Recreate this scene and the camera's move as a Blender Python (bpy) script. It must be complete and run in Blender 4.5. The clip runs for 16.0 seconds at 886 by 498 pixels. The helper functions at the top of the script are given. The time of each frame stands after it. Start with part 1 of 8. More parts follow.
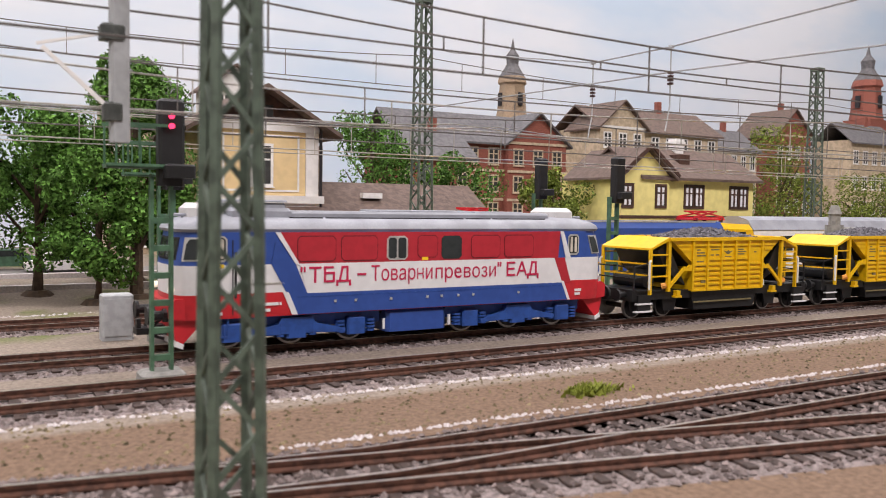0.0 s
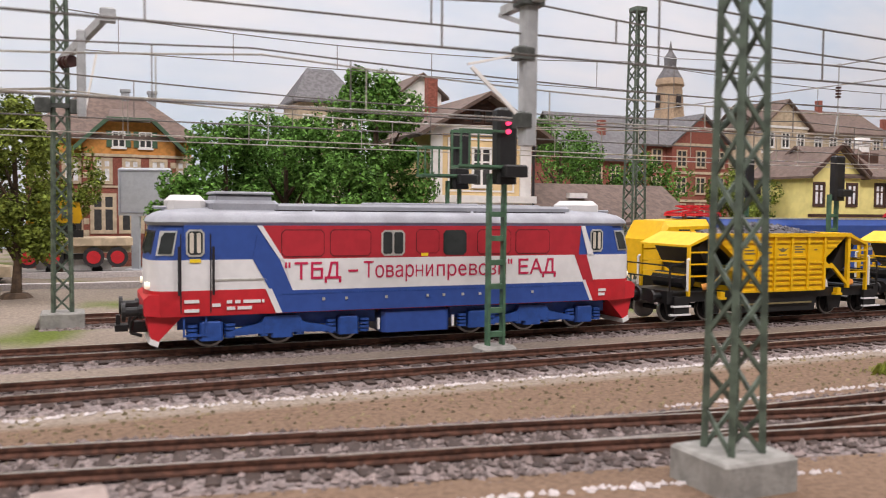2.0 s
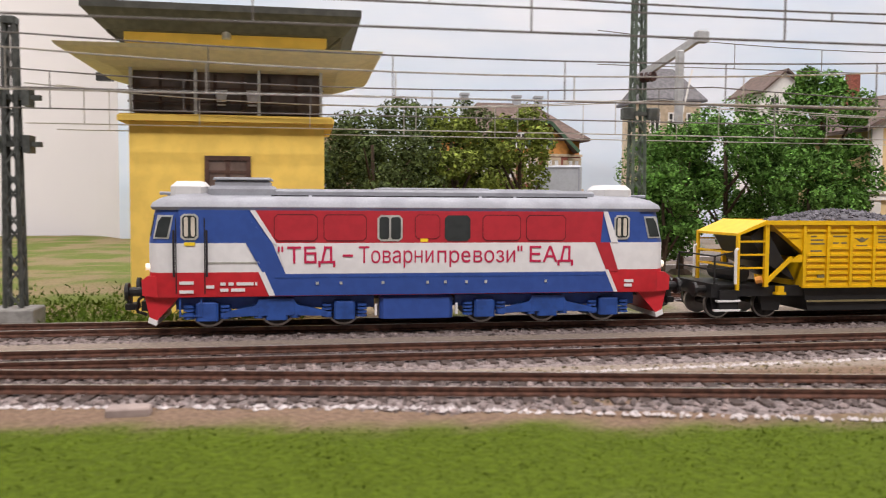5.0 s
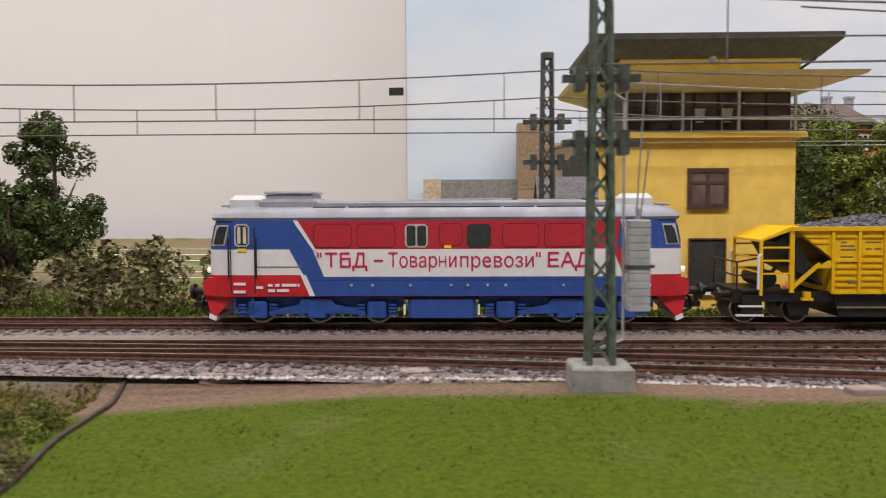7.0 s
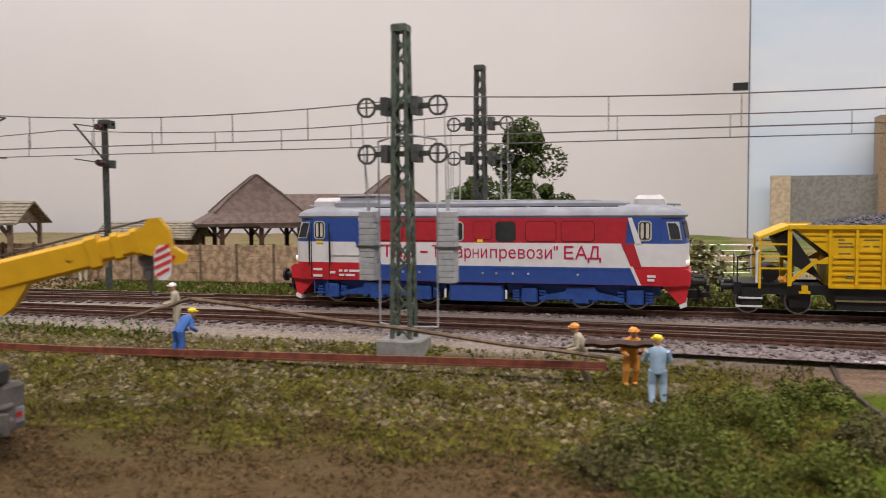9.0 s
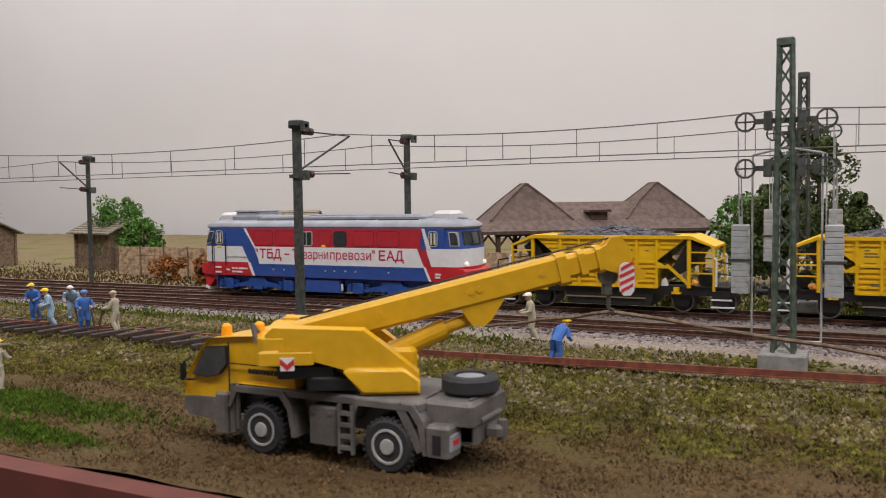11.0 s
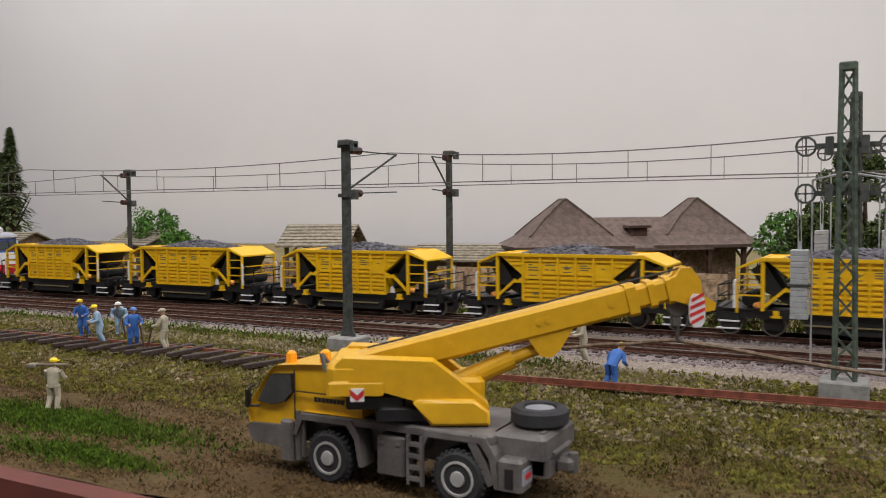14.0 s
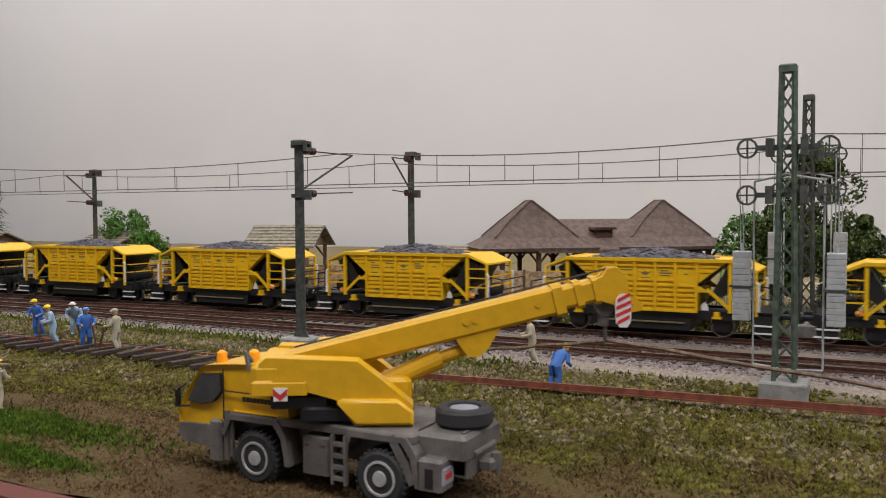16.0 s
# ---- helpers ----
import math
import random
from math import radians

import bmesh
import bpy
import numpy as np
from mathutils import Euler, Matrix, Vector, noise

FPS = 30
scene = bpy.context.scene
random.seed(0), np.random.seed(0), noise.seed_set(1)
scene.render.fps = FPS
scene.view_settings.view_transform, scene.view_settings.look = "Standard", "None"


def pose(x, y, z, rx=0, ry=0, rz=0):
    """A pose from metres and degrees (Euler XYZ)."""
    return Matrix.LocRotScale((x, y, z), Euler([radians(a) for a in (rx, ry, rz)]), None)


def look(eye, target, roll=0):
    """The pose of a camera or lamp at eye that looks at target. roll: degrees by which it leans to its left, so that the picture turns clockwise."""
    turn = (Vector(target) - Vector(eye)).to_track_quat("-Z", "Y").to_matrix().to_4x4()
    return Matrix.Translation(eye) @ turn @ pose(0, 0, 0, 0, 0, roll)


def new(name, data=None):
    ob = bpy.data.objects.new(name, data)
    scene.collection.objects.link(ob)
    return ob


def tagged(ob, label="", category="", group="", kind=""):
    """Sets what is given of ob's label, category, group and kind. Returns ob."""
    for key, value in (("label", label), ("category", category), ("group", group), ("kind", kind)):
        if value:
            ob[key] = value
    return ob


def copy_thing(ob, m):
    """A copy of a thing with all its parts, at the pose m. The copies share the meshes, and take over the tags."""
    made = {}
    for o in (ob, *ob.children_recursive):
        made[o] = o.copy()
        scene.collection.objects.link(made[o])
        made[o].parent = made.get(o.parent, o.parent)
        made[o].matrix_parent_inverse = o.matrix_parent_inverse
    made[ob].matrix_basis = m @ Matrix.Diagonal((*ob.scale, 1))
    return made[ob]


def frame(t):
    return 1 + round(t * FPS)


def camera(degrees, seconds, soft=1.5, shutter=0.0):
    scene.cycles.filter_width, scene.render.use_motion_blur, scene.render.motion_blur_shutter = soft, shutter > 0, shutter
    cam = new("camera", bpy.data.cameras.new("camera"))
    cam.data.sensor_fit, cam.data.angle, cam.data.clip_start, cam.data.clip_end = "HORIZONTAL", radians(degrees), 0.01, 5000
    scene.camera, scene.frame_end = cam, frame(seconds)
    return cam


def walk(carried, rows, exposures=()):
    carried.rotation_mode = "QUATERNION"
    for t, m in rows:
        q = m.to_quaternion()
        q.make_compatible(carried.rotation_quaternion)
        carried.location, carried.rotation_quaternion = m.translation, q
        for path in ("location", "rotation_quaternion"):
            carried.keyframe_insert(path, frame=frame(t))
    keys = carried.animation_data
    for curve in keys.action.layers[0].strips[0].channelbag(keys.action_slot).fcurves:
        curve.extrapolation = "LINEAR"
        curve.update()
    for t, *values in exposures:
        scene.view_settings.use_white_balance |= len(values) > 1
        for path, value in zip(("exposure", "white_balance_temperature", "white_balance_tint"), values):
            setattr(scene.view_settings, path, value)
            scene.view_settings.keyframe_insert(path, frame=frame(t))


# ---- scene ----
K = 1 / 87          # the models are built in full-size metres and shrunk to H0
LENS = 55.81
cam = camera(LENS, 16.0, soft=0.95, shutter=0.2)
cam.data.dof.use_dof, cam.data.dof.focus_distance, cam.data.dof.aperture_fstop = True, 0.48, 44.0
PATH = [
    (0, (0.3908, -0.2945, 0.0505), (0.5934, 0.0498, 0.0299), 0.86),
    (0.5, (0.3812, -0.2954, 0.0507), (0.5737, 0.0546, 0.0308), 0.76),
    (1, (0.3534, -0.2912, 0.0491), (0.5260, 0.0691, 0.0296), 0.65),
    (1.5, (0.3318, -0.2911, 0.0482), (0.4995, 0.0716, 0.0287), 0.64),
    (2, (0.3171, -0.2925, 0.0468), (0.4744, 0.0747, 0.0274), 0.58),
    (2.5, (0.2916, -0.2895, 0.0452), (0.4341, 0.0837, 0.0245), 0.38),
    (3, (0.2692, -0.2913, 0.0464), (0.3946, 0.0880, 0.0258), 0.43),
    (3.2, (0.2593, -0.2920, 0.0449), (0.3788, 0.0892, 0.0249), 0.39),
    (5.3, (0.1291, -0.3079, 0.0437), (0.1841, 0.0876, 0.0211), 0.24),
    (5.5, (0.1141, -0.3103, 0.0438), (0.1621, 0.0862, 0.0215), 0.15),
    (6, (0.0740, -0.3156, 0.0430), (0.1055, 0.0827, 0.0233), -0.09),
    (6.5, (0.0410, -0.3262, 0.0474), (0.0518, 0.0731, 0.0257), -0.19),
    (7, (0.0090, -0.3337, 0.0473), (-0.0026, 0.0655, 0.0249), -0.27),
    (7.5, (-0.0253, -0.3419, 0.0479), (-0.0558, 0.0564, 0.0264), -0.23),
    (8, (-0.0592, -0.3532, 0.0477), (-0.1137, 0.0425, 0.0259), -0.26),
    (8.5, (-0.1017, -0.3679, 0.0477), (-0.1863, 0.0224, 0.0254), -0.36),
    (9, (-0.1386, -0.3817, 0.0485), (-0.2524, 0.0011, 0.0254), -0.45),
    (9.5, (-0.1647, -0.3989, 0.0517), (-0.3019, -0.0239, 0.0284), -0.67),
    (10, (-0.1850, -0.4082, 0.0525), (-0.3413, -0.0407, 0.0297), -0.73),
    (10.2, (-0.1923, -0.4111, 0.0533), (-0.3558, -0.0467, 0.0305), -0.71),
    (12.3, (-0.2308, -0.4281, 0.0553), (-0.4168, -0.0746, 0.0344), -0.76),
    (12.5, (-0.2317, -0.4279, 0.0557), (-0.4183, -0.0747, 0.0350), -0.74),
    (13, (-0.2312, -0.4273, 0.0568), (-0.4188, -0.0746, 0.0366), -0.66),
    (13.5, (-0.2309, -0.4268, 0.0588), (-0.4193, -0.0745, 0.0392), -0.62),
    (14, (-0.2266, -0.4262, 0.0613), (-0.4150, -0.0739, 0.0422), -0.52),
    (14.5, (-0.2211, -0.4247, 0.0607), (-0.4093, -0.0722, 0.0419), -0.52),
    (15, (-0.2141, -0.4216, 0.0621), (-0.4008, -0.0683, 0.0440), -0.47),
    (15.5, (-0.2119, -0.4194, 0.0609), (-0.3973, -0.0655, 0.0428), -0.38),
    (16, (-0.2112, -0.4181, 0.0605), (-0.3953, -0.0635, 0.0424), -0.32),
]
TRAIN = [(0, 0.5444), (0.5, 0.5174), (1, 0.4885), (1.5, 0.4588), (2, 0.4263), (2.5, 0.3927), (3, 0.3555), (3.2, 0.3395), (5.3, 0.1640), (5.5, 0.1465), (6, 0.1006), (6.5, 0.0513), (7, 0.0001), (7.5, -0.0532), (8, -0.1081), (8.5, -0.1673), (9, -0.2311), (9.5, -0.2953), (10, -0.3605), (10.2, -0.3875), (12.3, -0.6826), (12.5, -0.7119), (13, -0.7881), (13.5, -0.8667), (14, -0.9470), (14.5, -1.0286), (15, -1.1147), (15.5, -1.2008), (16, -1.2871)]
EXP = 0.0
walk(cam, [(t, look(eye, target, roll)) for t, eye, target, roll in PATH],
     exposures=[(0, EXP + 0.2, 6450, 11), (5.5, EXP + 0.22, 6480, 10), (6.5, EXP + 0.02, 6480, 10), (8, EXP - 0.1, 6500, 10), (10, EXP - 0.14, 6420, 9), (13, EXP - 0.2, 6200, 6), (16, EXP - 0.25, 6200, 6)])

# ---------------------------------------------------------------- light
world = bpy.data.worlds.new("hall_air")
scene.world = world
world.use_nodes = True
world.node_tree.nodes["Background"].inputs[0].default_value = (0.9, 0.93, 1.0, 1)
world.node_tree.nodes["Background"].inputs[1].default_value = 0.15


def overhead_lamp(x, y, sx, sy, watts, colour=(1.0, 0.925, 0.91)):
    data = bpy.data.lights.new("unseen_lamp", "AREA")
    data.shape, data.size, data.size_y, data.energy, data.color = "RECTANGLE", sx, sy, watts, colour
    ob = new("unseen_lamp", data)
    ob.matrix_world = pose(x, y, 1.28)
    return tagged(ob, "unseen area lamp added overhead to light the layout and backdrop", "lamp", kind="structure")


# front row: unseen lamps standing for the hall's overhead lighting
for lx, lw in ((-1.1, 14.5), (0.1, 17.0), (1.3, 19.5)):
    overhead_lamp(lx, -0.85, 0.9, 0.35, lw)
# rear row: unseen lamps added to brighten the sky board and white wall
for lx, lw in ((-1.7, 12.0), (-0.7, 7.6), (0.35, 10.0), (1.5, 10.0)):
    overhead_lamp(lx, 0.42, 0.9, 0.2, lw)


# ---------------------------------------------------------------- materials
def mat(name, colour, rough=0.6, metal=0.0, var=0.12, scale=300.0, bump=0.0, bscale=900.0, other=None, mix=(0.4, 0.6),
        emit=None, rnd=0.0, fine=None):
    m = bpy.data.materials.new(name)
    m.use_nodes = True
    t = m.node_tree
    n, l = t.nodes, t.links
    bsdf = n["Principled BSDF"]
    bsdf.inputs["Roughness"].default_value, bsdf.inputs["Metallic"].default_value = rough, metal
    co = n.new("ShaderNodeTexCoord")
    no = n.new("ShaderNodeTexNoise")
    no.inputs["Scale"].default_value, no.inputs["Detail"].default_value = scale, 5
    l.new(co.outputs["Object"], no.inputs["Vector"])
    ramp = n.new("ShaderNodeValToRGB")
    ramp.color_ramp.elements[0].position, ramp.color_ramp.elements[1].position = mix
    a = [max(0, c * (1 - var)) for c in colour]
    b = list(other) if other else [min(1, c * (1 + var)) for c in colour]
    ramp.color_ramp.elements[0].color, ramp.color_ramp.elements[1].color = (*a, 1), (*b, 1)
    l.new(no.outputs["Fac"], ramp.inputs["Fac"])
    out = ramp.outputs["Color"]
    if fine:
        n2 = n.new("ShaderNodeTexNoise")
        n2.inputs["Scale"].default_value, n2.inputs["Detail"].default_value = fine[0], 3
        l.new(co.outputs["Object"], n2.inputs["Vector"])
        hs = n.new("ShaderNodeHueSaturation")
        mp = n.new("ShaderNodeMapRange")
        mp.inputs["From Min"].default_value, mp.inputs["From Max"].default_value = 0.3, 0.7
        mp.inputs["To Min"].default_value, mp.inputs["To Max"].default_value = 1 - fine[1], 1 + fine[1]
        l.new(n2.outputs["Fac"], mp.inputs["Value"])
        l.new(mp.outputs["Result"], hs.inputs["Value"])
        l.new(out, hs.inputs["Color"])
        out = hs.outputs["Color"]
    if rnd:
        gi = n.new("ShaderNodeNewGeometry")
        hs = n.new("ShaderNodeHueSaturation")
        mp = n.new("ShaderNodeMapRange")
        mp.inputs["To Min"].default_value, mp.inputs["To Max"].default_value = 1 - rnd, 1 + rnd
        l.new(gi.outputs["Random Per Island"], mp.inputs["Value"])
        l.new(mp.outputs["Result"], hs.inputs["Value"])
        l.new(out, hs.inputs["Color"])
        out = hs.outputs["Color"]
    l.new(out, bsdf.inputs["Base Color"])
    if bump:
        nb = n.new("ShaderNodeTexNoise")
        nb.inputs["Scale"].default_value, nb.inputs["Detail"].default_value = bscale, 4
        l.new(co.outputs["Object"], nb.inputs["Vector"])
        bp = n.new("ShaderNodeBump")
        bp.inputs["Strength"].default_value, bp.inputs["Distance"].default_value = bump, 0.001
        l.new(nb.outputs["Fac"], bp.inputs["Height"])
        l.new(bp.outputs["Normal"], bsdf.inputs["Normal"])
    if emit:
        bsdf.inputs["Emission Color"].default_value, bsdf.inputs["Emission Strength"].default_value = (*emit[:3], 1), emit[3]
    return m


LOCO_BLUE = mat("loco_blue", (0.03, 0.075, 0.30), 0.38, var=0.06)
LOCO_RED = mat("loco_red", (0.42, 0.022, 0.035), 0.4, var=0.06)
CAB_RED = mat("cab_red", (0.52, 0.02, 0.03), 0.38, var=0.06)
LOCO_WHITE = mat("loco_white", (0.72, 0.715, 0.72), 0.4, var=0.03)
AC_WHITE = mat("roof_unit_white", (0.56, 0.55, 0.55), 0.5, var=0.03)
LOCO_GREY = mat("loco_grey", (0.27, 0.28, 0.315), 0.5, var=0.12, scale=90, fine=(1500, 0.06))
# loco red darkened, the shade of the hatch seams put into the colour
SEAM_SHADE_RED = mat("hatch_seam_shade_red", (0.10, 0.006, 0.010), 0.6, var=0.1)
LETTER_RED = mat("letter_red", (0.5, 0.012, 0.07), 0.5, var=0.04)
BOGIE_BLUE = mat("bogie_blue", (0.018, 0.065, 0.27), 0.5, var=0.15)
GASKET = mat("black_gasket", (0.015, 0.012, 0.015), 0.6)
CAB_GLASS = mat("cab_glass", (0.03, 0.035, 0.035), 0.08)
BLIND = mat("window_blind", (0.55, 0.5, 0.42), 0.6)
CHROME = mat("window_frame_metal", (0.65, 0.65, 0.62), 0.35, 0.6)
BLACK = mat("black_plastic", (0.009, 0.009, 0.010), 0.5, var=0.25)
STEEL = mat("wheel_steel", (0.35, 0.34, 0.33), 0.35, 0.9)
LAMP_WHITE = mat("headlight", (0.9, 0.9, 0.8), 0.3, emit=(1.0, 0.85, 0.6, 0.5))
LABEL_YELLOW = mat("label_yellow", (0.85, 0.6, 0.02), 0.5)
WAGON_YELLOW = mat("wagon_yellow", (0.74, 0.44, 0.003), 0.42, var=0.05)
MARK_GREY = mat("grey_marking", (0.16, 0.13, 0.06), 0.6)
COAL = mat("ballast_load", (0.10, 0.095, 0.11), 0.85, var=0.3, rnd=0.55)
RAIL = mat("rusty_rail", (0.10, 0.045, 0.03), 0.6, 0.3, var=0.35, scale=500)
RAIL_TOP = mat("rail_head_steel", (0.45, 0.40, 0.35), 0.32, 0.85, var=0.15)
SLEEPER = mat("brown_sleeper", (0.038, 0.022, 0.017), 0.75, var=0.35, scale=700)
BALLAST = mat("ballast_bed", (0.175, 0.142, 0.136), 0.95, var=0.35, scale=900, bump=0.8, bscale=700, fine=(2500, 0.35))
STONE = mat("ballast_stone", (0.178, 0.145, 0.138), 0.9, var=0.25, rnd=0.5)
STONE_PALE = mat("pale_stone", (0.155, 0.125, 0.074), 0.9, var=0.3, rnd=0.5)
LIME = mat("white_chalk", (0.5, 0.46, 0.46), 0.9, var=0.12, scale=800)
GREEN_MAST = mat("green_mast_paint", (0.075, 0.10, 0.075), 0.55, var=0.3, scale=400)
SIGNAL_GREEN = mat("signal_green", (0.06, 0.13, 0.075), 0.5, var=0.2)
DARK_MAST = mat("dark_mast_paint", (0.055, 0.06, 0.055), 0.55, var=0.3, scale=400)
CONCRETE = mat("grey_concrete", (0.24, 0.235, 0.22), 0.9, var=0.15, scale=300, bump=0.2)
WEIGHT = mat("counterweight_grey", (0.36, 0.37, 0.38), 0.7, var=0.1)
WIRE = mat("catenary_wire", (0.15, 0.135, 0.125), 0.5, 0.5)
WIRE_BRIGHT = mat("bright_wire", (0.6, 0.56, 0.5), 0.35, 0.9)
INSULATOR = mat("brown_insulator", (0.05, 0.02, 0.018), 0.4)
RED_LIGHT = mat("red_signal_light", (0.8, 0.02, 0.06), 0.4, emit=(1.0, 0.05, 0.15, 1.6))
BOX_YELLOW = mat("yellow_render", (0.80, 0.55, 0.11), 0.8, var=0.06, scale=120, bump=0.05)
BOX_PALE = mat("pale_yellow_trim", (0.84, 0.74, 0.42), 0.75, var=0.05)
ROOF_DARK = mat("dark_roof_felt", (0.05, 0.05, 0.042), 0.8, var=0.2)
WOOD_DARK = mat("dark_brown_wood", (0.065, 0.03, 0.02), 0.6, var=0.25)
GLASS_DARK = mat("dark_window_glass", (0.05, 0.05, 0.05), 0.1)
GLASS_BROWN = mat("brown_window_glass", (0.12, 0.085, 0.07), 0.15, var=0.4, scale=60)
CURTAIN = mat("white_curtain", (0.75, 0.75, 0.78), 0.8)
ROOF_BROWN = mat("brown_roof_tile", (0.12, 0.083, 0.068), 0.85, var=0.2, scale=250, bump=0.3, bscale=500)
ROOF_GREY = mat("grey_roof_slate", (0.12, 0.115, 0.12), 0.85, var=0.2, scale=250, bump=0.3)
CREAM = mat("cream_render", (0.74, 0.56, 0.30), 0.85, var=0.05, scale=150)
WHITE_PAINT = mat("white_paint", (0.80, 0.78, 0.76), 0.7, var=0.04)
HOUSE_YELLOW = mat("house_yellow", (0.78, 0.68, 0.26), 0.85, var=0.06, scale=150)
RED_BRICK = mat("red_brick", (0.26, 0.085, 0.06), 0.9, var=0.25, scale=900)
BUFF = mat("buff_stone", (0.52, 0.42, 0.30), 0.9, var=0.15, scale=200)
ORANGE = mat("orange_render", (0.60, 0.27, 0.07), 0.85, var=0.12)
OCHRE_BRICK = mat("tan_brick", (0.33, 0.24, 0.16), 0.9, var=0.2, scale=600)
GREEN_PAINT = mat("green_shutter", (0.06, 0.12, 0.07), 0.6)
BARK = mat("tree_bark", (0.07, 0.045, 0.028), 0.9, var=0.3)
LEAF_A = mat("leaf_green", (0.088, 0.185, 0.036), 0.8, var=0.35, rnd=0.7, scale=150)
LEAF_B = mat("leaf_dark", (0.066, 0.090, 0.028), 0.8, var=0.3, rnd=0.6, scale=150)
LEAF_C = mat("leaf_olive", (0.15, 0.19, 0.035), 0.8, var=0.3, rnd=0.6, scale=150)
LEAF_D = mat("leaf_dry", (0.115, 0.105, 0.045), 0.85, var=0.3, rnd=0.5, scale=150)
SCRUB = mat("scrub_green", (0.10, 0.118, 0.024), 0.85, var=0.35, rnd=0.5, scale=90)
LEAF_E = mat("leaf_autumn", (0.25, 0.10, 0.03), 0.85, var=0.3, rnd=0.5)
CRANE_YELLOW = mat("crane_yellow", (0.62, 0.345, 0.006), 0.38, var=0.04)
CRANE_GREY = mat("crane_grey", (0.115, 0.105, 0.098), 0.6, var=0.2, scale=120, fine=(900, 0.12))
TYRE = mat("tyre_rubber", (0.022, 0.022, 0.024), 0.75, var=0.2)
RIM = mat("pale_rim", (0.36, 0.355, 0.34), 0.5)
AMBER = mat("amber_beacon", (0.9, 0.35, 0.01), 0.3)
CHEVRON = mat("chevron_red", (0.55, 0.03, 0.03), 0.5)
BOARD_GREY = mat("board_grey", (0.36, 0.38, 0.41), 0.6, var=0.05)
ASPHALT = mat("asphalt", (0.19, 0.18, 0.17), 0.9, var=0.15)
TIMBER = mat("weathered_timber", (0.17, 0.115, 0.075), 0.85, var=0.3, scale=400)
FENCE = mat("fence_board", (0.40, 0.28, 0.18), 0.85, var=0.35, scale=250)
THATCH = mat("grey_plank_roof", (0.22, 0.19, 0.14), 0.9, var=0.25)
RUST = mat("rust_red_rail", (0.20, 0.065, 0.04), 0.6, 0.2, var=0.25)
SKIN = mat("figure_tan", (0.5, 0.3, 0.2), 0.6)
CLOTH_BLUE = mat("figure_blue", (0.04, 0.13, 0.42), 0.7)
CLOTH_LIGHT = mat("figure_light_blue", (0.30, 0.42, 0.55), 0.7)
CLOTH_KHAKI = mat("figure_khaki", (0.42, 0.38, 0.28), 0.7)
CLOTH_ORANGE = mat("figure_orange", (0.75, 0.32, 0.06), 0.7)
HELMET_Y = mat("helmet_yellow", (0.85, 0.62, 0.02), 0.4)
HELMET_W = mat("helmet_white", (0.8, 0.78, 0.74), 0.4)
BLUE_CAP = mat("blue_cap", (0.1, 0.2, 0.5), 0.6)
WALL_WHITE = mat("white_wall", (0.74, 0.72, 0.72), 0.8, var=0.02, scale=3)
# grey of the added, unseen enclosure, chosen to hold down bounced light
LOW_BOUNCE_GREY = mat("low_bounce_grey", (0.30, 0.29, 0.28), 0.9, var=0.05, scale=4)
PINKISH = mat("pinkish_concrete", (0.27, 0.215, 0.195), 0.9, var=0.12, scale=300)
FASCIA = mat("red_brown_fascia", (0.10, 0.019, 0.011), 0.75, var=0.1, scale=60)
GRASS_BLADE = mat("static_grass", (0.066, 0.096, 0.006), 0.85, var=0.25, rnd=0.12, scale=60)
TUFT = mat("pale_tuft", (0.20, 0.23, 0.04), 0.85, var=0.2, rnd=0.2)
FLOCK_A = mat("flock_olive", (0.100, 0.090, 0.016), 0.9, var=0.3, rnd=0.35)
FLOCK_B = mat("flock_straw", (0.092, 0.058, 0.025), 0.9, var=0.3, rnd=0.4)
FLOCK_D = mat("flock_pale_straw", (0.150, 0.128, 0.043), 0.9, var=0.3, rnd=0.4)
FLOCK_E = mat("flock_light_earth", (0.15, 0.098, 0.047), 0.9, var=0.3, rnd=0.4)
FLOCK_C = mat("flock_green", (0.066, 0.108, 0.011), 0.9, var=0.3, rnd=0.4)

for _m in (LEAF_A, LEAF_B, LEAF_C, LEAF_D, LEAF_E, SCRUB, GRASS_BLADE, TUFT, FLOCK_A, FLOCK_B, FLOCK_C, FLOCK_D, FLOCK_E, STONE_PALE, STONE):
    _m.node_tree.nodes["Principled BSDF"].inputs["Specular IOR Level"].default_value = 0.12

JOINT = mat("clear_joint", (0.75, 0.75, 0.76), 0.3)
JOINT.node_tree.nodes["Principled BSDF"].inputs["Alpha"].default_value = 0.45


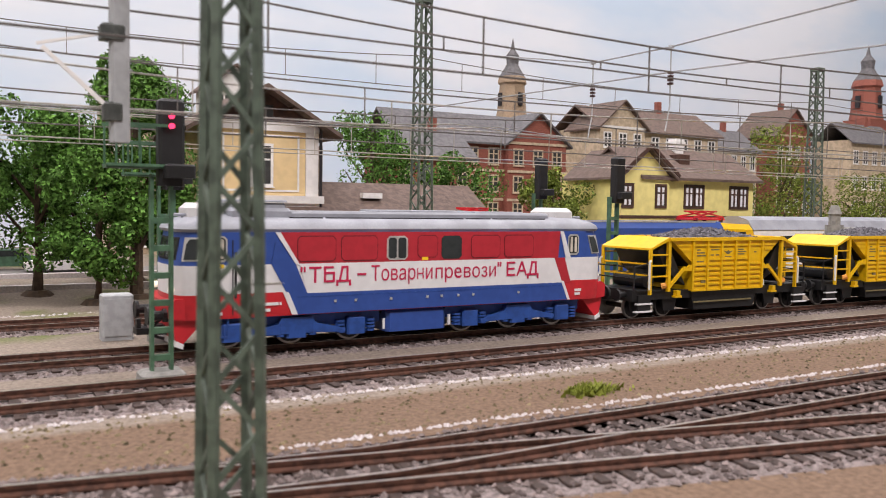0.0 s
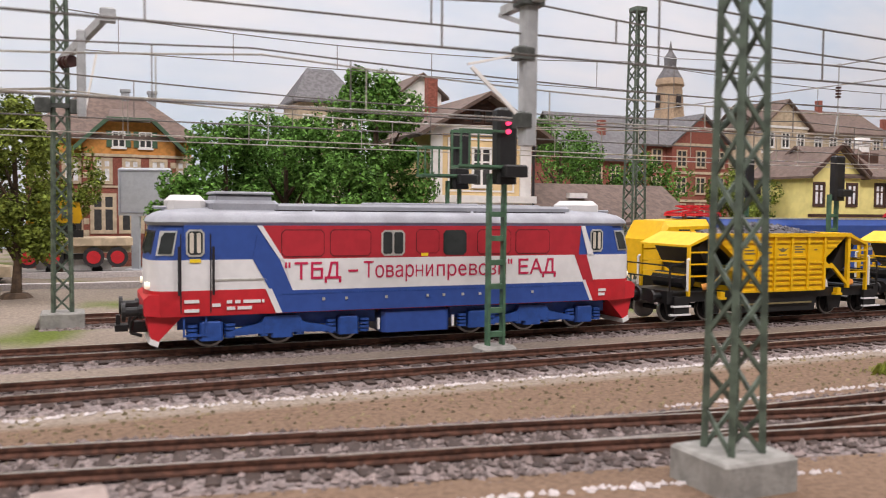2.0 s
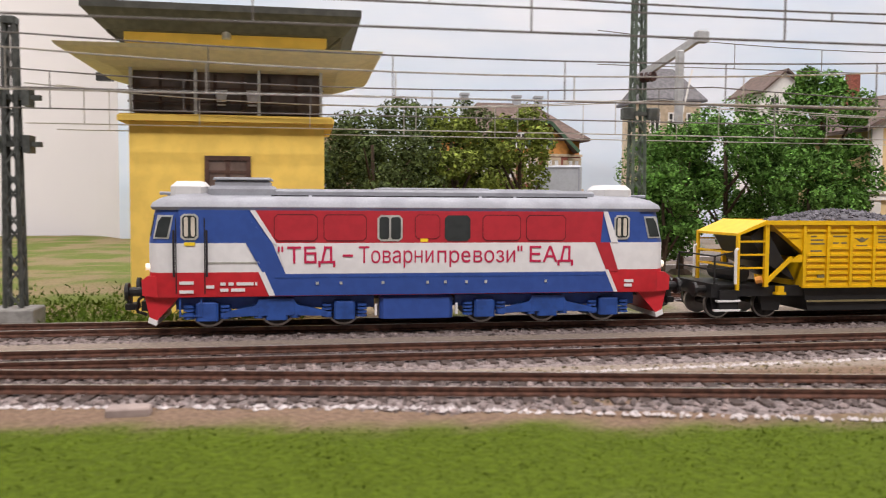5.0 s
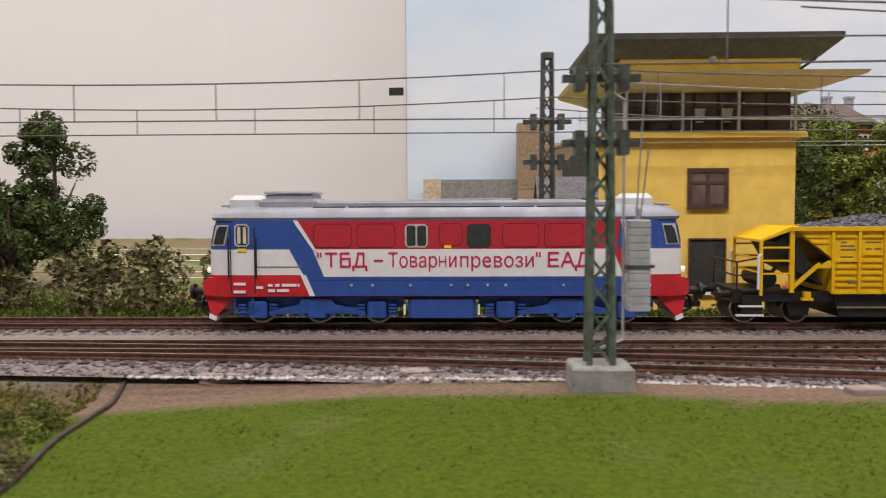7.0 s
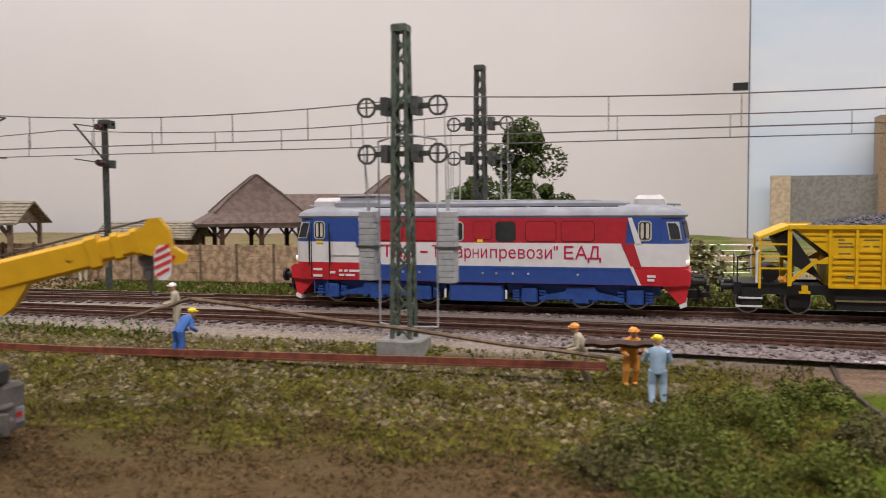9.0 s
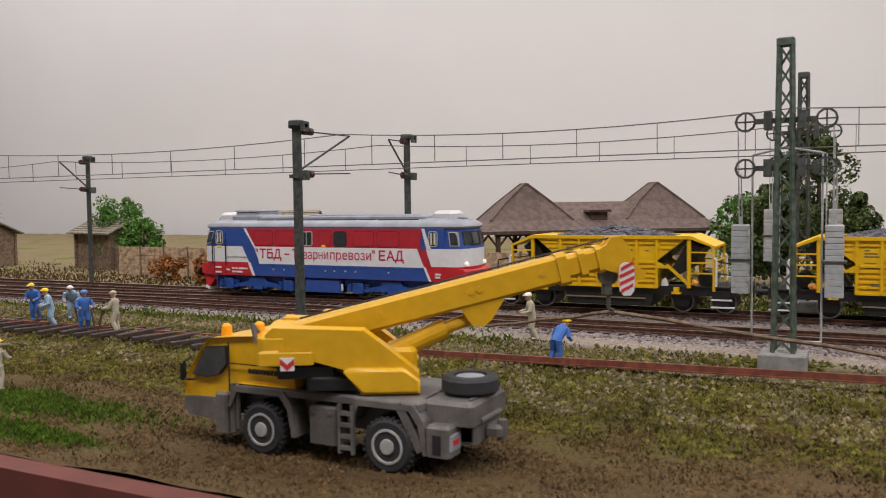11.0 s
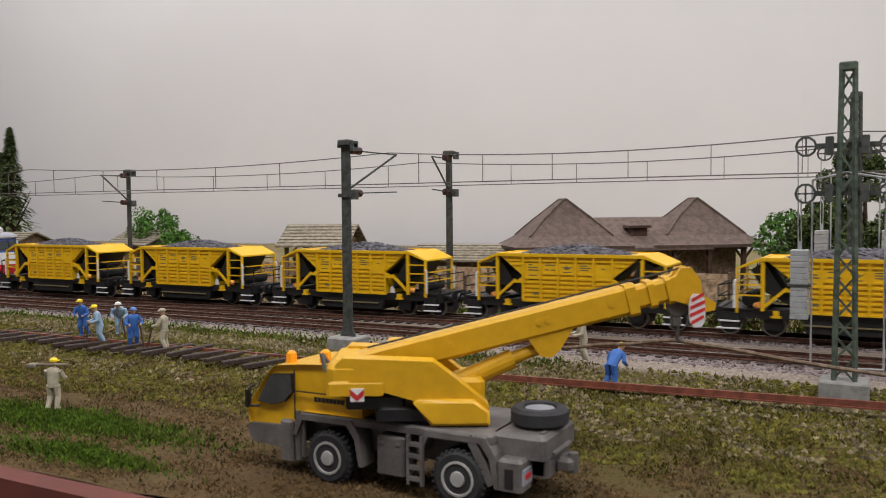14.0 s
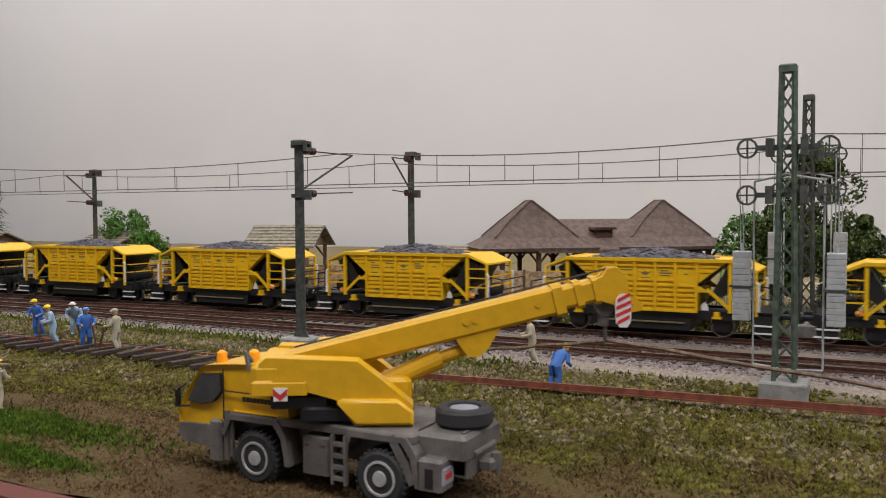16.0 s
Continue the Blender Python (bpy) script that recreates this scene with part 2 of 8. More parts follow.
# ---------------------------------------------------------------- mesh helpers
class Mesh:
    """Gathers faces in full-size metres; built() shrinks them by k."""

    def __init__(self):
        self.v, self.f, self.m, self.i = [], [], [], 0

    def add(self, vs, fs):
        o = len(self.v)
        self.v += [tuple(p) for p in vs]
        self.f += [tuple(o + q for q in f) for f in fs]
        self.m += [self.i] * len(fs)
        return self

    def box(self, x0, x1, y0, y1, z0, z1):
        return self.add([(x0, y0, z0), (x1, y0, z0), (x1, y1, z0), (x0, y1, z0), (x0, y0, z1), (x1, y0, z1), (x1, y1, z1), (x0, y1, z1)],
                        [(3, 2, 1, 0), (4, 5, 6, 7), (0, 1, 5, 4), (1, 2, 6, 5), (2, 3, 7, 6), (3, 0, 4, 7)])

    def slab(self, x0, x1, y0, y1, z0, z1, c):
        """A box with chamfered upright corners and top edge."""
        o = [(x0 + c, y0), (x1 - c, y0), (x1, y0 + c), (x1, y1 - c), (x1 - c, y1), (x0 + c, y1), (x0, y1 - c), (x0, y0 + c)]
        mx, my = (x0 + x1) / 2, (y0 + y1) / 2
        s = [(mx + (x - mx) * (1 - 2 * c / (x1 - x0)), my + (y - my) * (1 - 2 * c / (y1 - y0))) for x, y in o]
        return self.rings([[(x, y, z0) for x, y in o], [(x, y, z1 - c) for x, y in o], [(x, y, z1) for x, y in s]])

    def rings(self, rr, cap=True):
        n = len(rr[0])
        fs = [(k * n + j, k * n + (j + 1) % n, (k + 1) * n + (j + 1) % n, (k + 1) * n + j) for k in range(len(rr) - 1) for j in range(n)]
        if cap:
            fs += [tuple(reversed(range(n))), tuple((len(rr) - 1) * n + j for j in range(n))]
        return self.add([p for r in rr for p in r], fs)

    def prism(self, pts, y0, y1):
        """A polygon in x and z, drawn out from y0 to y1."""
        n = len(pts)
        return self.add([(x, y0, z) for x, z in pts] + [(x, y1, z) for x, z in pts],
                        [tuple(range(n)), tuple(reversed(range(n, 2 * n)))] + [(j + n, (j + 1) % n + n, (j + 1) % n, j) for j in range(n)])

    def rod(self, p, q, r, n=6, r2=None):
        p, q = Vector(p), Vector(q)
        d = (q - p).normalized()
        a = d.orthogonal().normalized()
        b = d.cross(a)
        r2 = r if r2 is None else r2
        ang = [2 * math.pi * j / n for j in range(n)]
        return self.rings([[p + (a * math.cos(t) + b * math.sin(t)) * r for t in ang], [q + (a * math.cos(t) + b * math.sin(t)) * r2 for t in ang]])

    def bar(self, p, q, w, h):
        """A square bar from p to q, w wide and h high."""
        p, q = Vector(p), Vector(q)
        d = (q - p).normalized()
        a = d.cross(Vector((0, 0, 1)))
        a = a.normalized() if a.length > 1e-4 else Vector((1, 0, 0))
        b = a.cross(d)
        c = [a * w / 2 + b * h / 2, -a * w / 2 + b * h / 2, -a * w / 2 - b * h / 2, a * w / 2 - b * h / 2]
        return self.rings([[p + k for k in c], [q + k for k in c]])

    def wheel(self, x, y, z, r, w, n=20):
        return self.rod((x, y - w / 2, z), (x, y + w / 2, z), r, n)

    def ball(self, x, y, z, rx, ry, rz, n=10, k=6):
        rr = []
        for j in range(k + 1):
            t = math.pi * (0.04 + 0.92 * j / k)
            rr.append([(x + rx * math.sin(t) * math.cos(a), y + ry * math.sin(t) * math.sin(a), z - rz * math.cos(t))
                       for a in [2 * math.pi * i / n for i in range(n)]])
        return self.rings(rr)

    def built(self, name, mats, parent=None, label="", k=K, smooth=False):
        me = bpy.data.meshes.new(name)
        me.from_pydata([(x * k, y * k, z * k) for x, y, z in self.v], [], self.f)
        mats = mats if isinstance(mats, (list, tuple)) else [mats]
        for m in mats:
            me.materials.append(m)
        if len(mats) > 1:
            me.polygons.foreach_set("material_index", self.m)
        if smooth:
            me.polygons.foreach_set("use_smooth", [True] * len(self.f))
            me.set_sharp_from_angle(angle=radians(40))
        me.update()
        ob = new(name, me)
        if parent:
            ob.parent = parent
        if label:
            ob["label"] = label
        return ob


def thing(name, label, category, x=0, y=0, z=0, rz=0, group="", kind=""):
    ob = new(name)
    ob.empty_display_size = 0.01
    ob.matrix_world = pose(x, y, z, 0, 0, rz)
    return tagged(ob, label, category, group, kind)


def one(name, build, mats, parent, label="", smooth=False):
    m = Mesh()
    build(m)
    return m.built(name, mats, parent, label, smooth=smooth)


def glyphs(body):
    cu = bpy.data.curves.new("lettering", "FONT")
    cu.body, cu.size, cu.resolution_u = body, 1.0, 5
    tmp = bpy.data.objects.new("lettering", cu)
    me = bpy.data.meshes.new_from_object(tmp)
    bpy.data.objects.remove(tmp)
    return me


def advance(body):
    return max(v.co.x for v in glyphs(body + "|").vertices) - max(v.co.x for v in glyphs("|").vertices)


def lettering(body):
    """One flat mesh of the words; two letters are drawn from clean twins of the same shape."""
    twins = {"\u043d": ("\u041d", 0.76, 0.74), "\u0435": ("e", 1.13, 1.17)}
    bm, x, run = bmesh.new(), 0.0, ""
    for ch in body + "\n":
        if ch in twins or ch == "\n":
            if run:
                me = glyphs(run)
                me.transform(Matrix.Translation((x, 0, 0)))
                bm.from_mesh(me)
                x, run = x + advance(run), ""
            if ch in twins:
                twin, sx, sy = twins[ch]
                me = glyphs(twin)
                me.transform(Matrix.Translation((x, 0, 0)) @ Matrix.Diagonal((sx, sy, 1, 1)))
                bm.from_mesh(me)
                x += advance(ch)
        else:
            run += ch
    me = bpy.data.meshes.new("lettering")
    bm.to_mesh(me)
    bm.free()
    return me


def text_mesh(name, body, size, material, parent, x, y, z, squeeze=1.0, back=False):
    me = lettering(body)
    me.transform(Matrix.Diagonal((squeeze * size * K, size * K, K, 1)))
    me.transform(pose(x * K, y * K, z * K, 90, 0, 180 if back else 0))
    me.materials.append(material)
    ob = new(name, me)
    ob.parent = parent
    return ob


# ---------------------------------------------------------------- diesel locomotive
def outline(inset, half=7.95, w=1.5):
    """Plan of the body: flat sides, rounded corners, slightly bowed ends."""
    h, b = half - inset, w - inset * 0.75
    right = [(h - 0.75, -b), (h - 0.35, -b * 0.97), (h - 0.12, -b * 0.84), (h, -b * 0.5), (h + 0.03, 0)]
    loop = right + [(x, -y) for x, y in reversed(right[:-1])]
    return loop + [(-x, -y) for x, y in loop]


def layer(m, levels):
    return m.rings([[(x, y, z) for x, y in outline(i)] for z, i in levels])


def panel(name, pts, material, parent, thick=0.02, proud=0.0, label=""):
    """A flat panel on each flank; its outline in x and z on the near flank."""
    for f in (1, -1):
        m = Mesh()
        m.prism([(x * f, z) for x, z in pts], *((-1.5 - thick - proud, -1.49) if f > 0 else (1.49, 1.5 + thick + proud)))
        m.built(name, material, parent, label)


def rounded(x0, x1, z0, z1, c):
    return [(x0 + c, z0), (x1 - c, z0), (x1, z0 + c), (x1, z1 - c), (x1 - c, z1), (x0 + c, z1), (x0, z1 - c), (x0, z0 + c)]


def fit_text(name, body, x0, x1, z0, top, material, parent, y):
    for side in (1, -1):
        ob = text_mesh(name, body, 1.0, material, parent, 0, 0, 0)
        co = np.array([v.co[:] for v in ob.data.vertices])
        lo, hi = co.min(0), co.max(0)
        sx, sz = (x1 - x0) * K / (hi[0] - lo[0]), top * K / hi[2]
        co = np.stack([(co[:, 0] - lo[0]) * sx + x0 * K, co[:, 1] + y * K, co[:, 2] * sz + z0 * K], 1)
        if side < 0:
            co[:, :2] *= -1
        for v, c in zip(ob.data.vertices, co):
            v.co = c


def block_glyph(kind, x, w, z, h, s):
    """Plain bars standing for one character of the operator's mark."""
    m = Mesh()
    y0, y1 = -1.540, -1.5

    def b(x0, x1, z0, z1):
        m.box(x + x0, x + x1, y0, y1, z + z0, z + z1)
    if kind == "t":
        b(0, w, h - s, h), b(w / 2 - s / 2, w / 2 + s / 2, 0, h - s)
    elif kind == "b":
        b(0, s, 0, h), b(s, w * 0.9, h - s, h), b(s, w, h * 0.52, h * 0.52 + s), b(s, w, 0, s), b(w - s, w, s, h * 0.52)
    elif kind == "d":
        b(-0.05, w + 0.05, 0, s), b(-0.05, s - 0.05, -0.12, 0), b(w - s + 0.05, w + 0.05, -0.12, 0), b(w - s - 0.04, w - 0.04, s, h)
        b(w * 0.3, w - s - 0.04, h - s, h)
        m.prism([(x + 0.04, z + s), (x + 0.04 + s, z + s), (x + w * 0.3 + s, z + h - s), (x + w * 0.3, z + h - s)], y0, y1)
    elif kind == "e":
        b(0, s, 0, h), b(s, w, h - s, h), b(s, w * 0.92, h * 0.5 - s / 2, h * 0.5 + s / 2), b(s, w, 0, s)
    elif kind == "a":
        m.prism([(x, z), (x + s, z), (x + w / 2 + s / 2, z + h), (x + w / 2 - s / 2, z + h)], y0, y1)
        m.prism([(x + w - s, z), (x + w, z), (x + w / 2 + s / 2, z + h), (x + w / 2 - s / 2, z + h)], y0 - 0.003, y1)
        b(w * 0.24, w * 0.76, h * 0.28, h * 0.28 + s)
    elif kind == "q":
        b(0, s * 0.8, h * 0.68, h), b(s * 1.5, s * 2.3, h * 0.68, h)
    elif kind == "-":
        b(0, w, h * 0.38, h * 0.38 + s)
    return m


def locomotive():
    loco = thing("diesel_locomotive", "red, white and blue model diesel locomotive with grey roof", "locomotive")
    one("lower_body", lambda m: layer(m, [(1.0, 0.03), (1.12, 0), (1.72, 0)]), CAB_RED, loco, "bright red cab skirt", True)
    one("waist_body", lambda m: layer(m, [(1.72, 0), (2.57, 0.0)]), LOCO_WHITE, loco, "white cab waist", True)
    one("upper_body", lambda m: layer(m, [(2.57, 0.0), (3.5, 0.16), (3.54, 0.16)]), LOCO_BLUE, loco, "blue cab upper part", True)
    one("side_core", lambda m: m.box(-7.0, 7.0, -1.495, 1.495, 2.5, 3.53), LOCO_BLUE, loco)
    one("roof", lambda m: layer(m, [(3.53, 0.1), (3.62, 0.04), (3.74, 0.1), (3.88, 0.32), (3.98, 0.7), (4.04, 1.2)]), LOCO_GREY, loco, "matt grey rounded roof", True)
    one("roof_walk", lambda m: m.slab(-4.5, 5.7, -0.95, 0.95, 3.9, 4.17, 0.08), LOCO_GREY, loco)
    one("roof_hatch", lambda m: (m.slab(-1.2, 2.3, -0.8, 0.8, 4.15, 4.23, 0.03), m.slab(2.5, 4.6, -0.8, 0.8, 4.15, 4.21, 0.03)), LOCO_GREY, loco)
    one("roof_grille_rim", lambda m: [m.box(a, b, -1.08, -1.0, 3.93, 3.98) for a, b in ((-4.4, -3.3), (-3.2, 1.9), (2.0, 3.0), (3.1, 5.4))], GASKET, loco)
    one("fan_housing", lambda m: m.slab(-6.25, -4.25, -1.0, 1.0, 3.9, 4.25, 0.1), LOCO_GREY, loco)
    one("fan_grille", lambda m: (m.slab(-6.05, -4.45, -0.85, 0.85, 4.25, 4.4, 0.04), m.slab(-6.1, -4.4, -0.9, 0.9, 4.42, 4.5, 0.04)), LOCO_GREY, loco)
    for a, b in ((-7.35, -6.3), (5.95, 7.05)):
        one("air_conditioner", lambda m: m.slab(a, b, -0.75, 0.75, 3.85, 4.38, 0.16), AC_WHITE, loco, "white plastic roof air conditioner", True)
    for x in (-7.45, 7.4):
        one("horn", lambda m: (m.rod((x - 0.25, -0.3, 4.02), (x + 0.25, -0.3, 4.02), 0.05), m.rod((x, -0.3, 3.85), (x, -0.3, 4.02), 0.04)), LOCO_GREY, loco)
    # livery on the flanks
    top, hi, lo, sk = 3.53, 2.57, 1.66, 1.02
    panel("red_upper_panel", [(-4.84, top), (-4.24, hi), (5.7, hi), (5.78, top)], LOCO_RED, loco)
    panel("white_text_band", [(-4.24, hi), (-3.98, lo), (-3.9, lo), (5.9, lo), (5.52, hi)], LOCO_WHITE, loco)
    panel("blue_slant_band", [(-5.0, top - 0.3), (-5.12, hi), (-4.62, lo), (-3.98, lo), (-4.36, hi)], LOCO_BLUE, loco)
    panel("red_slant_band", [(5.54, hi), (5.92, lo), (6.3, lo), (6.0, hi)], LOCO_RED, loco)
    panel("white_stripe", [(-5.0, top), (-4.84, top), (-4.24, hi), (-4.2, hi - 0.06), (-4.36, hi)], LOCO_WHITE, loco, 0.024)
    panel("white_stripe", [(5.78, top), (5.93, top), (6.28, hi), (6.05, hi)], LOCO_WHITE, loco, 0.024)
    panel("blue_lower_panel", [(-4.58, lo), (-4.3, sk), (6.25, sk), (5.92, lo)], LOCO_BLUE, loco)
    panel("white_stripe", [(-4.76, 1.72), (-4.58, 1.72), (-4.28, sk), (-4.46, sk)], LOCO_WHITE, loco, 0.026)
    panel("white_stripe", [(5.85, 1.72), (5.97, 1.72), (6.28, sk), (6.16, sk)], LOCO_WHITE, loco, 0.026)
    panel("skirt_step", [(-4.3, 1.54), (-4.3, 1.57), (5.9, 1.57), (5.9, 1.54)], BOGIE_BLUE, loco, 0.03)
    # dark red rim behind each hatch paints the shade in its seam
    for a, b in ((-4.31, -3.04), (-2.87, -1.6), (1.93, 3.13), (3.3, 4.57)):
        panel("hatch_seam_shade", rounded(a, b, 2.62, 3.42, 0.1), SEAM_SHADE_RED, loco, 0.03)
        panel("side_hatch", rounded(a + 0.02, b - 0.02, 2.65, 3.39, 0.09), LOCO_RED, loco, 0.036)
    panel("hatch_seam_shade", rounded(-0.15, 0.62, 2.68, 3.42, 0.1), SEAM_SHADE_RED, loco, 0.028)
    panel("side_hatch", rounded(-0.13, 0.6, 2.7, 3.4, 0.09), LOCO_RED, loco, 0.034)
    panel("window_frame", rounded(-1.28, -0.52, 2.62, 3.4, 0.1), CHROME, loco, 0.036)
    panel("window_pane", rounded(-1.22, -0.93, 2.68, 3.34, 0.05), CAB_GLASS, loco, 0.042)
    panel("window_pane", rounded(-0.87, -0.58, 2.68, 3.34, 0.05), CAB_GLASS, loco, 0.042)
    panel("dark_window", rounded(0.76, 1.55, 2.62, 3.4, 0.1), CAB_GLASS, loco, 0.036)
    panel("door_seam", [(-7.1, 1.1), (-7.07, 1.1), (-7.07, 3.3), (-7.1, 3.3)], GASKET, loco, 0.012)
    panel("door_seam", [(-6.3, 1.1), (-6.27, 1.1), (-6.27, 3.3), (-6.3, 3.3)], GASKET, loco, 0.012)
    for a, b in ((-6.9, -6.5), (6.2, 6.6)):
        panel("cab_window_frame", rounded(a - 0.05, b + 0.05, 2.66, 3.42, 0.09), CHROME, loco, 0.02)
        panel("cab_window", rounded(a, b, 2.72, 3.37, 0.07), CAB_GLASS, loco, 0.026)
        panel("cab_blind", rounded(a + 0.05, a + 0.16, 2.76, 3.33, 0.03), BLIND, loco, 0.03)
        panel("cab_blind", rounded(b - 0.16, b - 0.05, 2.76, 3.33, 0.03), BLIND, loco, 0.03)
    for s in (-1, 1):
        for fl in (-1, 1):
            def corner(m, g, d):
                p = [(s * (7.75 - d), fl * 1.40), (s * (7.3 + d), fl * 1.495)]
                pts = []
                for z, i in ((2.7 + g, 0.02), (3.38 - g, 0.14)):
                    for x, y in p:
                        pts.append((x - s * i, y - fl * i * 0.75 + fl * (0.03 + d * 0.3), z))
                q = [(x, y - fl * 0.1, z) for x, y, z in pts]
                m.add(pts + q, [(0, 1, 3, 2), (4, 6, 7, 5), (0, 2, 6, 4), (1, 5, 7, 3), (0, 4, 5, 1), (2, 3, 7, 6)])
            one("corner_window_frame", lambda m: corner(m, 0.0, 0.0), CHROME, loco)
            one("corner_window", lambda m: corner(m, 0.05, 0.05), CAB_GLASS, loco)
        for y0, y1 in ((-1.12, -0.42), (-0.36, 0.36), (0.42, 1.12)):
            def front(m, g, out):
                pts = []
                for z, i in ((2.72 + g, 0.03), (3.38 - g, 0.14)):
                    for y in (y0 + g, y1 - g):
                        bow = 0.22 * max(0, abs(y) - 0.5)
                        pts.append((s * (7.985 - i - bow + out), y, z))
                q = [(x - s * 0.1, y, z) for x, y, z in pts]
                m.add(pts + q, [(0, 1, 3, 2), (4, 6, 7, 5), (0, 2, 6, 4), (1, 5, 7, 3), (0, 4, 5, 1), (2, 3, 7, 6)])
            one("windscreen_frame", lambda m: front(m, 0, 0.02), GASKET, loco)
            one("windscreen", lambda m: front(m, 0.05, 0.035), CAB_GLASS, loco)
        for y in (-1.0, 1.0):
            one("headlight", lambda m: (m.rod((s * 7.75, y, 1.86), (s * 8.0, y, 1.86), 0.1, 12)), LAMP_WHITE, loco, "small lit headlight")
            one("buffer", lambda m: (m.rod((s * 7.9, y * 0.88, 1.12), (s * 8.5, y * 0.88, 1.12), 0.14, 10), m.rod((s * 8.5, y * 0.88, 1.12), (s * 8.6, y * 0.88, 1.12), 0.27, 14), m.rod((s * 8.0, y * 0.88, 1.12), (s * 8.15, y * 0.88, 1.12), 0.2, 10)), BLACK, loco, "black buffer")
        one("buffer_beam", lambda m: m.prism([(s * 7.6, 1.0), (s * 8.04, 1.05), (s * 8.06, 1.5), (s * 7.9, 1.62), (s * 7.6, 1.62)], -1.42, 1.42), CAB_RED, loco)
        one("snow_plough", lambda m: m.prism([(s * 7.0, 1.02), (s * 8.0, 1.02), (s * 7.85, 0.34), (s * 7.7, 0.28)], -1.3, 1.3), CAB_RED, loco, "red snow plough with white lower edge")
        one("plough_edge", lambda m: m.prism([(s * 7.64, 0.3), (s * 7.88, 0.42), (s * 7.92, 0.26), (s * 7.68, 0.16)], -1.32, 1.32), LOCO_WHITE, loco)
        one("brake_hose", lambda m: [m.rod(p, q, 0.05) for y in (-0.6, 0.6) for p, q in (((s * 8.0, y, 1.1), (s * 8.3, y, 0.85)), ((s * 8.3, y, 0.85), (s * 8.35, y, 0.5)), ((s * 8.35, y, 0.5), (s * 8.05, y, 0.4)))], BLACK, loco)
        one("coupling", lambda m: (m.box(s * 8.0 - 0.3, s * 8.0 + 0.45, -0.2, 0.2, 0.45, 0.75), m.box(*sorted((s * 8.4, s * 8.75)), -0.28, 0.28, 0.5, 0.68), m.box(*sorted((s * 8.6, s * 8.72)), -0.12, 0.12, 0.6, 0.95)), BLACK, loco)
    for x in (-7.14, -6.22):
        for f in (-1, 1):
            one("handrail", lambda m: m.rod((x, f * 1.58, 1.6), (x, f * 1.58, 2.95), 0.035), GASKET, loco)
    panel("yellow_label", [(0.02, 2.6), (0.02, 2.74), (0.25, 2.74), (0.25, 2.6)], LABEL_YELLOW, loco, 0.03)
    panel("yellow_label", [(-6.85, 2.5), (-6.85, 2.6), (-6.55, 2.6), (-6.55, 2.5)], LABEL_YELLOW, loco, 0.03)
    for a, b, z in ((-6.25, -6.02, 1.3), (-5.85, -5.7, 1.38), (-5.62, -5.47, 1.38), (-5.39, -4.9, 1.38), (-4.86, -4.8, 1.38), (-5.85, -5.62, 1.2), (-5.55, -5.15, 1.2), (-7.0, -6.6, 1.42), (-7.0, -6.6, 1.16), (6.5, 6.8, 1.36), (6.5, 6.75, 1.22)):
        panel("number_bar", [(a, z - 0.045), (a, z + 0.045), (b, z + 0.045), (b, z - 0.045)], LOCO_WHITE, loco, 0.03)
    panel("waist_moulding", [(-6.2, 1.98), (-6.2, 2.03), (-4.75, 2.03), (-4.72, 1.98)], CHROME, loco, 0.02)
    for x in (-2.4, -1.15, 0.2, 0.75, 2.0, -3.1, 1.4, 3.9):
        panel("skirt_fitting", [(x, 1.34), (x, 1.42), (x + 0.08, 1.42), (x + 0.08, 1.34)], CHROME, loco, 0.05)
    # side lettering
    for kind, x, w in (("q", -4.2, 0.2), ("t", -3.93, 0.4), ("b", -3.44, 0.36), ("d", -2.98, 0.4), ("-", -2.31, 0.3), ("q", 3.03, 0.2), ("e", 3.42, 0.36), ("a", 3.84, 0.46), ("d", 4.36, 0.4)):
        block_glyph(kind, x, w, 1.97, 0.5, 0.066).built("mark_shape", LETTER_RED, loco)
    fit_text("lettering", "Товарни", -1.83, 0.42, 1.97, 0.5, LETTER_RED, loco, -1.535)
    fit_text("lettering", "превози", 0.54, 2.96, 1.97, 0.37, LETTER_RED, loco, -1.535)
    # running gear
    for c in (-4.25, 4.05):
        bogie = one("bogie", lambda m: (m.box(c - 2.9, c + 2.9, -1.15, -1.0, 0.6, 0.95), m.box(c - 2.9, c + 2.9, 1.0, 1.15, 0.6, 0.95), m.box(c - 2.6, c + 2.6, -0.7, 0.7, 0.55, 0.9)), BOGIE_BLUE, loco, "blue six-wheel bogie frame")
        for q in ((-1.4, -1.2), (1.2, 1.4)):
            one("bogie_beam", lambda m: m.prism([(c - 1.6, 0.5), (c - 0.6, 0.72), (c - 0.5, 0.92), (c + 0.5, 0.92), (c + 0.6, 0.72), (c + 1.6, 0.5), (c + 1.6, 0.38), (c + 0.5, 0.42), (c - 0.5, 0.42), (c - 1.6, 0.38)], *q), BOGIE_BLUE, bogie)
        for dx in (-2.0, 0.0, 2.0):
            for f in (-1, 1):
                one("axle_box", lambda m: m.slab(c + dx - 0.32, c + dx + 0.32, min(f * 1.02, f * 1.4), max(f * 1.02, f * 1.4), 0.28, 0.85, 0.06), BOGIE_BLUE, bogie)
                for e in (-0.52, 0.52):
                    one("spring", lambda m: [m.rod((c + dx + e, f * 1.25, 0.34 + q), (c + dx + e, f * 1.25, 0.41 + q), 0.16, 8) for q in (0, 0.11, 0.22, 0.33)], BOGIE_BLUE, bogie)
    one("fuel_tank", lambda m: m.slab(-1.2, 1.05, -1.42, 1.42, 0.27, 1.02, 0.12), LOCO_BLUE, loco)
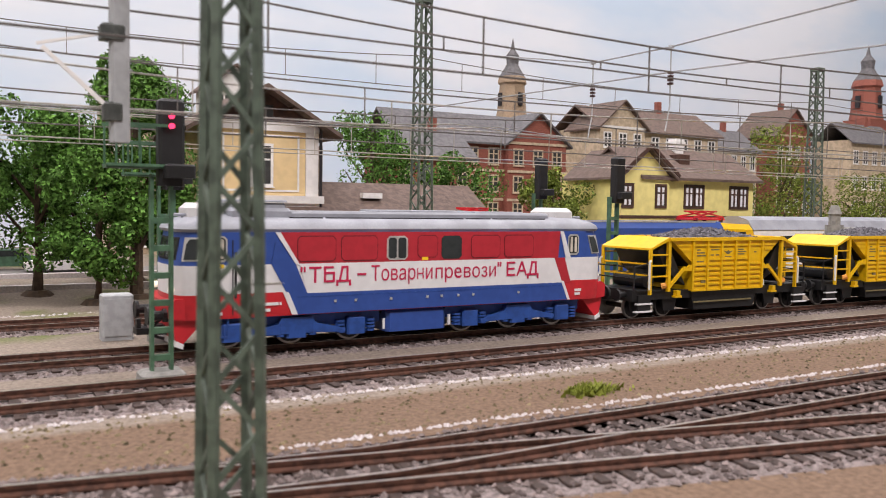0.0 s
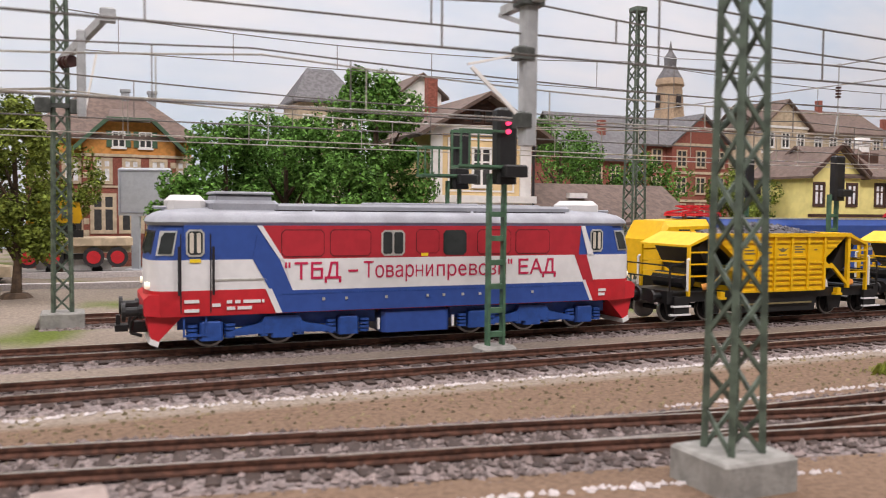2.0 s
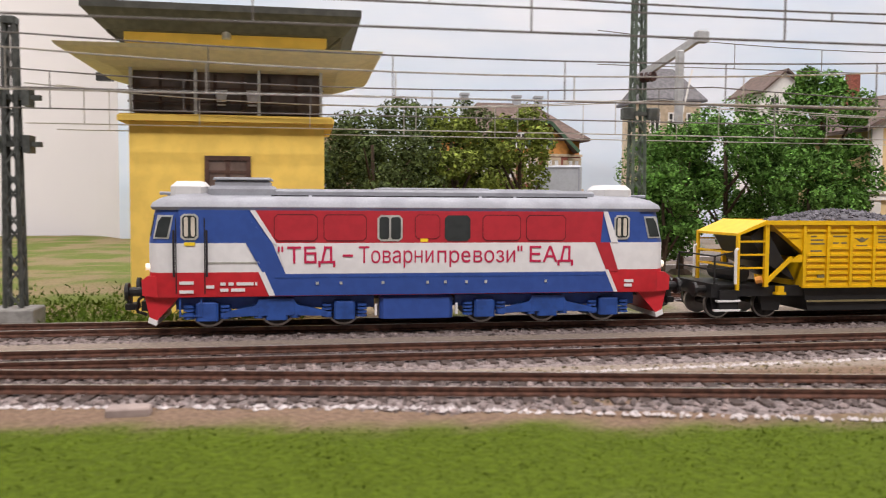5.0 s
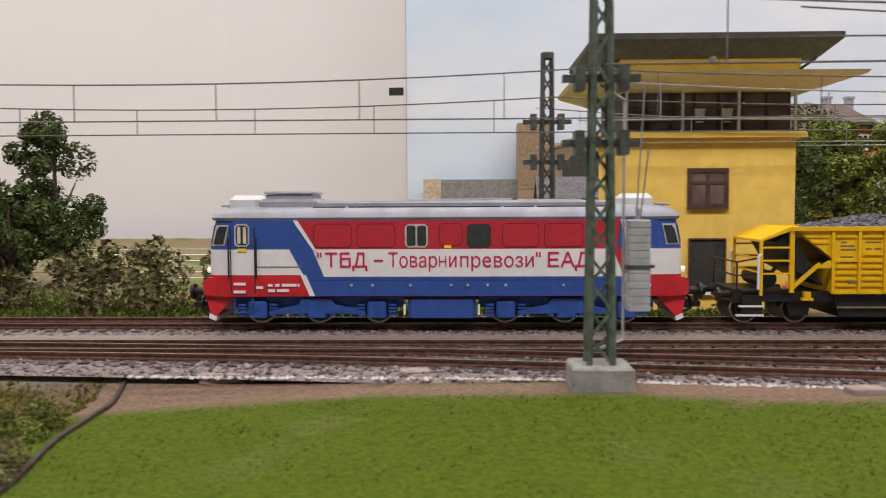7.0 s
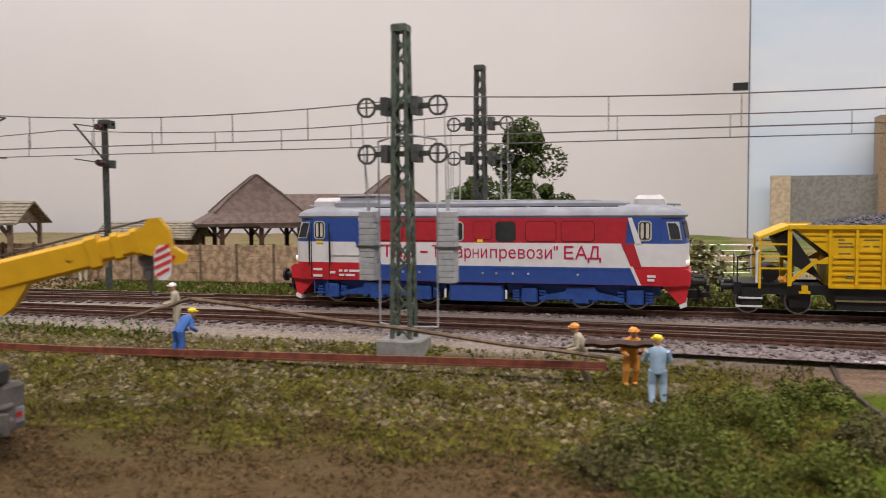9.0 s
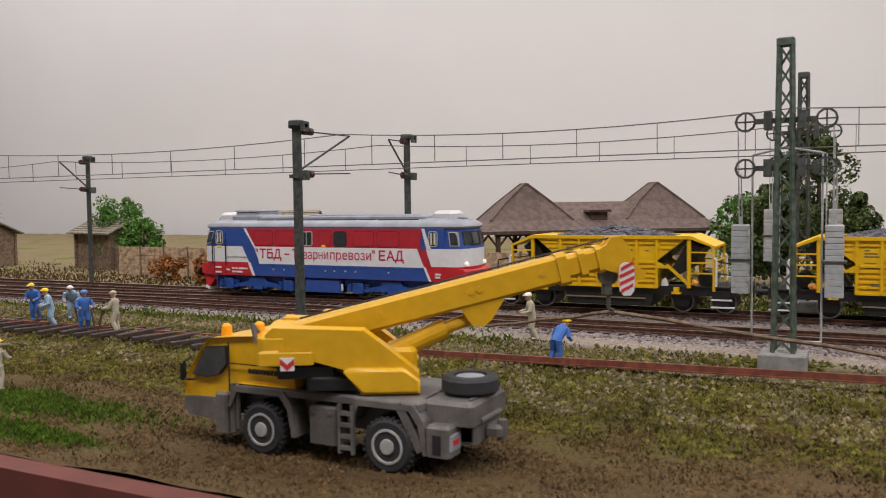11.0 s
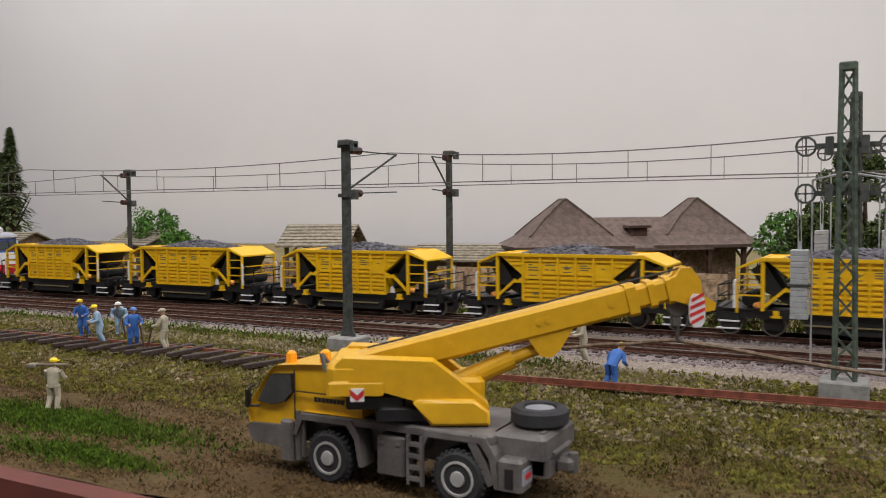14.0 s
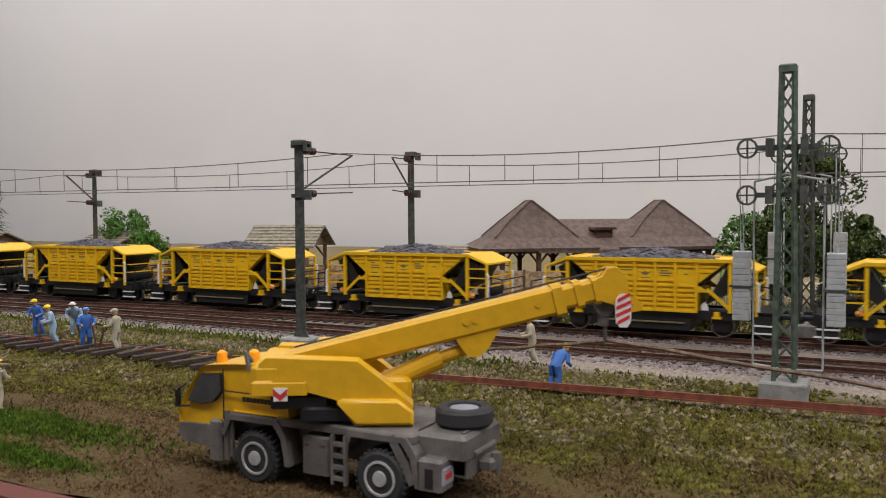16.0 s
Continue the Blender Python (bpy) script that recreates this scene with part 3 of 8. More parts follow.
    one("underframe", lambda m: m.box(-7.2, 7.2, -1.0, 1.0, 0.85, 1.05), BLACK, loco)
    one("step_irons", lambda m: [m.bar(p, q, 0.05, 0.05) for p, q in (((-7.0, -1.4, 1.0), (-7.0, -1.4, 0.42)), ((-6.4, -1.4, 1.0), (-6.4, -1.4, 0.42)), ((-7.0, -1.4, 0.45), (-6.4, -1.4, 0.45)))], BOGIE_BLUE, loco)
    for a in (-1.35, 1.12):
        one("white_fitting", lambda m: m.box(a, a + 0.07, -1.44, -1.36, 0.38, 0.72), LOCO_WHITE, loco)
    return loco


LOCO_AXLES = (-6.25, -4.25, -2.25, 2.05, 4.05, 6.05)




def wheel_pair(parent, x, r):
    m = Mesh()
    for y in (-0.72, 0.72):
        m.i = 0
        m.wheel(0, y, 0, r, 0.13, 24)
        m.i = 1
        m.rod((0, y + math.copysign(0.07, y), 0), (0, y + math.copysign(0.085, y), 0), r * 0.88, 24)
        for k in range(4):
            a = math.pi * k / 4
            m.bar((math.cos(a) * r * 0.8, y + math.copysign(0.09, y), math.sin(a) * r * 0.8), (-math.cos(a) * r * 0.8, y + math.copysign(0.09, y), -math.sin(a) * r * 0.8), 0.02, 0.08)
    m.i = 1
    m.rod((0, -0.7, 0), (0, 0.7, 0), 0.1, 8)
    ob = m.built("wheelset", [STEEL, BLACK], parent, "steel wheels with black discs")
    ob.location = (x * K, 0, (r + 0.02) * K)
    return ob


# ---------------------------------------------------------------- ballast hopper wagon
def hopper_wagon():
    w = thing("hopper_wagon", "yellow model ballast hopper wagon on black underframe, loaded with grey gravel", "wagon", group="wagons of the train")
    one("underframe", lambda m: (m.box(-5.2, 5.2, -1.25, -1.05, 0.78, 1.12), m.box(-5.2, 5.2, 1.05, 1.25, 0.78, 1.12), m.box(-5.2, 5.2, -1.05, 1.05, 0.85, 1.02), m.box(-5.25, -5.0, -1.3, 1.3, 0.75, 1.2), m.box(5.0, 5.25, -1.3, 1.3, 0.75, 1.2)), BLACK, w)
    one("discharge_chute", lambda m: m.prism([(-2.0, 1.05), (-1.8, 0.28), (1.8, 0.28), (2.0, 1.05)], -1.28, 1.28), BLACK, w)
    # hopper with inward sloping ends
    prof = [(-3.38, 3.22), (-1.95, 2.1), (-2.1, 1.98), (-2.12, 1.08), (2.12, 1.08), (2.1, 1.98), (1.95, 2.1), (3.38, 3.22)]
    body = one("hopper", lambda m: m.prism([(x, z) for x, z in prof], -1.42, 1.42), WAGON_YELLOW, w)
    one("hopper_core", lambda m: m.prism([(-3.3, 3.2), (-1.2, 1.3), (1.2, 1.3), (3.3, 3.2)], -1.1, 1.1), BLACK, w)
    for x in (-2.1, -1.25, -0.42, 0.42, 1.25, 2.1):
        z0 = 1.08
        for q in ((-1.5, -1.42), (1.42, 1.5)):
            one("rib", lambda m: m.box(x - 0.05, x + 0.05, *q, z0, 3.18), WAGON_YELLOW, body)
    one("top_rim", lambda m: (m.box(-3.45, 3.45, -1.52, -1.4, 3.12, 3.26), m.box(-3.45, 3.45, 1.4, 1.52, 3.12, 3.26), m.box(-3.45, -3.35, -1.4, 1.4, 3.12, 3.26), m.box(3.35, 3.45, -1.4, 1.4, 3.12, 3.26)), WAGON_YELLOW, body)
    one("lower_rim", lambda m: [m.box(-2.14, 2.14, *q, 1.05, 1.13) for q in ((-1.47, -1.42), (1.42, 1.47))], WAGON_YELLOW, body)
    cols = [(-2.02, -1.33), (-1.18, -0.5), (-0.35, 0.35), (0.5, 1.18), (1.33, 2.02)]
    for i, (a, b) in enumerate(cols):
        for z in (1.3, 1.5, 1.7, 1.9, 2.1, 2.32, 2.9):
            if z == 2.32 and i in (0, 4):
                continue
            one("pressed_rib", lambda m: m.prism([(a, z), (b, z), (b - 0.04, z + 0.08), (a + 0.04, z + 0.08)], -1.475, -1.42), WAGON_YELLOW, body)
    for s in (-1, 1):
        one("pressed_rib", lambda m: [m.prism([(s * 2.25, z), (s * (2.25 + q), z), (s * (2.25 + q), z + 0.07), (s * 2.25, z + 0.07)], -1.455, -1.42) for z, q in ((2.9, 0.7), (2.7, 0.5))], WAGON_YELLOW, body)
        # corner frame, ladder, end cover
        for f in (-1, 1):
            y0, y1 = sorted((f * 1.32, f * 1.46))
            one("main_post", lambda m: m.box(*sorted((s * 3.34, s * 3.48)), y0, y1, 1.1, 3.2), WAGON_YELLOW, w)
            one("brace", lambda m: (m.bar((s * 3.4, f * 1.4, 1.25), (s * 2.5, f * 1.4, 2.05), 0.1, 0.12), m.prism([(s * 2.6, 1.9), (s * 2.2, 2.15), (s * 1.95, 2.12), (s * 2.1, 1.9)], y0, y1)), WAGON_YELLOW, w)
            one("ladder_post", lambda m: m.box(*sorted((s * 4.36, s * 4.44)), y0, y1, 1.0, 2.78), WAGON_YELLOW, w)
            one("ladder", lambda m: [m.bar((s * 3.4, f * 1.42, z), (s * 4.4, f * 1.42, z), 0.05, 0.06) for z in (1.72, 2.15, 2.58)], WAGON_YELLOW, w)
            one("grab_rail", lambda m: (m.rod((s * 4.5, f * 1.46, 1.2), (s * 4.5, f * 1.46, 2.3), 0.05), m.rod((s * 4.5, f * 1.46, 2.3), (s * 4.4, f * 1.42, 2.36), 0.05)), LOCO_WHITE, w, "white grab rail")
            one("foot_step", lambda m: (m.box(*sorted((s * 4.3, s * 5.1)), y0, y1 + 0.02, 0.62, 0.68), m.box(*sorted((s * 4.3, s * 5.2)), y0, y1, 0.32, 0.38)), LOCO_WHITE, w, "white edged step")
            one("step_hanger", lambda m: (m.box(*sorted((s * 4.35, s * 5.0)), *sorted((f * 1.25, f * 1.4)), 0.3, 1.0)), BLACK, w)
            one("tie_down_hook", lambda m: (m.box(*sorted((s * 2.8, s * 3.0)), y0 - 0.03, y1 + 0.03, 0.9, 1.12), m.box(*sorted((s * 2.72, s * 3.08)), y0 - 0.03, y1 + 0.03, 0.84, 0.92)), WAGON_YELLOW, w)
            one("buffer", lambda m: (m.rod((s * 5.2, f * 0.88, 1.0), (s * 5.6, f * 0.88, 1.0), 0.12, 10), m.rod((s * 5.6, f * 0.88, 1.0), (s * 5.7, f * 0.88, 1.0), 0.23, 12)), BLACK, w)
            for ax in (3.05, 4.75):
                one("axle_guard", lambda m: m.prism([(s * (ax - 0.45), 1.0), (s * (ax - 0.3), 0.3), (s * (ax + 0.3), 0.3), (s * (ax + 0.45), 1.0)], *sorted((f * 1.0, f * 1.12))), BLACK, w)
        one("end_cover", lambda m: m.prism([(s * 3.36, 3.16), (s * 3.36, 3.26), (s * 3.44, 3.27), (s * 4.44, 2.84), (s * 4.44, 2.76)], -1.45, 1.45), WAGON_YELLOW, w, "sloping yellow end cover")
        one("end_bulkhead", lambda m: m.prism([(s * 3.4, 3.1), (s * 3.9, 2.75), (s * 3.4, 1.9), (s * 2.3, 1.3)], -1.25, 1.25), BLACK, w)
        one("air_tank", lambda m: m.rod((s * 4.0, -0.9, 1.5), (s * 4.0, 0.9, 1.5), 0.3, 12), BLACK, w)
        one("platform", lambda m: m.box(*sorted((s * 3.3, s * 5.2)), -1.3, 1.3, 1.1, 1.16), BLACK, w)
        one("cross_rail", lambda m: [m.bar((s * 4.4, -1.4, z), (s * 4.4, 1.4, z), 0.05, 0.06) for z in (1.75, 2.2)], WAGON_YELLOW, w)
        one("end_railing", lambda m: [m.bar(p, q, 0.045, 0.05) for p, q in (((s * 5.15, -1.3, 1.1), (s * 5.15, -1.3, 2.1)), ((s * 5.15, 1.3, 1.1), (s * 5.15, 1.3, 2.1)), ((s * 5.15, -1.3, 2.1), (s * 5.15, 1.3, 2.1)), ((s * 5.15, -1.3, 1.65), (s * 5.15, 1.3, 1.65)), ((s * 5.15, -1.3, 2.1), (s * 4.4, -1.4, 2.25)), ((s * 5.15, -1.3, 1.65), (s * 4.4, -1.4, 1.75)))], BLACK, w)
        one("wheel_lever", lambda m: m.rod((s * 3.7, -1.3, 1.3), (s * 3.55, -1.42, 1.35), 0.12, 8), CLOTH_ORANGE, w)
    for x, z, dx in ((-1.85, 2.72, 0.2), (-1.85, 2.6, 0.45), (-1.85, 2.48, 0.5), (-1.85, 2.24, 0.4), (-1.85, 2.06, 0.55), (-1.05, 2.72, 0.5), (-1.05, 2.5, 0.2), (-0.75, 2.5, 0.2), (0.6, 2.72, 0.35), (0.6, 2.62, 0.5), (0.6, 2.52, 0.4), (1.6, 2.6, 0.15)):
        one("marking_bar", lambda m: m.box(x, x + dx, -1.428, -1.415, z, z + 0.05), MARK_GREY, w)
    one("winged_mark", lambda m: (m.prism([(-0.28, 2.7), (-0.05, 2.55), (0.05, 2.55), (0.28, 2.7), (0.1, 2.66), (0, 2.72), (-0.1, 2.66)], -1.428, -1.415), m.box(-0.2, 0.2, -1.428, -1.415, 2.42, 2.46)), MARK_GREY, w)
    one("hatched_plate", lambda m: m.box(-1.6, -1.35, -1.46, -1.42, 1.3, 1.58), MARK_GREY, w)
    one("white_weight_mark", lambda m: m.prism([(2.25, 1.15), (2.55, 1.15), (2.5, 1.4), (2.4, 1.5), (2.3, 1.4)], -1.26, -1.25), LOCO_WHITE, w)
    one("brake_rod", lambda m: m.bar((-1.9, -1.34, 0.6), (1.6, -1.34, 0.6), 0.05, 0.06), MARK_GREY, w)
    # the load
    rng = random.Random(5)
    m = Mesh()
    rows, cols_n = 8, 26
    for j in range(rows + 1):
        for i in range(cols_n + 1):
            u, v = i / cols_n * 2 - 1, j / rows * 2 - 1
            heap = 0.5 * max(0, 1 - abs(u) ** 1.6 * 1.15) * (1 - v * v)
            m.v.append((u * 3.3, v * 1.36, 3.08 + heap + rng.uniform(-0.03, 0.03)))
    n = cols_n + 1
    m.f = [(j * n + i, j * n + i + 1, (j + 1) * n + i + 1, (j + 1) * n + i) for j in range(rows) for i in range(cols_n)]
    m.m = [0] * len(m.f)
    for _ in range(700):
        u, v = rng.uniform(-0.95, 0.95), rng.uniform(-0.95, 0.95)
        heap = 0.5 * max(0, 1 - abs(u) ** 1.6 * 1.15) * (1 - v * v)
        if heap > 0.06:
            pebble(m, u * 3.3, v * 1.36, 3.09 + heap, rng.uniform(0.06, 0.13), rng)
    m.built("gravel_load", COAL, w, "heaped dark grey gravel")
    return w


def pebble(m, x, y, z, r, rng):
    pts = []
    for d in ((1, 0, 0), (0, 1, 0), (-1, 0, 0), (0, -1, 0), (0, 0, 0.8), (0, 0, -0.8)):
        k = r * rng.uniform(0.7, 1.25)
        pts.append((x + d[0] * k + rng.uniform(-r, r) * 0.25, y + d[1] * k + rng.uniform(-r, r) * 0.25, z + d[2] * k))
    m.add(pts, [(0, 1, 4), (1, 2, 4), (2, 3, 4), (3, 0, 4), (1, 0, 5), (2, 1, 5), (3, 2, 5), (0, 3, 5)])


# ---------------------------------------------------------------- ground
def ramp01(v):
    v = max(0.0, min(1.0, v))
    return v * v * (3 - 2 * v)


def ground_z(x, y):
    bank = float(np.interp(x, (-0.6, -0.5, -0.3, -0.15, -0.1, -0.02, 0.05), (0.001, 0.002, 0.006, 0.0105, 0.008, 0.002, 0.0)))
    low = 0.0135 * ramp01((-0.02 - x) / 0.1) - bank
    lawn = 0.007 * ramp01((x + 0.10) / 0.1) * ramp01((0.30 - x) / 0.1)
    z = -0.003 - bank * ramp01((-0.074 - y) / 0.026) - (max(0.0, low) + lawn) * ramp01((-0.115 - y) / 0.10)
    rough = 0.0016 * ramp01((-0.105 - y) / 0.03) * ramp01((0.3 - x) / 0.1) + 0.0012 * ramp01((y - 0.06) / 0.05)
    return z + rough * noise.noise((x * 45, y * 45, 0.3))


def ground_colour(x, y):
    n1, n2 = noise.noise((x * 22, y * 22, 2.0)), noise.noise((x * 70, y * 70, 5.0))
    sand, grass, moss, mud, straw, gravel = (0.168, 0.114, 0.080), (0.066, 0.096, 0.006), (0.070, 0.060, 0.015), (0.086, 0.056, 0.026), (0.21, 0.165, 0.09), (0.24, 0.20, 0.165)
    if y > -0.085:
        if y > 0.03:
            w = ramp01((x - 0.12) / 0.1 + n1 * 0.5)
            c = [a * (1 - w) + b * w for a, b in zip(straw, gravel)]
            g = ramp01(n1 * 2.2 + n2 * 0.8 + (0.5 if -0.25 < x < 0.1 else -0.35))
            c = [a * (1 - g) + b * g for a, b in zip(c, (0.11, 0.14, 0.03))]
        else:
            c = gravel
        return c
    edge = 0.34 - 0.02 * n1 - max(0, (y + 0.165)) * 1.5
    w = ramp01((edge - x) / 0.02) * ramp01((-0.106 - 0.12 * max(0, x) - y + n2 * 0.006) / 0.010)
    c = [a * (1 - w) + b * w for a, b in zip(sand, grass)]
    patch = w * ramp01((n1 - 0.25) * 6) * 0.6
    c = [a * (1 - patch) + b * patch for a, b in zip(c, (0.11, 0.12, 0.035))]
    w = ramp01((-0.10 - x + n1 * 0.03) / 0.04)
    m = ramp01((-0.165 - y) / 0.03 + n1 * 1.2)
    left = [a * (1 - m) + b * m for a, b in zip(moss, mud)]
    s = ramp01(n2 * 2.5) * 0.5
    left = [a * (1 - s) + b * s for a, b in zip(left, (0.105, 0.072, 0.034))]
    return [a * (1 - w) + b * w for a, b in zip(c, left)]


def ground():
    xs, ys = np.arange(-1.95, 2.6, 0.006), np.concatenate([np.arange(-0.265, 0.0, 0.005), np.arange(0.0, 0.86, 0.012)])
    nx, ny = len(xs), len(ys)
    vs = [(x, y, ground_z(x, y)) for y in ys for x in xs]
    fs = [(j * nx + i, j * nx + i + 1, (j + 1) * nx + i + 1, (j + 1) * nx + i) for j in range(ny - 1) for i in range(nx - 1)]
    me = bpy.data.meshes.new("ground")
    me.from_pydata(vs, [], fs)
    at = me.color_attributes.new("soil", "FLOAT_COLOR", "POINT")
    at.data.foreach_set("color", [c for x, y, z in vs for c in (*ground_colour(x, y), 1.0)])
    m = bpy.data.materials.new("scenic_soil")
    m.use_nodes = True
    n, l = m.node_tree.nodes, m.node_tree.links
    b = n["Principled BSDF"]
    b.inputs["Roughness"].default_value, b.inputs["Specular IOR Level"].default_value = 0.95, 0.12
    ca, co, no, hs, mp, bp = (n.new("ShaderNode" + k) for k in ("VertexColor", "TexCoord", "TexNoise", "HueSaturation", "MapRange", "Bump"))
    ca.layer_name = "soil"
    no.inputs["Scale"].default_value, no.inputs["Detail"].default_value = 700, 6
    mp.inputs["From Min"].default_value, mp.inputs["From Max"].default_value = 0.3, 0.7
    mp.inputs["To Min"].default_value, mp.inputs["To Max"].default_value = 0.72, 1.25
    bp.inputs["Strength"].default_value, bp.inputs["Distance"].default_value = 0.7, 0.0012
    l.new(co.outputs["Object"], no.inputs["Vector"])
    l.new(no.outputs["Fac"], mp.inputs["Value"])
    l.new(mp.outputs["Result"], hs.inputs["Value"])
    l.new(ca.outputs["Color"], hs.inputs["Color"])
    l.new(hs.outputs["Color"], b.inputs["Base Color"])
    l.new(no.outputs["Fac"], bp.inputs["Height"])
    l.new(bp.outputs["Normal"], b.inputs["Normal"])
    me.materials.append(m)
    me.polygons.foreach_set("use_smooth", [True] * len(fs))
    return tagged(new("ground", me), "scenic layout ground of sand, moss, mud and grass", "ground", kind="structure")


ground()


# ---------------------------------------------------------------- hall, backdrop, layout edge
def wall(name, x0, x1, y0, y1, z0, z1, material, label, category="wall"):
    m = Mesh()
    m.box(x0, x1, y0, y1, z0, z1)
    return tagged(m.built(name, material, k=1), label, category, kind="structure")


SKY = bpy.data.materials.new("painted_sky")
SKY.use_nodes = True
_n, _l = SKY.node_tree.nodes, SKY.node_tree.links
_co, _mp, _no, _r1, _mx, _sep, _r2 = (_n.new("ShaderNode" + k) for k in ("TexCoord", "Mapping", "TexNoise", "ValToRGB", "Mix", "SeparateXYZ", "ValToRGB"))
_mp.inputs["Scale"].default_value = (2.0, 2.0, 6.0)
_no.inputs["Scale"].default_value, _no.inputs["Detail"].default_value = 1.6, 4
_r1.color_ramp.elements[0].position, _r1.color_ramp.elements[1].position = 0.36, 0.66
_r2.color_ramp.elements[0].color, _r2.color_ramp.elements[1].color = (0.60, 0.71, 0.83, 1), (0.47, 0.61, 0.78, 1)
_mx.data_type = "RGBA"
_mx.inputs[7].default_value = (0.74, 0.78, 0.84, 1)
_l.new(_co.outputs["Object"], _mp.inputs["Vector"]), _l.new(_mp.outputs["Vector"], _no.inputs["Vector"])
_l.new(_no.outputs["Fac"], _r1.inputs["Fac"]), _l.new(_r1.outputs["Color"], _mx.inputs[0])
_l.new(_co.outputs["Object"], _sep.inputs["Vector"]), _l.new(_sep.outputs["Z"], _r2.inputs["Fac"])
_l.new(_r2.outputs["Color"], _mx.inputs[6]), _l.new(_mx.outputs[2], _n["Principled BSDF"].inputs["Base Color"])
_n["Principled BSDF"].inputs["Roughness"].default_value = 0.7

wall("backdrop", -0.0684, 2.7, 0.75, 0.765, -0.01, 1.25, SKY, "pale blue painted sky backdrop board", "backdrop")
wall("wall_north", -2.4, -0.08, 0.90, 0.95, -1.0, 1.5, WALL_WHITE, "plain white hall wall behind the layout")


def rounded_pier():
    """The wall bows forward beside the sky board."""
    m = Mesh()
    pts = [(-0.34, 0.90), (-0.20, 0.885), (-0.12, 0.85), (-0.085, 0.80), (-0.07, 0.765), (-0.07, 0.91)]
    m.rings([[(x, y, -0.01) for x, y in pts], [(x, y, 1.4) for x, y in pts]])
    return tagged(m.built("wall_return", WALL_WHITE, k=1, smooth=True), "white rounded wall return beside the sky board", "wall", kind="structure")


rounded_pier()
# unseen enclosure, added around the layout; grey so that little light bounces back
wall("wall_south", -2.4, 2.8, -2.3, -2.25, -1.0, 1.5, LOW_BOUNCE_GREY, "unseen grey wall added to close the hall and limit bounce")
wall("wall_west", -2.45, -2.4, -2.3, 0.95, -1.0, 1.5, LOW_BOUNCE_GREY, "unseen grey wall added to close the hall and limit bounce")
wall("wall_east", 2.7, 2.75, -2.3, 0.95, -1.0, 1.5, LOW_BOUNCE_GREY, "unseen grey wall added to close the hall and limit bounce")
wall("ceiling", -2.45, 2.75, -2.3, 0.95, 1.5, 1.55, LOW_BOUNCE_GREY, "unseen grey ceiling added to close the hall", "ceiling")
wall("floor", -2.45, 2.75, -2.3, 0.95, -1.05, -1.0, CONCRETE, "unseen grey floor added to close the hall", "floor")
wall("fascia", -1.95, 2.6, -0.274, -0.266, -0.20, -0.0165, FASCIA, "red-brown painted front edge of the layout table", "fascia")
wall("table_top", -1.95, 2.6, -0.265, 0.86, -0.06, -0.035, TIMBER, "wooden base board of the layout", "table")


# ---------------------------------------------------------------- tracks
def resample(pts, step):
    out, rest = [], 0.0
    for (x0, y0), (x1, y1) in zip(pts, pts[1:]):
        d = math.hypot(x1 - x0, y1 - y0)
        s = rest
        while s < d:
            out.append((x0 + (x1 - x0) * s / d, y0 + (y1 - y0) * s / d, math.atan2(y1 - y0, x1 - x0)))
            s += step
        rest = s - d
    return out


def curve_pts(pts, n=8):
    """Catmull-Rom through the given points."""
    out = []
    for i in range(len(pts) - 1):
        p0, p1, p2, p3 = (Vector(pts[max(0, min(len(pts) - 1, i + k))]) for k in (-1, 0, 1, 2))
        for j in range(n):
            t = j / n
            out.append(tuple(0.5 * (2 * p1 + (p2 - p0) * t + (2 * p0 - 5 * p1 + 4 * p2 - p3) * t * t + (3 * p1 - p0 - 3 * p2 + p3) * t ** 3)))
    return out + [tuple(pts[-1])]


SLEEPER_MESH = []


def offset_path(path, d):
    out = []
    for i, p in enumerate(path):
        a, b = path[max(0, i - 1)], path[min(len(path) - 1, i + 1)]
        t = math.atan2(b[1] - a[1], b[0] - a[0])
        out.append((p[0] - math.sin(t) * d, p[1] + math.cos(t) * d))
    return out


def sweep(m, path, section):
    rr = []
    for i, p in enumerate(path):
        a, b = path[max(0, i - 1)], path[min(len(path) - 1, i + 1)]
        t = math.atan2(b[1] - a[1], b[0] - a[0])
        rr.append([(p[0] - math.sin(t) * u, p[1] + math.cos(t) * u, w) for u, w in section])
    return m.rings(rr)


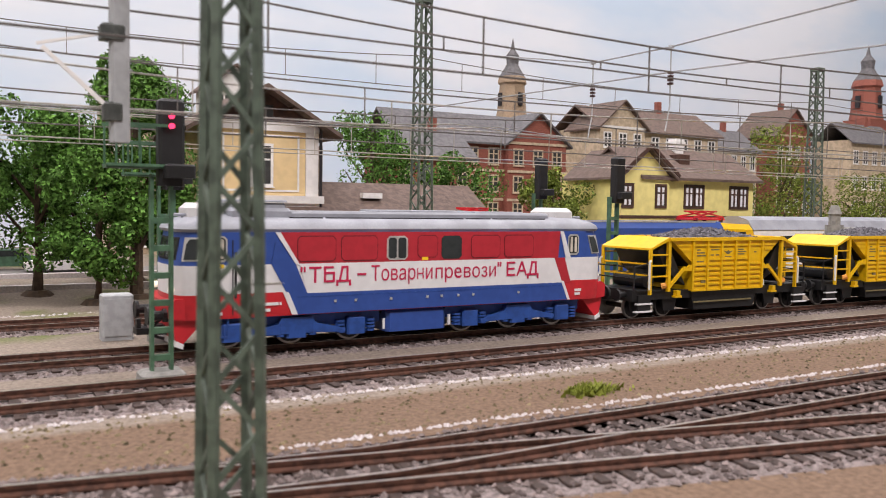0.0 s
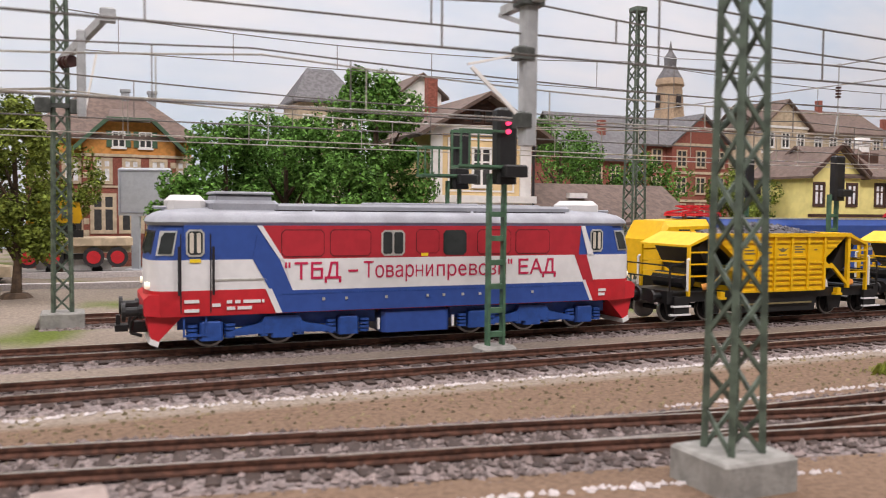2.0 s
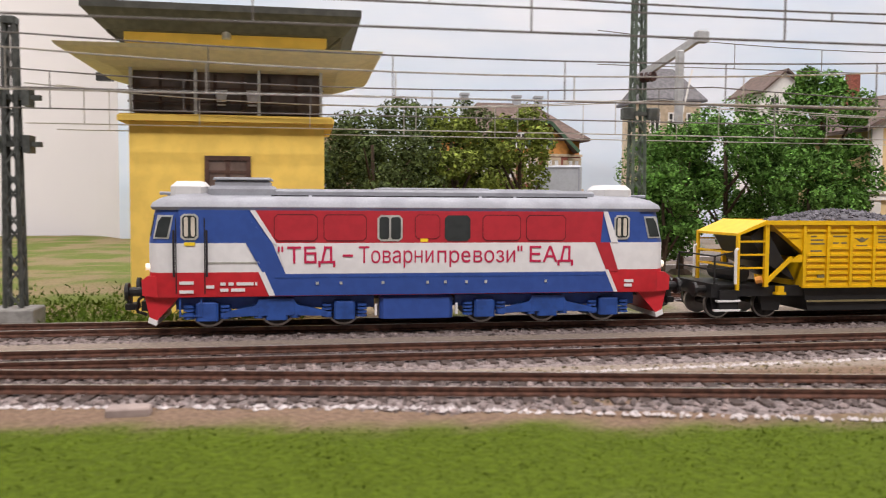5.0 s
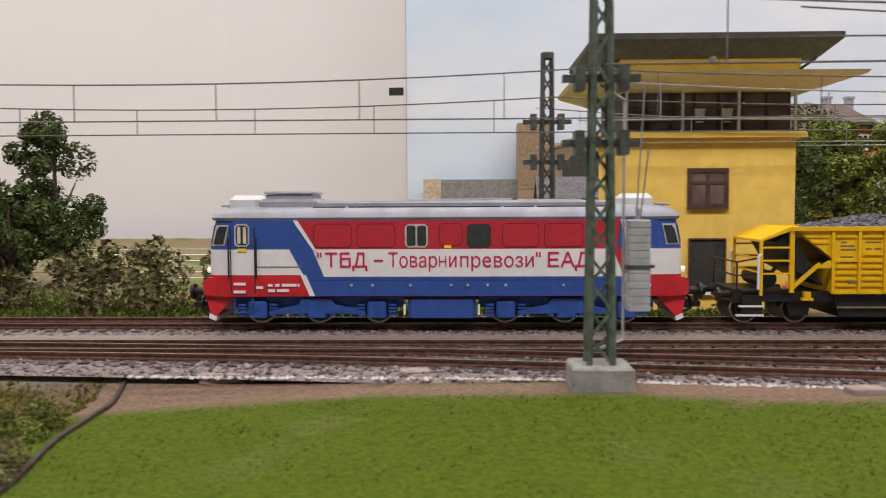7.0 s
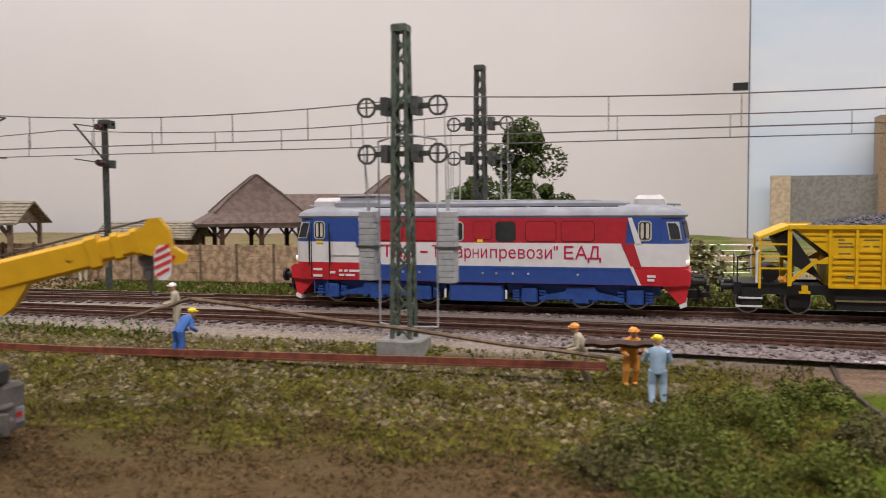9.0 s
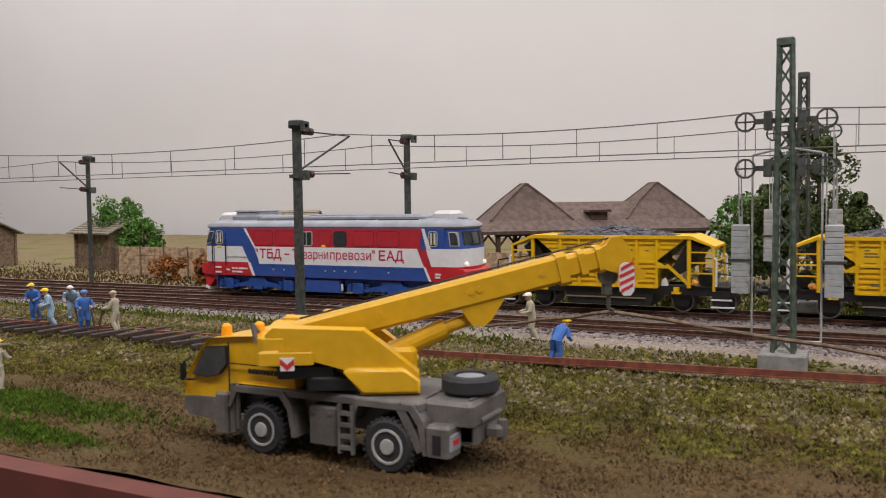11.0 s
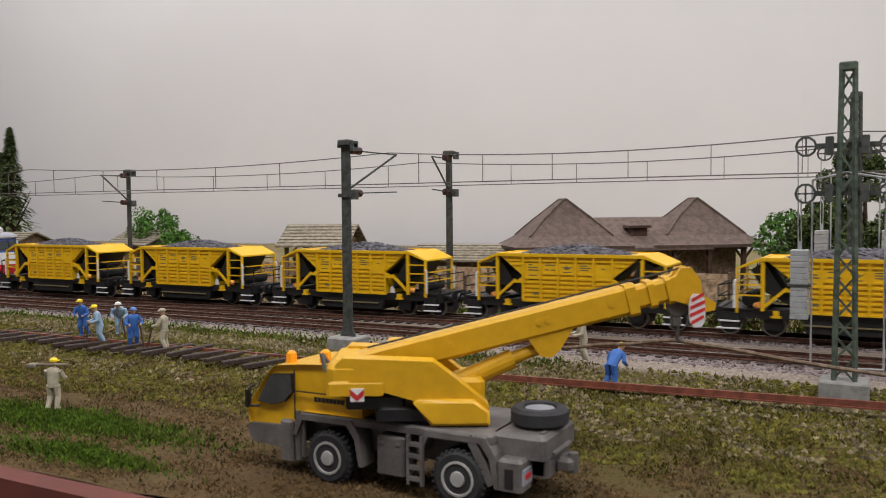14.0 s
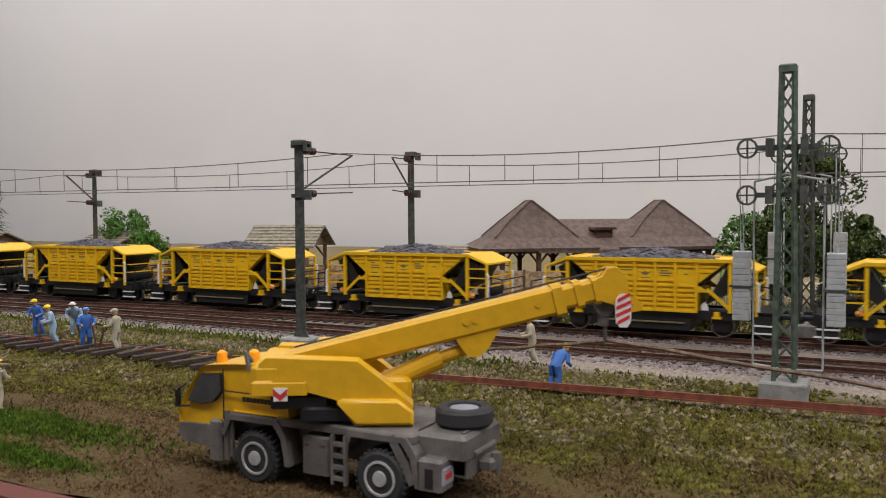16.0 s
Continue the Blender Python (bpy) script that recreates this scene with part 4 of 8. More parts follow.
def track(path, label, lo=-9, hi=-9, zz=0.0, ballast=True):
    tr = thing("railway_track", label, "track", kind="structure")
    foot = [(-0.0011, -0.0021), (0.0011, -0.0021), (0.0011, -0.0017), (0.0003, -0.0013), (0.0003, -0.0007), (-0.0003, -0.0007), (-0.0003, -0.0013), (-0.0011, -0.0017)]
    head = [(-0.0005, -0.0007), (0.0005, -0.0007), (0.0005, 0.0), (-0.0005, 0.0)]
    for d in (-0.00855, 0.00855):
        p = offset_path(path, d)
        m = Mesh()
        m.i = 0
        sweep(m, p, [(u, w + zz) for u, w in foot])
        m.i = 0
        sweep(m, p, [(u, w + zz) for u, w in head])
        m.i = 1
        sweep(m, p, [(u * 0.9, w) for u, w in ((-0.0005, zz - 0.0001), (0.0005, zz - 0.0001), (0.0005, zz + 0.00008), (-0.0005, zz + 0.00008))])
        m.built("rail", [RAIL, RAIL_TOP], tr, "rusty rail with bright head", k=1)
    rest = Mesh()
    rng = random.Random(3)
    for x, y, t in resample(path, 0.0069):
        tt = t + rng.uniform(-0.02, 0.02)
        if lo < x < hi:
            if not SLEEPER_MESH:
                s = Mesh()
                s.slab(-0.0014, 0.0014, -0.0150, 0.0150, -0.0014, 0.0, 0.0002)
                tmp = s.built("sleeper", SLEEPER, k=1)
                SLEEPER_MESH.append(tmp.data)
                bpy.data.objects.remove(tmp)
            ob = new("sleeper", SLEEPER_MESH[0])
            ob.parent = tr
            ob.matrix_basis = pose(x, y, -0.0021 + zz, 0, 0, math.degrees(tt))
        else:
            c, s = math.cos(tt), math.sin(tt)
            q = [(-0.0014, -0.015), (0.0014, -0.015), (0.0014, 0.015), (-0.0014, 0.015)]
            rest.rings([[(x + c * u - s * w, y + s * u + c * w, z + zz) for u, w in q] for z in (-0.0035, -0.0021)])
    if rest.v:
        tagged(rest.built("sleepers", SLEEPER, tr, k=1), kind="stuff")
    if ballast:
        m = Mesh()
        sweep(m, path, [(-0.024, -0.0045 + zz), (-0.0185, -0.0027 + zz), (0.0185, -0.0027 + zz), (0.024, -0.0045 + zz)])
        m.built("ballast_bed", BALLAST, tr, k=1)
    return tr


def lay_stones(path, per_m, name, material, seed, width=0.024, r=(0.0005, 0.0011), z=-0.0026, lo=-9, hi=9):
    rng = random.Random(seed)
    m = Mesh()
    for (x0, y0), (x1, y1) in zip(path, path[1:]):
        d = math.hypot(x1 - x0, y1 - y0)
        for _ in range(int(d * per_m)):
            t, w = rng.random(), rng.uniform(-width, width)
            if min(abs(abs(w) - 0.00855), 9) < 0.0014 or not lo < x0 < hi:
                continue
            x, y = x0 + (x1 - x0) * t - (y1 - y0) / d * w, y0 + (y1 - y0) * t + (x1 - x0) / d * w
            pebble(m, x, y, z - max(0, abs(w) - 0.0185) * 0.35, rng.uniform(*r), rng)
    return tagged(m.built(name, material, k=1), "loose grey ballast stones between the sleepers", "ballast", kind="stuff")


MAIN = [(x / 10, 0.0) for x in range(-19, 26)]
SECOND = [(x / 10, -0.057) for x in range(-19, 26)]
DIAG = curve_pts([(-0.20, -0.058), (-0.05, -0.068), (0.10, -0.088), (0.32, -0.1245), (0.47, -0.152), (0.58, -0.176), (0.80, -0.225), (1.0, -0.24)])
SIDE_C = curve_pts([(0.36, -0.132), (0.45, -0.1445), (0.55, -0.146), (1.2, -0.146), (2.5, -0.146)])
LINK = curve_pts([(-1.05, -0.055), (-0.80, -0.043), (-0.55, -0.016), (-0.38, -0.002)])
BACK = [(x / 10, 0.088) for x in range(3, 26)]
track(MAIN, "main line model track with brown sleepers in grey ballast", -0.32, 0.32)
track(SECOND, "second model track beside the main line", -0.3, 0.3)
track(DIAG, "curved model turnout track leaving the second line", -0.1, 0.55, -0.0002)
track(SIDE_C, "near siding of brown sleepered model track", 0.42, 0.9, -0.0003)
track(LINK, "crossover track between the two lines", zz=-0.0003, ballast=False)
track(BACK, "rear station model track")
for _p, _s, _lo, _hi in ((MAIN, 1, -1.5, 1.5), (SECOND, 2, -1.5, 1.5), (DIAG, 3, -9, 9), (SIDE_C, 4, -9, 1.3), (BACK, 5, 0, 1.2)):
    lay_stones(_p, 9000, "ballast_stones", STONE, _s, lo=_lo, hi=_hi)


def chalk_line(path, seed, w=0.0016):
    rng = random.Random(seed)
    m = Mesh()
    for (x0, y0), (x1, y1) in zip(path, path[1:]):
        for _ in range(int(math.hypot(x1 - x0, y1 - y0) * 1500)):
            t = rng.random()
            pebble(m, x0 + (x1 - x0) * t, y0 + (y1 - y0) * t + rng.gauss(0, w * 0.5), -0.0029, rng.uniform(0.0004, 0.0009), rng)
    return tagged(m.built("chalk_edge", LIME, k=1), "crumbly white chalk line along the ballast edge", "chalk line", kind="stuff")


chalk_line([(0.22, -0.086), (0.32, -0.079), (0.5, -0.0795), (1.6, -0.08)], 11)
chalk_line([(-0.09, -0.0965), (0.03, -0.099), (0.16, -0.116), (0.30, -0.150), (0.33, -0.158), (0.45, -0.176)], 12)
chalk_line([(0.45, -0.122), (1.6, -0.123)], 13, 0.001)
chalk_line([(0.4, 0.13), (1.4, 0.13)], 14)


# ---------------------------------------------------------------- masts and catenary
def lattice_mast(x, y, h, label, w=0.55, mat_=GREEN_MAST, block=True, weights=(), group="catenary masts", rz=0, insul=True, wheels=True):
    """A lattice mast on a concrete block; h in full-size metres above the ground."""
    z = ground_z(x, y)
    ms = thing("catenary_mast", label, "mast", x, y, z, rz, group)
    b = 0.55 if block else 0.05
    if block:
        one("base_block", lambda m: m.slab(-0.72, 0.72, -0.68, 0.68, -0.3, 0.55, 0.05), CONCRETE, ms, "grey concrete base block")
    tw = w * 0.62
    for sx in (-1, 1):
        for sy in (-1, 1):
            one("leg", lambda m: m.bar((sx * w / 2, sy * w / 2, b), (sx * tw / 2, sy * tw / 2, h), 0.11, 0.11), mat_, ms)
    n = int((h - b) / 0.62)
    for f in range(4):
        for k in range(n):
            z0, z1 = b + (h - b) * k / n, b + (h - b) * (k + 1) / n
            w0, w1 = (w + (tw - w) * (q - b) / (h - b) for q in (z0, z1))
            s = 1 if k % 2 else -1
            p, q = (-s * w0 / 2, -w0 / 2, z0), (s * w1 / 2, -w1 / 2, z1)
            for _ in range(f):
                p, q = (-p[1], p[0], p[2]), (-q[1], q[0], q[2])
            one("brace", lambda m: m.bar(p, q, 0.05, 0.07), mat_, ms)
    one("mast_cap", lambda m: m.slab(-tw / 2 - 0.08, tw / 2 + 0.08, -tw / 2 - 0.08, tw / 2 + 0.08, h - 0.02, h + 0.22, 0.04), mat_, ms)
    if insul:
        for zz in (h - 2.35, h - 3.85):
            one("bracket", lambda m: (m.box(-0.9, 0.9, -0.12, 0.12, zz - 0.08, zz + 0.08), m.box(-0.62, -0.4, -0.3, 0.3, zz - 0.28, zz + 0.28), m.box(0.4, 0.62, -0.3, 0.3, zz - 0.28, zz + 0.28)), DARK_MAST, ms)
            for s in (-1, 1) if wheels else ():
                one("tension_wheel", lambda m: [m.bar((s * (1.2 + 0.3 * math.cos(a)), 0, zz + 0.3 * math.sin(a)), (s * (1.2 + 0.3 * math.cos(a + 0.63)), 0, zz + 0.3 * math.sin(a + 0.63)), 0.07, 0.07) for a in [0.63 * k for k in range(10)]] + [m.bar((s * 0.9, 0, zz), (s * 1.5, 0, zz), 0.05, 0.05), m.bar((s * 1.2, 0, zz - 0.3), (s * 1.2, 0, zz + 0.3), 0.05, 0.05)], DARK_MAST, ms)
    up = h - 9.7
    for sx, oy in weights:
        wt = one("tension_weight", lambda m: m.rod((sx, oy, up + 1.7), (sx, oy, up + 4.05), 0.06, 8), WEIGHT, ms, "stack of grey tension weights")
        for k in range(12):
            one("weight_slab", lambda m: m.slab(sx - 0.27, sx + 0.27, oy - 0.27, oy + 0.27, up + 1.75 + 0.19 * k, up + 1.75 + 0.19 * k + 0.184, 0.026), WEIGHT, wt)
        one("clamp", lambda m: m.box(sx - 0.36, sx + 0.36, oy - 0.3, oy + 0.3, up + 2.83, up + 2.9), DARK_MAST, wt)
        one("hanger_wire", lambda m: (m.rod((sx - 0.05, oy, up + 4.0), (sx - 0.05, oy * 0.3, up + 7.2), 0.02), m.rod((sx + 0.05, oy, up + 4.0), (sx + 0.05, oy * 0.3, up + 5.7), 0.02), m.rod((sx, oy, up + 4.0), (sx, oy, up + 4.3), 0.06)), WEIGHT, ms)
        g = math.copysign(0.36, -sx)
        one("guide_rod", lambda m: (m.rod((sx + g, oy, 0.9), (sx + g, oy, 6.9), 0.035), m.rod((sx + g, oy, 0.9), (0, 0, 0.9), 0.035), m.rod((sx + g, oy, 6.9), (0, 0, 7.1), 0.035)), WEIGHT, ms)
    return ms


def pole_mast(x, y, h, arm, label, mat_=DARK_MAST, block=False, slim=0.72):
    """A slim H-section pole with a cantilever arm; arm: reach across the track in full-size metres (sign gives the side)."""
    z = ground_z(x, y)
    ms = thing("catenary_pole", label, "mast", x, y, z, 0, "catenary poles")
    if block:
        one("base_block", lambda m: m.slab(-0.7, 0.7, -0.6, 0.6, -0.2, 0.55, 0.06), CONCRETE, ms, "grey concrete base block")
        one("base_gusset", lambda m: [m.prism([(s * 0.12, 0.5), (s * 0.42, 0.5), (s * 0.12, 1.1)], -0.03, 0.03) for s in (-1, 1)], mat_, ms)
    for s in (-1, 1):
        one("flange", lambda m: m.bar((s * 0.15 * slim, 0, 0), (s * 0.12 * slim, 0, h), 0.055, 0.26 * slim), mat_, ms)
    one("web", lambda m: [m.box(-0.13 * slim, 0.13 * slim, -0.03, 0.03, 0.3 + 0.55 * k, 0.72 + 0.55 * k) for k in range(int(h / 0.55))], mat_, ms)
    one("pole_cap", lambda m: m.slab(-0.28, 0.28, -0.22, 0.22, h - 0.1, h + 0.12, 0.04), mat_, ms)
    one("cantilever", lambda m: (m.bar((0, 0, h - 2.0), (0.5, arm, h - 0.35), 0.07, 0.07), m.bar((0, 0, h - 0.3), (0.5, arm, h - 0.35), 0.05, 0.05), m.bar((0, 0, h - 2.1), (0.5, arm, h - 2.0), 0.05, 0.05)), mat_, ms)
    one("insulator", lambda m: [m.rod((0.5 * t, arm * t, zz), (0.5 * (t + 0.07), arm * (t + 0.07), zz), 0.16, 8) for zz in (h - 0.3, h - 2.08) for t in (0.1, 0.2)], INSULATOR, ms)
    one("bracket", lambda m: (m.box(-0.35, 0.5, -0.1, 0.1, h - 0.2, h - 0.05), m.box(0.35, 0.5, -0.2, 0.2, h - 0.35, h + 0.05), m.box(-0.35, 0.5, -0.1, 0.1, h - 2.25, h - 2.1), m.box(0.3, 0.48, -0.2, 0.2, h - 2.35, h - 1.95)), DARK_MAST, ms)
    return ms


def catenary(y, z_top, z_low, supports, label, bright=False, r=0.00026, slack=0.006, y2=None):
    """Carrier wire sagging between supports, contact wire below it, droppers between."""
    c = thing("overhead_line", label, "wire", group="overhead lines")
    material = WIRE_BRIGHT if bright else WIRE
    ye = y if y2 is None else y2

    def yy(x):
        return y + (ye - y) * (x - supports[0]) / (supports[-1] - supports[0])

    def wire(name, pts):
        m = Mesh()
        m.rings([[(px, py + r * math.cos(q), pz + r * math.sin(q)) for q in [1.2566 * k for k in range(5)]] for px, py, pz in pts])
        m.built(name, material, c, k=1)
    upper = []
    for a, b in zip(supports, supports[1:]):
        pts = [(a + (b - a) * k / 12, yy(a + (b - a) * k / 12), z_top - slack * 4 * (k / 12) * (1 - k / 12)) for k in range(13)]
        upper += pts[:-1]
        for k in range(1, 12, 2):
            m = Mesh()
            m.rod(pts[k], (pts[k][0], pts[k][1], z_low), r * 0.8, 4)
            m.built("dropper", material, c, k=1)
    wire("carrier_wire", upper + [(supports[-1], yy(supports[-1]), z_top)])
    wire("contact_wire", [(q, yy(q), z_low) for q in supports])
    return c


# ---------------------------------------------------------------- buildings
def window(parent, x, z, w, h, y=0.0, frame=WOOD_DARK, pane=GLASS_DARK, sill=None, mullion=True, fr=0.07, curtain=False):
    """A window on the front wall plane y, x and z its lower middle; all in full-size metres."""
    win = one("window", lambda m: (m.box(x - w / 2 - fr, x + w / 2 + fr, y - 0.08, y + 0.02, z - fr, z), m.box(x - w / 2 - fr, x + w / 2 + fr, y - 0.08, y + 0.02, z + h, z + h + fr),
                                   m.box(x - w / 2 - fr, x - w / 2, y - 0.08, y + 0.02, z, z + h), m.box(x + w / 2, x + w / 2 + fr, y - 0.08, y + 0.02, z, z + h)), frame, parent)
    one("pane", lambda m: m.box(x - w / 2, x + w / 2, y - 0.03, y - 0.01, z, z + h), pane, win)
    if mullion:
        one("glazing_bar", lambda m: (m.box(x - fr / 2, x + fr / 2, y - 0.06, y - 0.03, z, z + h), m.box(x - w / 2, x + w / 2, y - 0.055, y - 0.03, z + h * 0.62, z + h * 0.62 + fr * 0.7)), frame, win)
    if curtain:
        one("curtain", lambda m: (m.box(x - w * 0.42, x - w * 0.1, y - 0.036, y - 0.03, z + 0.05, z + h * 0.95), m.box(x + w * 0.1, x + w * 0.42, y - 0.036, y - 0.03, z + 0.05, z + h * 0.95)), CURTAIN, win)
    if sill:
        one("sill", lambda m: m.box(x - w / 2 - 0.18, x + w / 2 + 0.18, y - 0.16, y, z - 0.2, z - fr), sill, win)
    return win


def gable_roof(m, x0, x1, y0, y1, z, rise, over=0.4, thick=0.18, along="x"):
    """Two sloping slabs; the ridge runs along x or y."""
    if along == "x":
        c = (y0 + y1) / 2
        for s, e in ((y0 - over, y0), (y1 + over, y1)):
            zz = z - rise * over / (c - y0)
            m.add([(x0 - over, s, zz), (x1 + over, s, zz), (x1 + over, c, z + rise), (x0 - over, c, z + rise), (x0 - over, s, zz - thick), (x1 + over, s, zz - thick), (x1 + over, c, z + rise - thick), (x0 - over, c, z + rise - thick)],
                  [(0, 1, 2, 3), (7, 6, 5, 4), (0, 4, 5, 1), (1, 5, 6, 2), (2, 6, 7, 3), (3, 7, 4, 0)])
    else:
        c = (x0 + x1) / 2
        for s in (x0 - over, x1 + over):
            zz = z - rise * over / (c - x0)
            m.add([(s, y0 - over, zz), (s, y1 + over, zz), (c, y1 + over, z + rise), (c, y0 - over, z + rise), (s, y0 - over, zz - thick), (s, y1 + over, zz - thick), (c, y1 + over, z + rise - thick), (c, y0 - over, z + rise - thick)],
                  [(0, 1, 2, 3), (7, 6, 5, 4), (0, 4, 5, 1), (1, 5, 6, 2), (2, 6, 7, 3), (3, 7, 4, 0)])


def hip_roof(m, x0, x1, y0, y1, z, rise, ridge, over=0.5):
    c, a, b = (y0 + y1) / 2, (x0 + x1) / 2 - ridge / 2, (x0 + x1) / 2 + ridge / 2
    x0, x1, y0, y1 = x0 - over, x1 + over, y0 - over, y1 + over
    m.add([(x0, y0, z), (x1, y0, z), (x1, y1, z), (x0, y1, z), (a, c, z + rise), (b, c, z + rise), (x0, y0, z - 0.2), (x1, y0, z - 0.2), (x1, y1, z - 0.2), (x0, y1, z - 0.2)],
          [(0, 1, 5, 4), (1, 2, 5), (2, 3, 4, 5), (3, 0, 4), (0, 6, 7, 1), (1, 7, 8, 2), (2, 8, 9, 3), (3, 9, 6, 0), (9, 8, 7, 6)])


def signal_box():
    h = thing("signal_box", "yellow rendered signal box with glazed upper storey and flat roofs", "building", 0.1195, 0.054, -0.004)
    W, D = 3.42, 6.0
    one("wall", lambda m: m.box(-W, W, 0, D, 0, 6.95), BOX_YELLOW, h, "smooth yellow rendered wall")
    one("upper_wall", lambda m: (m.box(-W + 0.1, W - 0.1, 0.5, D, 6.95, 9.3), m.box(-W - 0.05, W + 0.05, -0.05, D, 9.05, 10.1)), WOOD_DARK, h)
    one("upper_band", lambda m: m.box(-W - 0.1, W + 0.1, -0.1, D + 0.1, 9.42, 10.12), BOX_YELLOW, h, "yellow band above the glazing")
    one("floor_ledge", lambda m: m.slab(-W - 0.35, W + 0.35, -0.35, D, 6.95, 7.2, 0.08), BOX_YELLOW, h)
    one("sun_canopy", lambda m: m.rings([[(-5.4, -2.0, 9.32), (5.4, -2.0, 9.32), (5.4, 6, 9.32), (-5.4, 6, 9.32)], [(-5.3, -1.9, 9.2), (5.3, -1.9, 9.2), (5.3, 6, 9.2), (-5.3, 6, 9.2)], [(-3.9, -0.3, 8.8), (3.9, -0.3, 8.8), (3.9, 6, 8.8), (-3.9, 6, 8.8)]]), BOX_PALE, h, "pale yellow sloping sun canopy")
    one("roof", lambda m: m.rings([[(-4.1, -0.5, 10.05), (4.1, -0.5, 10.05), (4.1, 6.5, 10.05), (-4.1, 6.5, 10.05)], [(-4.7, -1.3, 10.62), (4.7, -1.3, 10.62), (4.7, 7, 10.62), (-4.7, 7, 10.62)], [(-4.7, -1.3, 10.85), (4.7, -1.3, 10.85), (4.7, 7, 10.85), (-4.7, 7, 10.85)]]), ROOF_DARK, h, "dark felt flat roof")
    one("roof_lamp", lambda m: (m.box(-0.1, 0.1, -0.5, -0.3, 10.2, 10.4), m.rod((0, -0.4, 9.85), (0, -0.4, 10.2), 0.16, 8)), CHROME, h)
    for i in range(7):
        x = -2.88 + i * 0.96
        window(h, x, 7.35, 0.84, 1.85, 0.5, WOOD_DARK, GLASS_BROWN, None, False, 0.05)
    for x in (-0.42, 0.68):
        one("notice", lambda m: m.prism([(x, 7.6), (x + 0.3, 7.6), (x + 0.38, 8.2), (x - 0.06, 8.2)], 0.38, 0.4), CURTAIN, h, "white notice in the window")
    for x in (-3.3, -1.1, 1.1, 3.3):
        one("balcony_post", lambda m: m.box(x - 0.05, x + 0.05, -0.25, -0.15, 7.2, 8.9), CHROME, h)
    one("balcony_rail", lambda m: [m.box(-3.4, 3.4, -0.24, -0.18, z, z + 0.06) for z in (7.6, 8.1)], WOOD_DARK, h)
    window(h, -0.02, 4.35, 1.3, 1.25, 0.0, WOOD_DARK, GLASS_BROWN, WOOD_DARK, True, 0.16)
    window(h, -0.02, 0.9, 1.35, 2.0, 0.0, WOOD_DARK, GLASS_DARK, WHITE_PAINT, False)
    for s in (-1, 1):
        one("downpipe", lambda m: (m.rod((s * 4.4, -0.9, 10.7), (s * 4.0, -0.3, 10.0), 0.06), m.rod((s * 4.0, -0.3, 10.0), (s * (W + 0.05), -0.1, 9.6), 0.06)), ROOF_DARK, h)


def cream_house():
    h = thing("station_house", "cream rendered two-storey house with white corner pilasters and brown gable roof", "house", 0.5505, 0.1914, -0.004)
    W, D = 3.0, 7
    one("wall", lambda m: (m.box(-W, W, 0, D, 0, 9.0), m.prism([(-W, 9.0), (W, 9.0), (0, 10.5)], 0.0, D)), CREAM, h)
    one("gable_boarding", lambda m: m.prism([(-W - 0.1, 9.0), (W + 0.1, 9.0), (0, 10.7)], -0.12, 0.0), WOOD_DARK, h, "dark boarded gable")
    one("cornice", lambda m: (m.box(-W - 0.35, W + 0.35, -0.35, 0, 4.75, 5.15), m.box(-W - 0.25, W + 0.25, -0.22, 0, 4.4, 4.75), m.box(-W - 0.15, W + 0.15, -0.15, 0, 8.5, 8.95)), WHITE_PAINT, h, "white moulded cornice")
    for s in (-1, 1):
        one("pilaster", lambda m: (m.box(*sorted((s * (W + 0.1), s * (W - 0.6))), -0.12, 0, 5.15, 8.5), m.box(*sorted((s * (W + 0.1), s * (W - 0.6))), -0.12, 0, 0, 4.4)), WHITE_PAINT, h)
    one("panel_trim", lambda m: [m.box(-2.05, 2.05, -0.05, 0, z, z + 0.1) for z in (5.35, 8.2)] + [m.box(x, x + 0.1, -0.05, 0, 5.45, 8.2) for x in (-2.05, 1.95)], WHITE_PAINT, h)
    for x in (-0.35, 0.35):
        window(h, x, 9.2, 0.42, 0.6, -0.12, WOOD_DARK, GLASS_DARK, None, False, 0.06)
    one("purlin_end", lambda m: [m.box(x - 0.09, x + 0.09, -1.0, -0.1, z - 0.1, z + 0.1) for x, z in ((-2.9, 8.95), (-1.5, 9.75), (0, 10.5), (1.5, 9.75), (2.9, 8.95))], WOOD_DARK, h)
    window(h, 0.0, 5.75, 0.95, 1.95, 0.0, WHITE_PAINT, GLASS_DARK, WHITE_PAINT, True, 0.14)
    window(h, -0.1, 1.6, 1.0, 2.0, 0.0, WHITE_PAINT, GLASS_DARK, WHITE_PAINT, True, 0.14)
    one("roof", lambda m: gable_roof(m, -W, W, 0, D, 9.05, 1.75, 1.1, 0.22, "y"), ROOF_BROWN, h, "brown tiled gable roof")
    one("chimney", lambda m: m.box(-1.6, -1.0, 4.0, 4.6, 9.8, 12.2), RED_BRICK, h)
    one("downpipe", lambda m: m.rod((W + 0.2, -0.2, 0), (W + 0.2, -0.2, 8.9), 0.08), GASKET, h)
    one("side_wing", lambda m: m.box(W, W + 1.2, 2, D, 0, 8.0), OCHRE_BRICK, h)


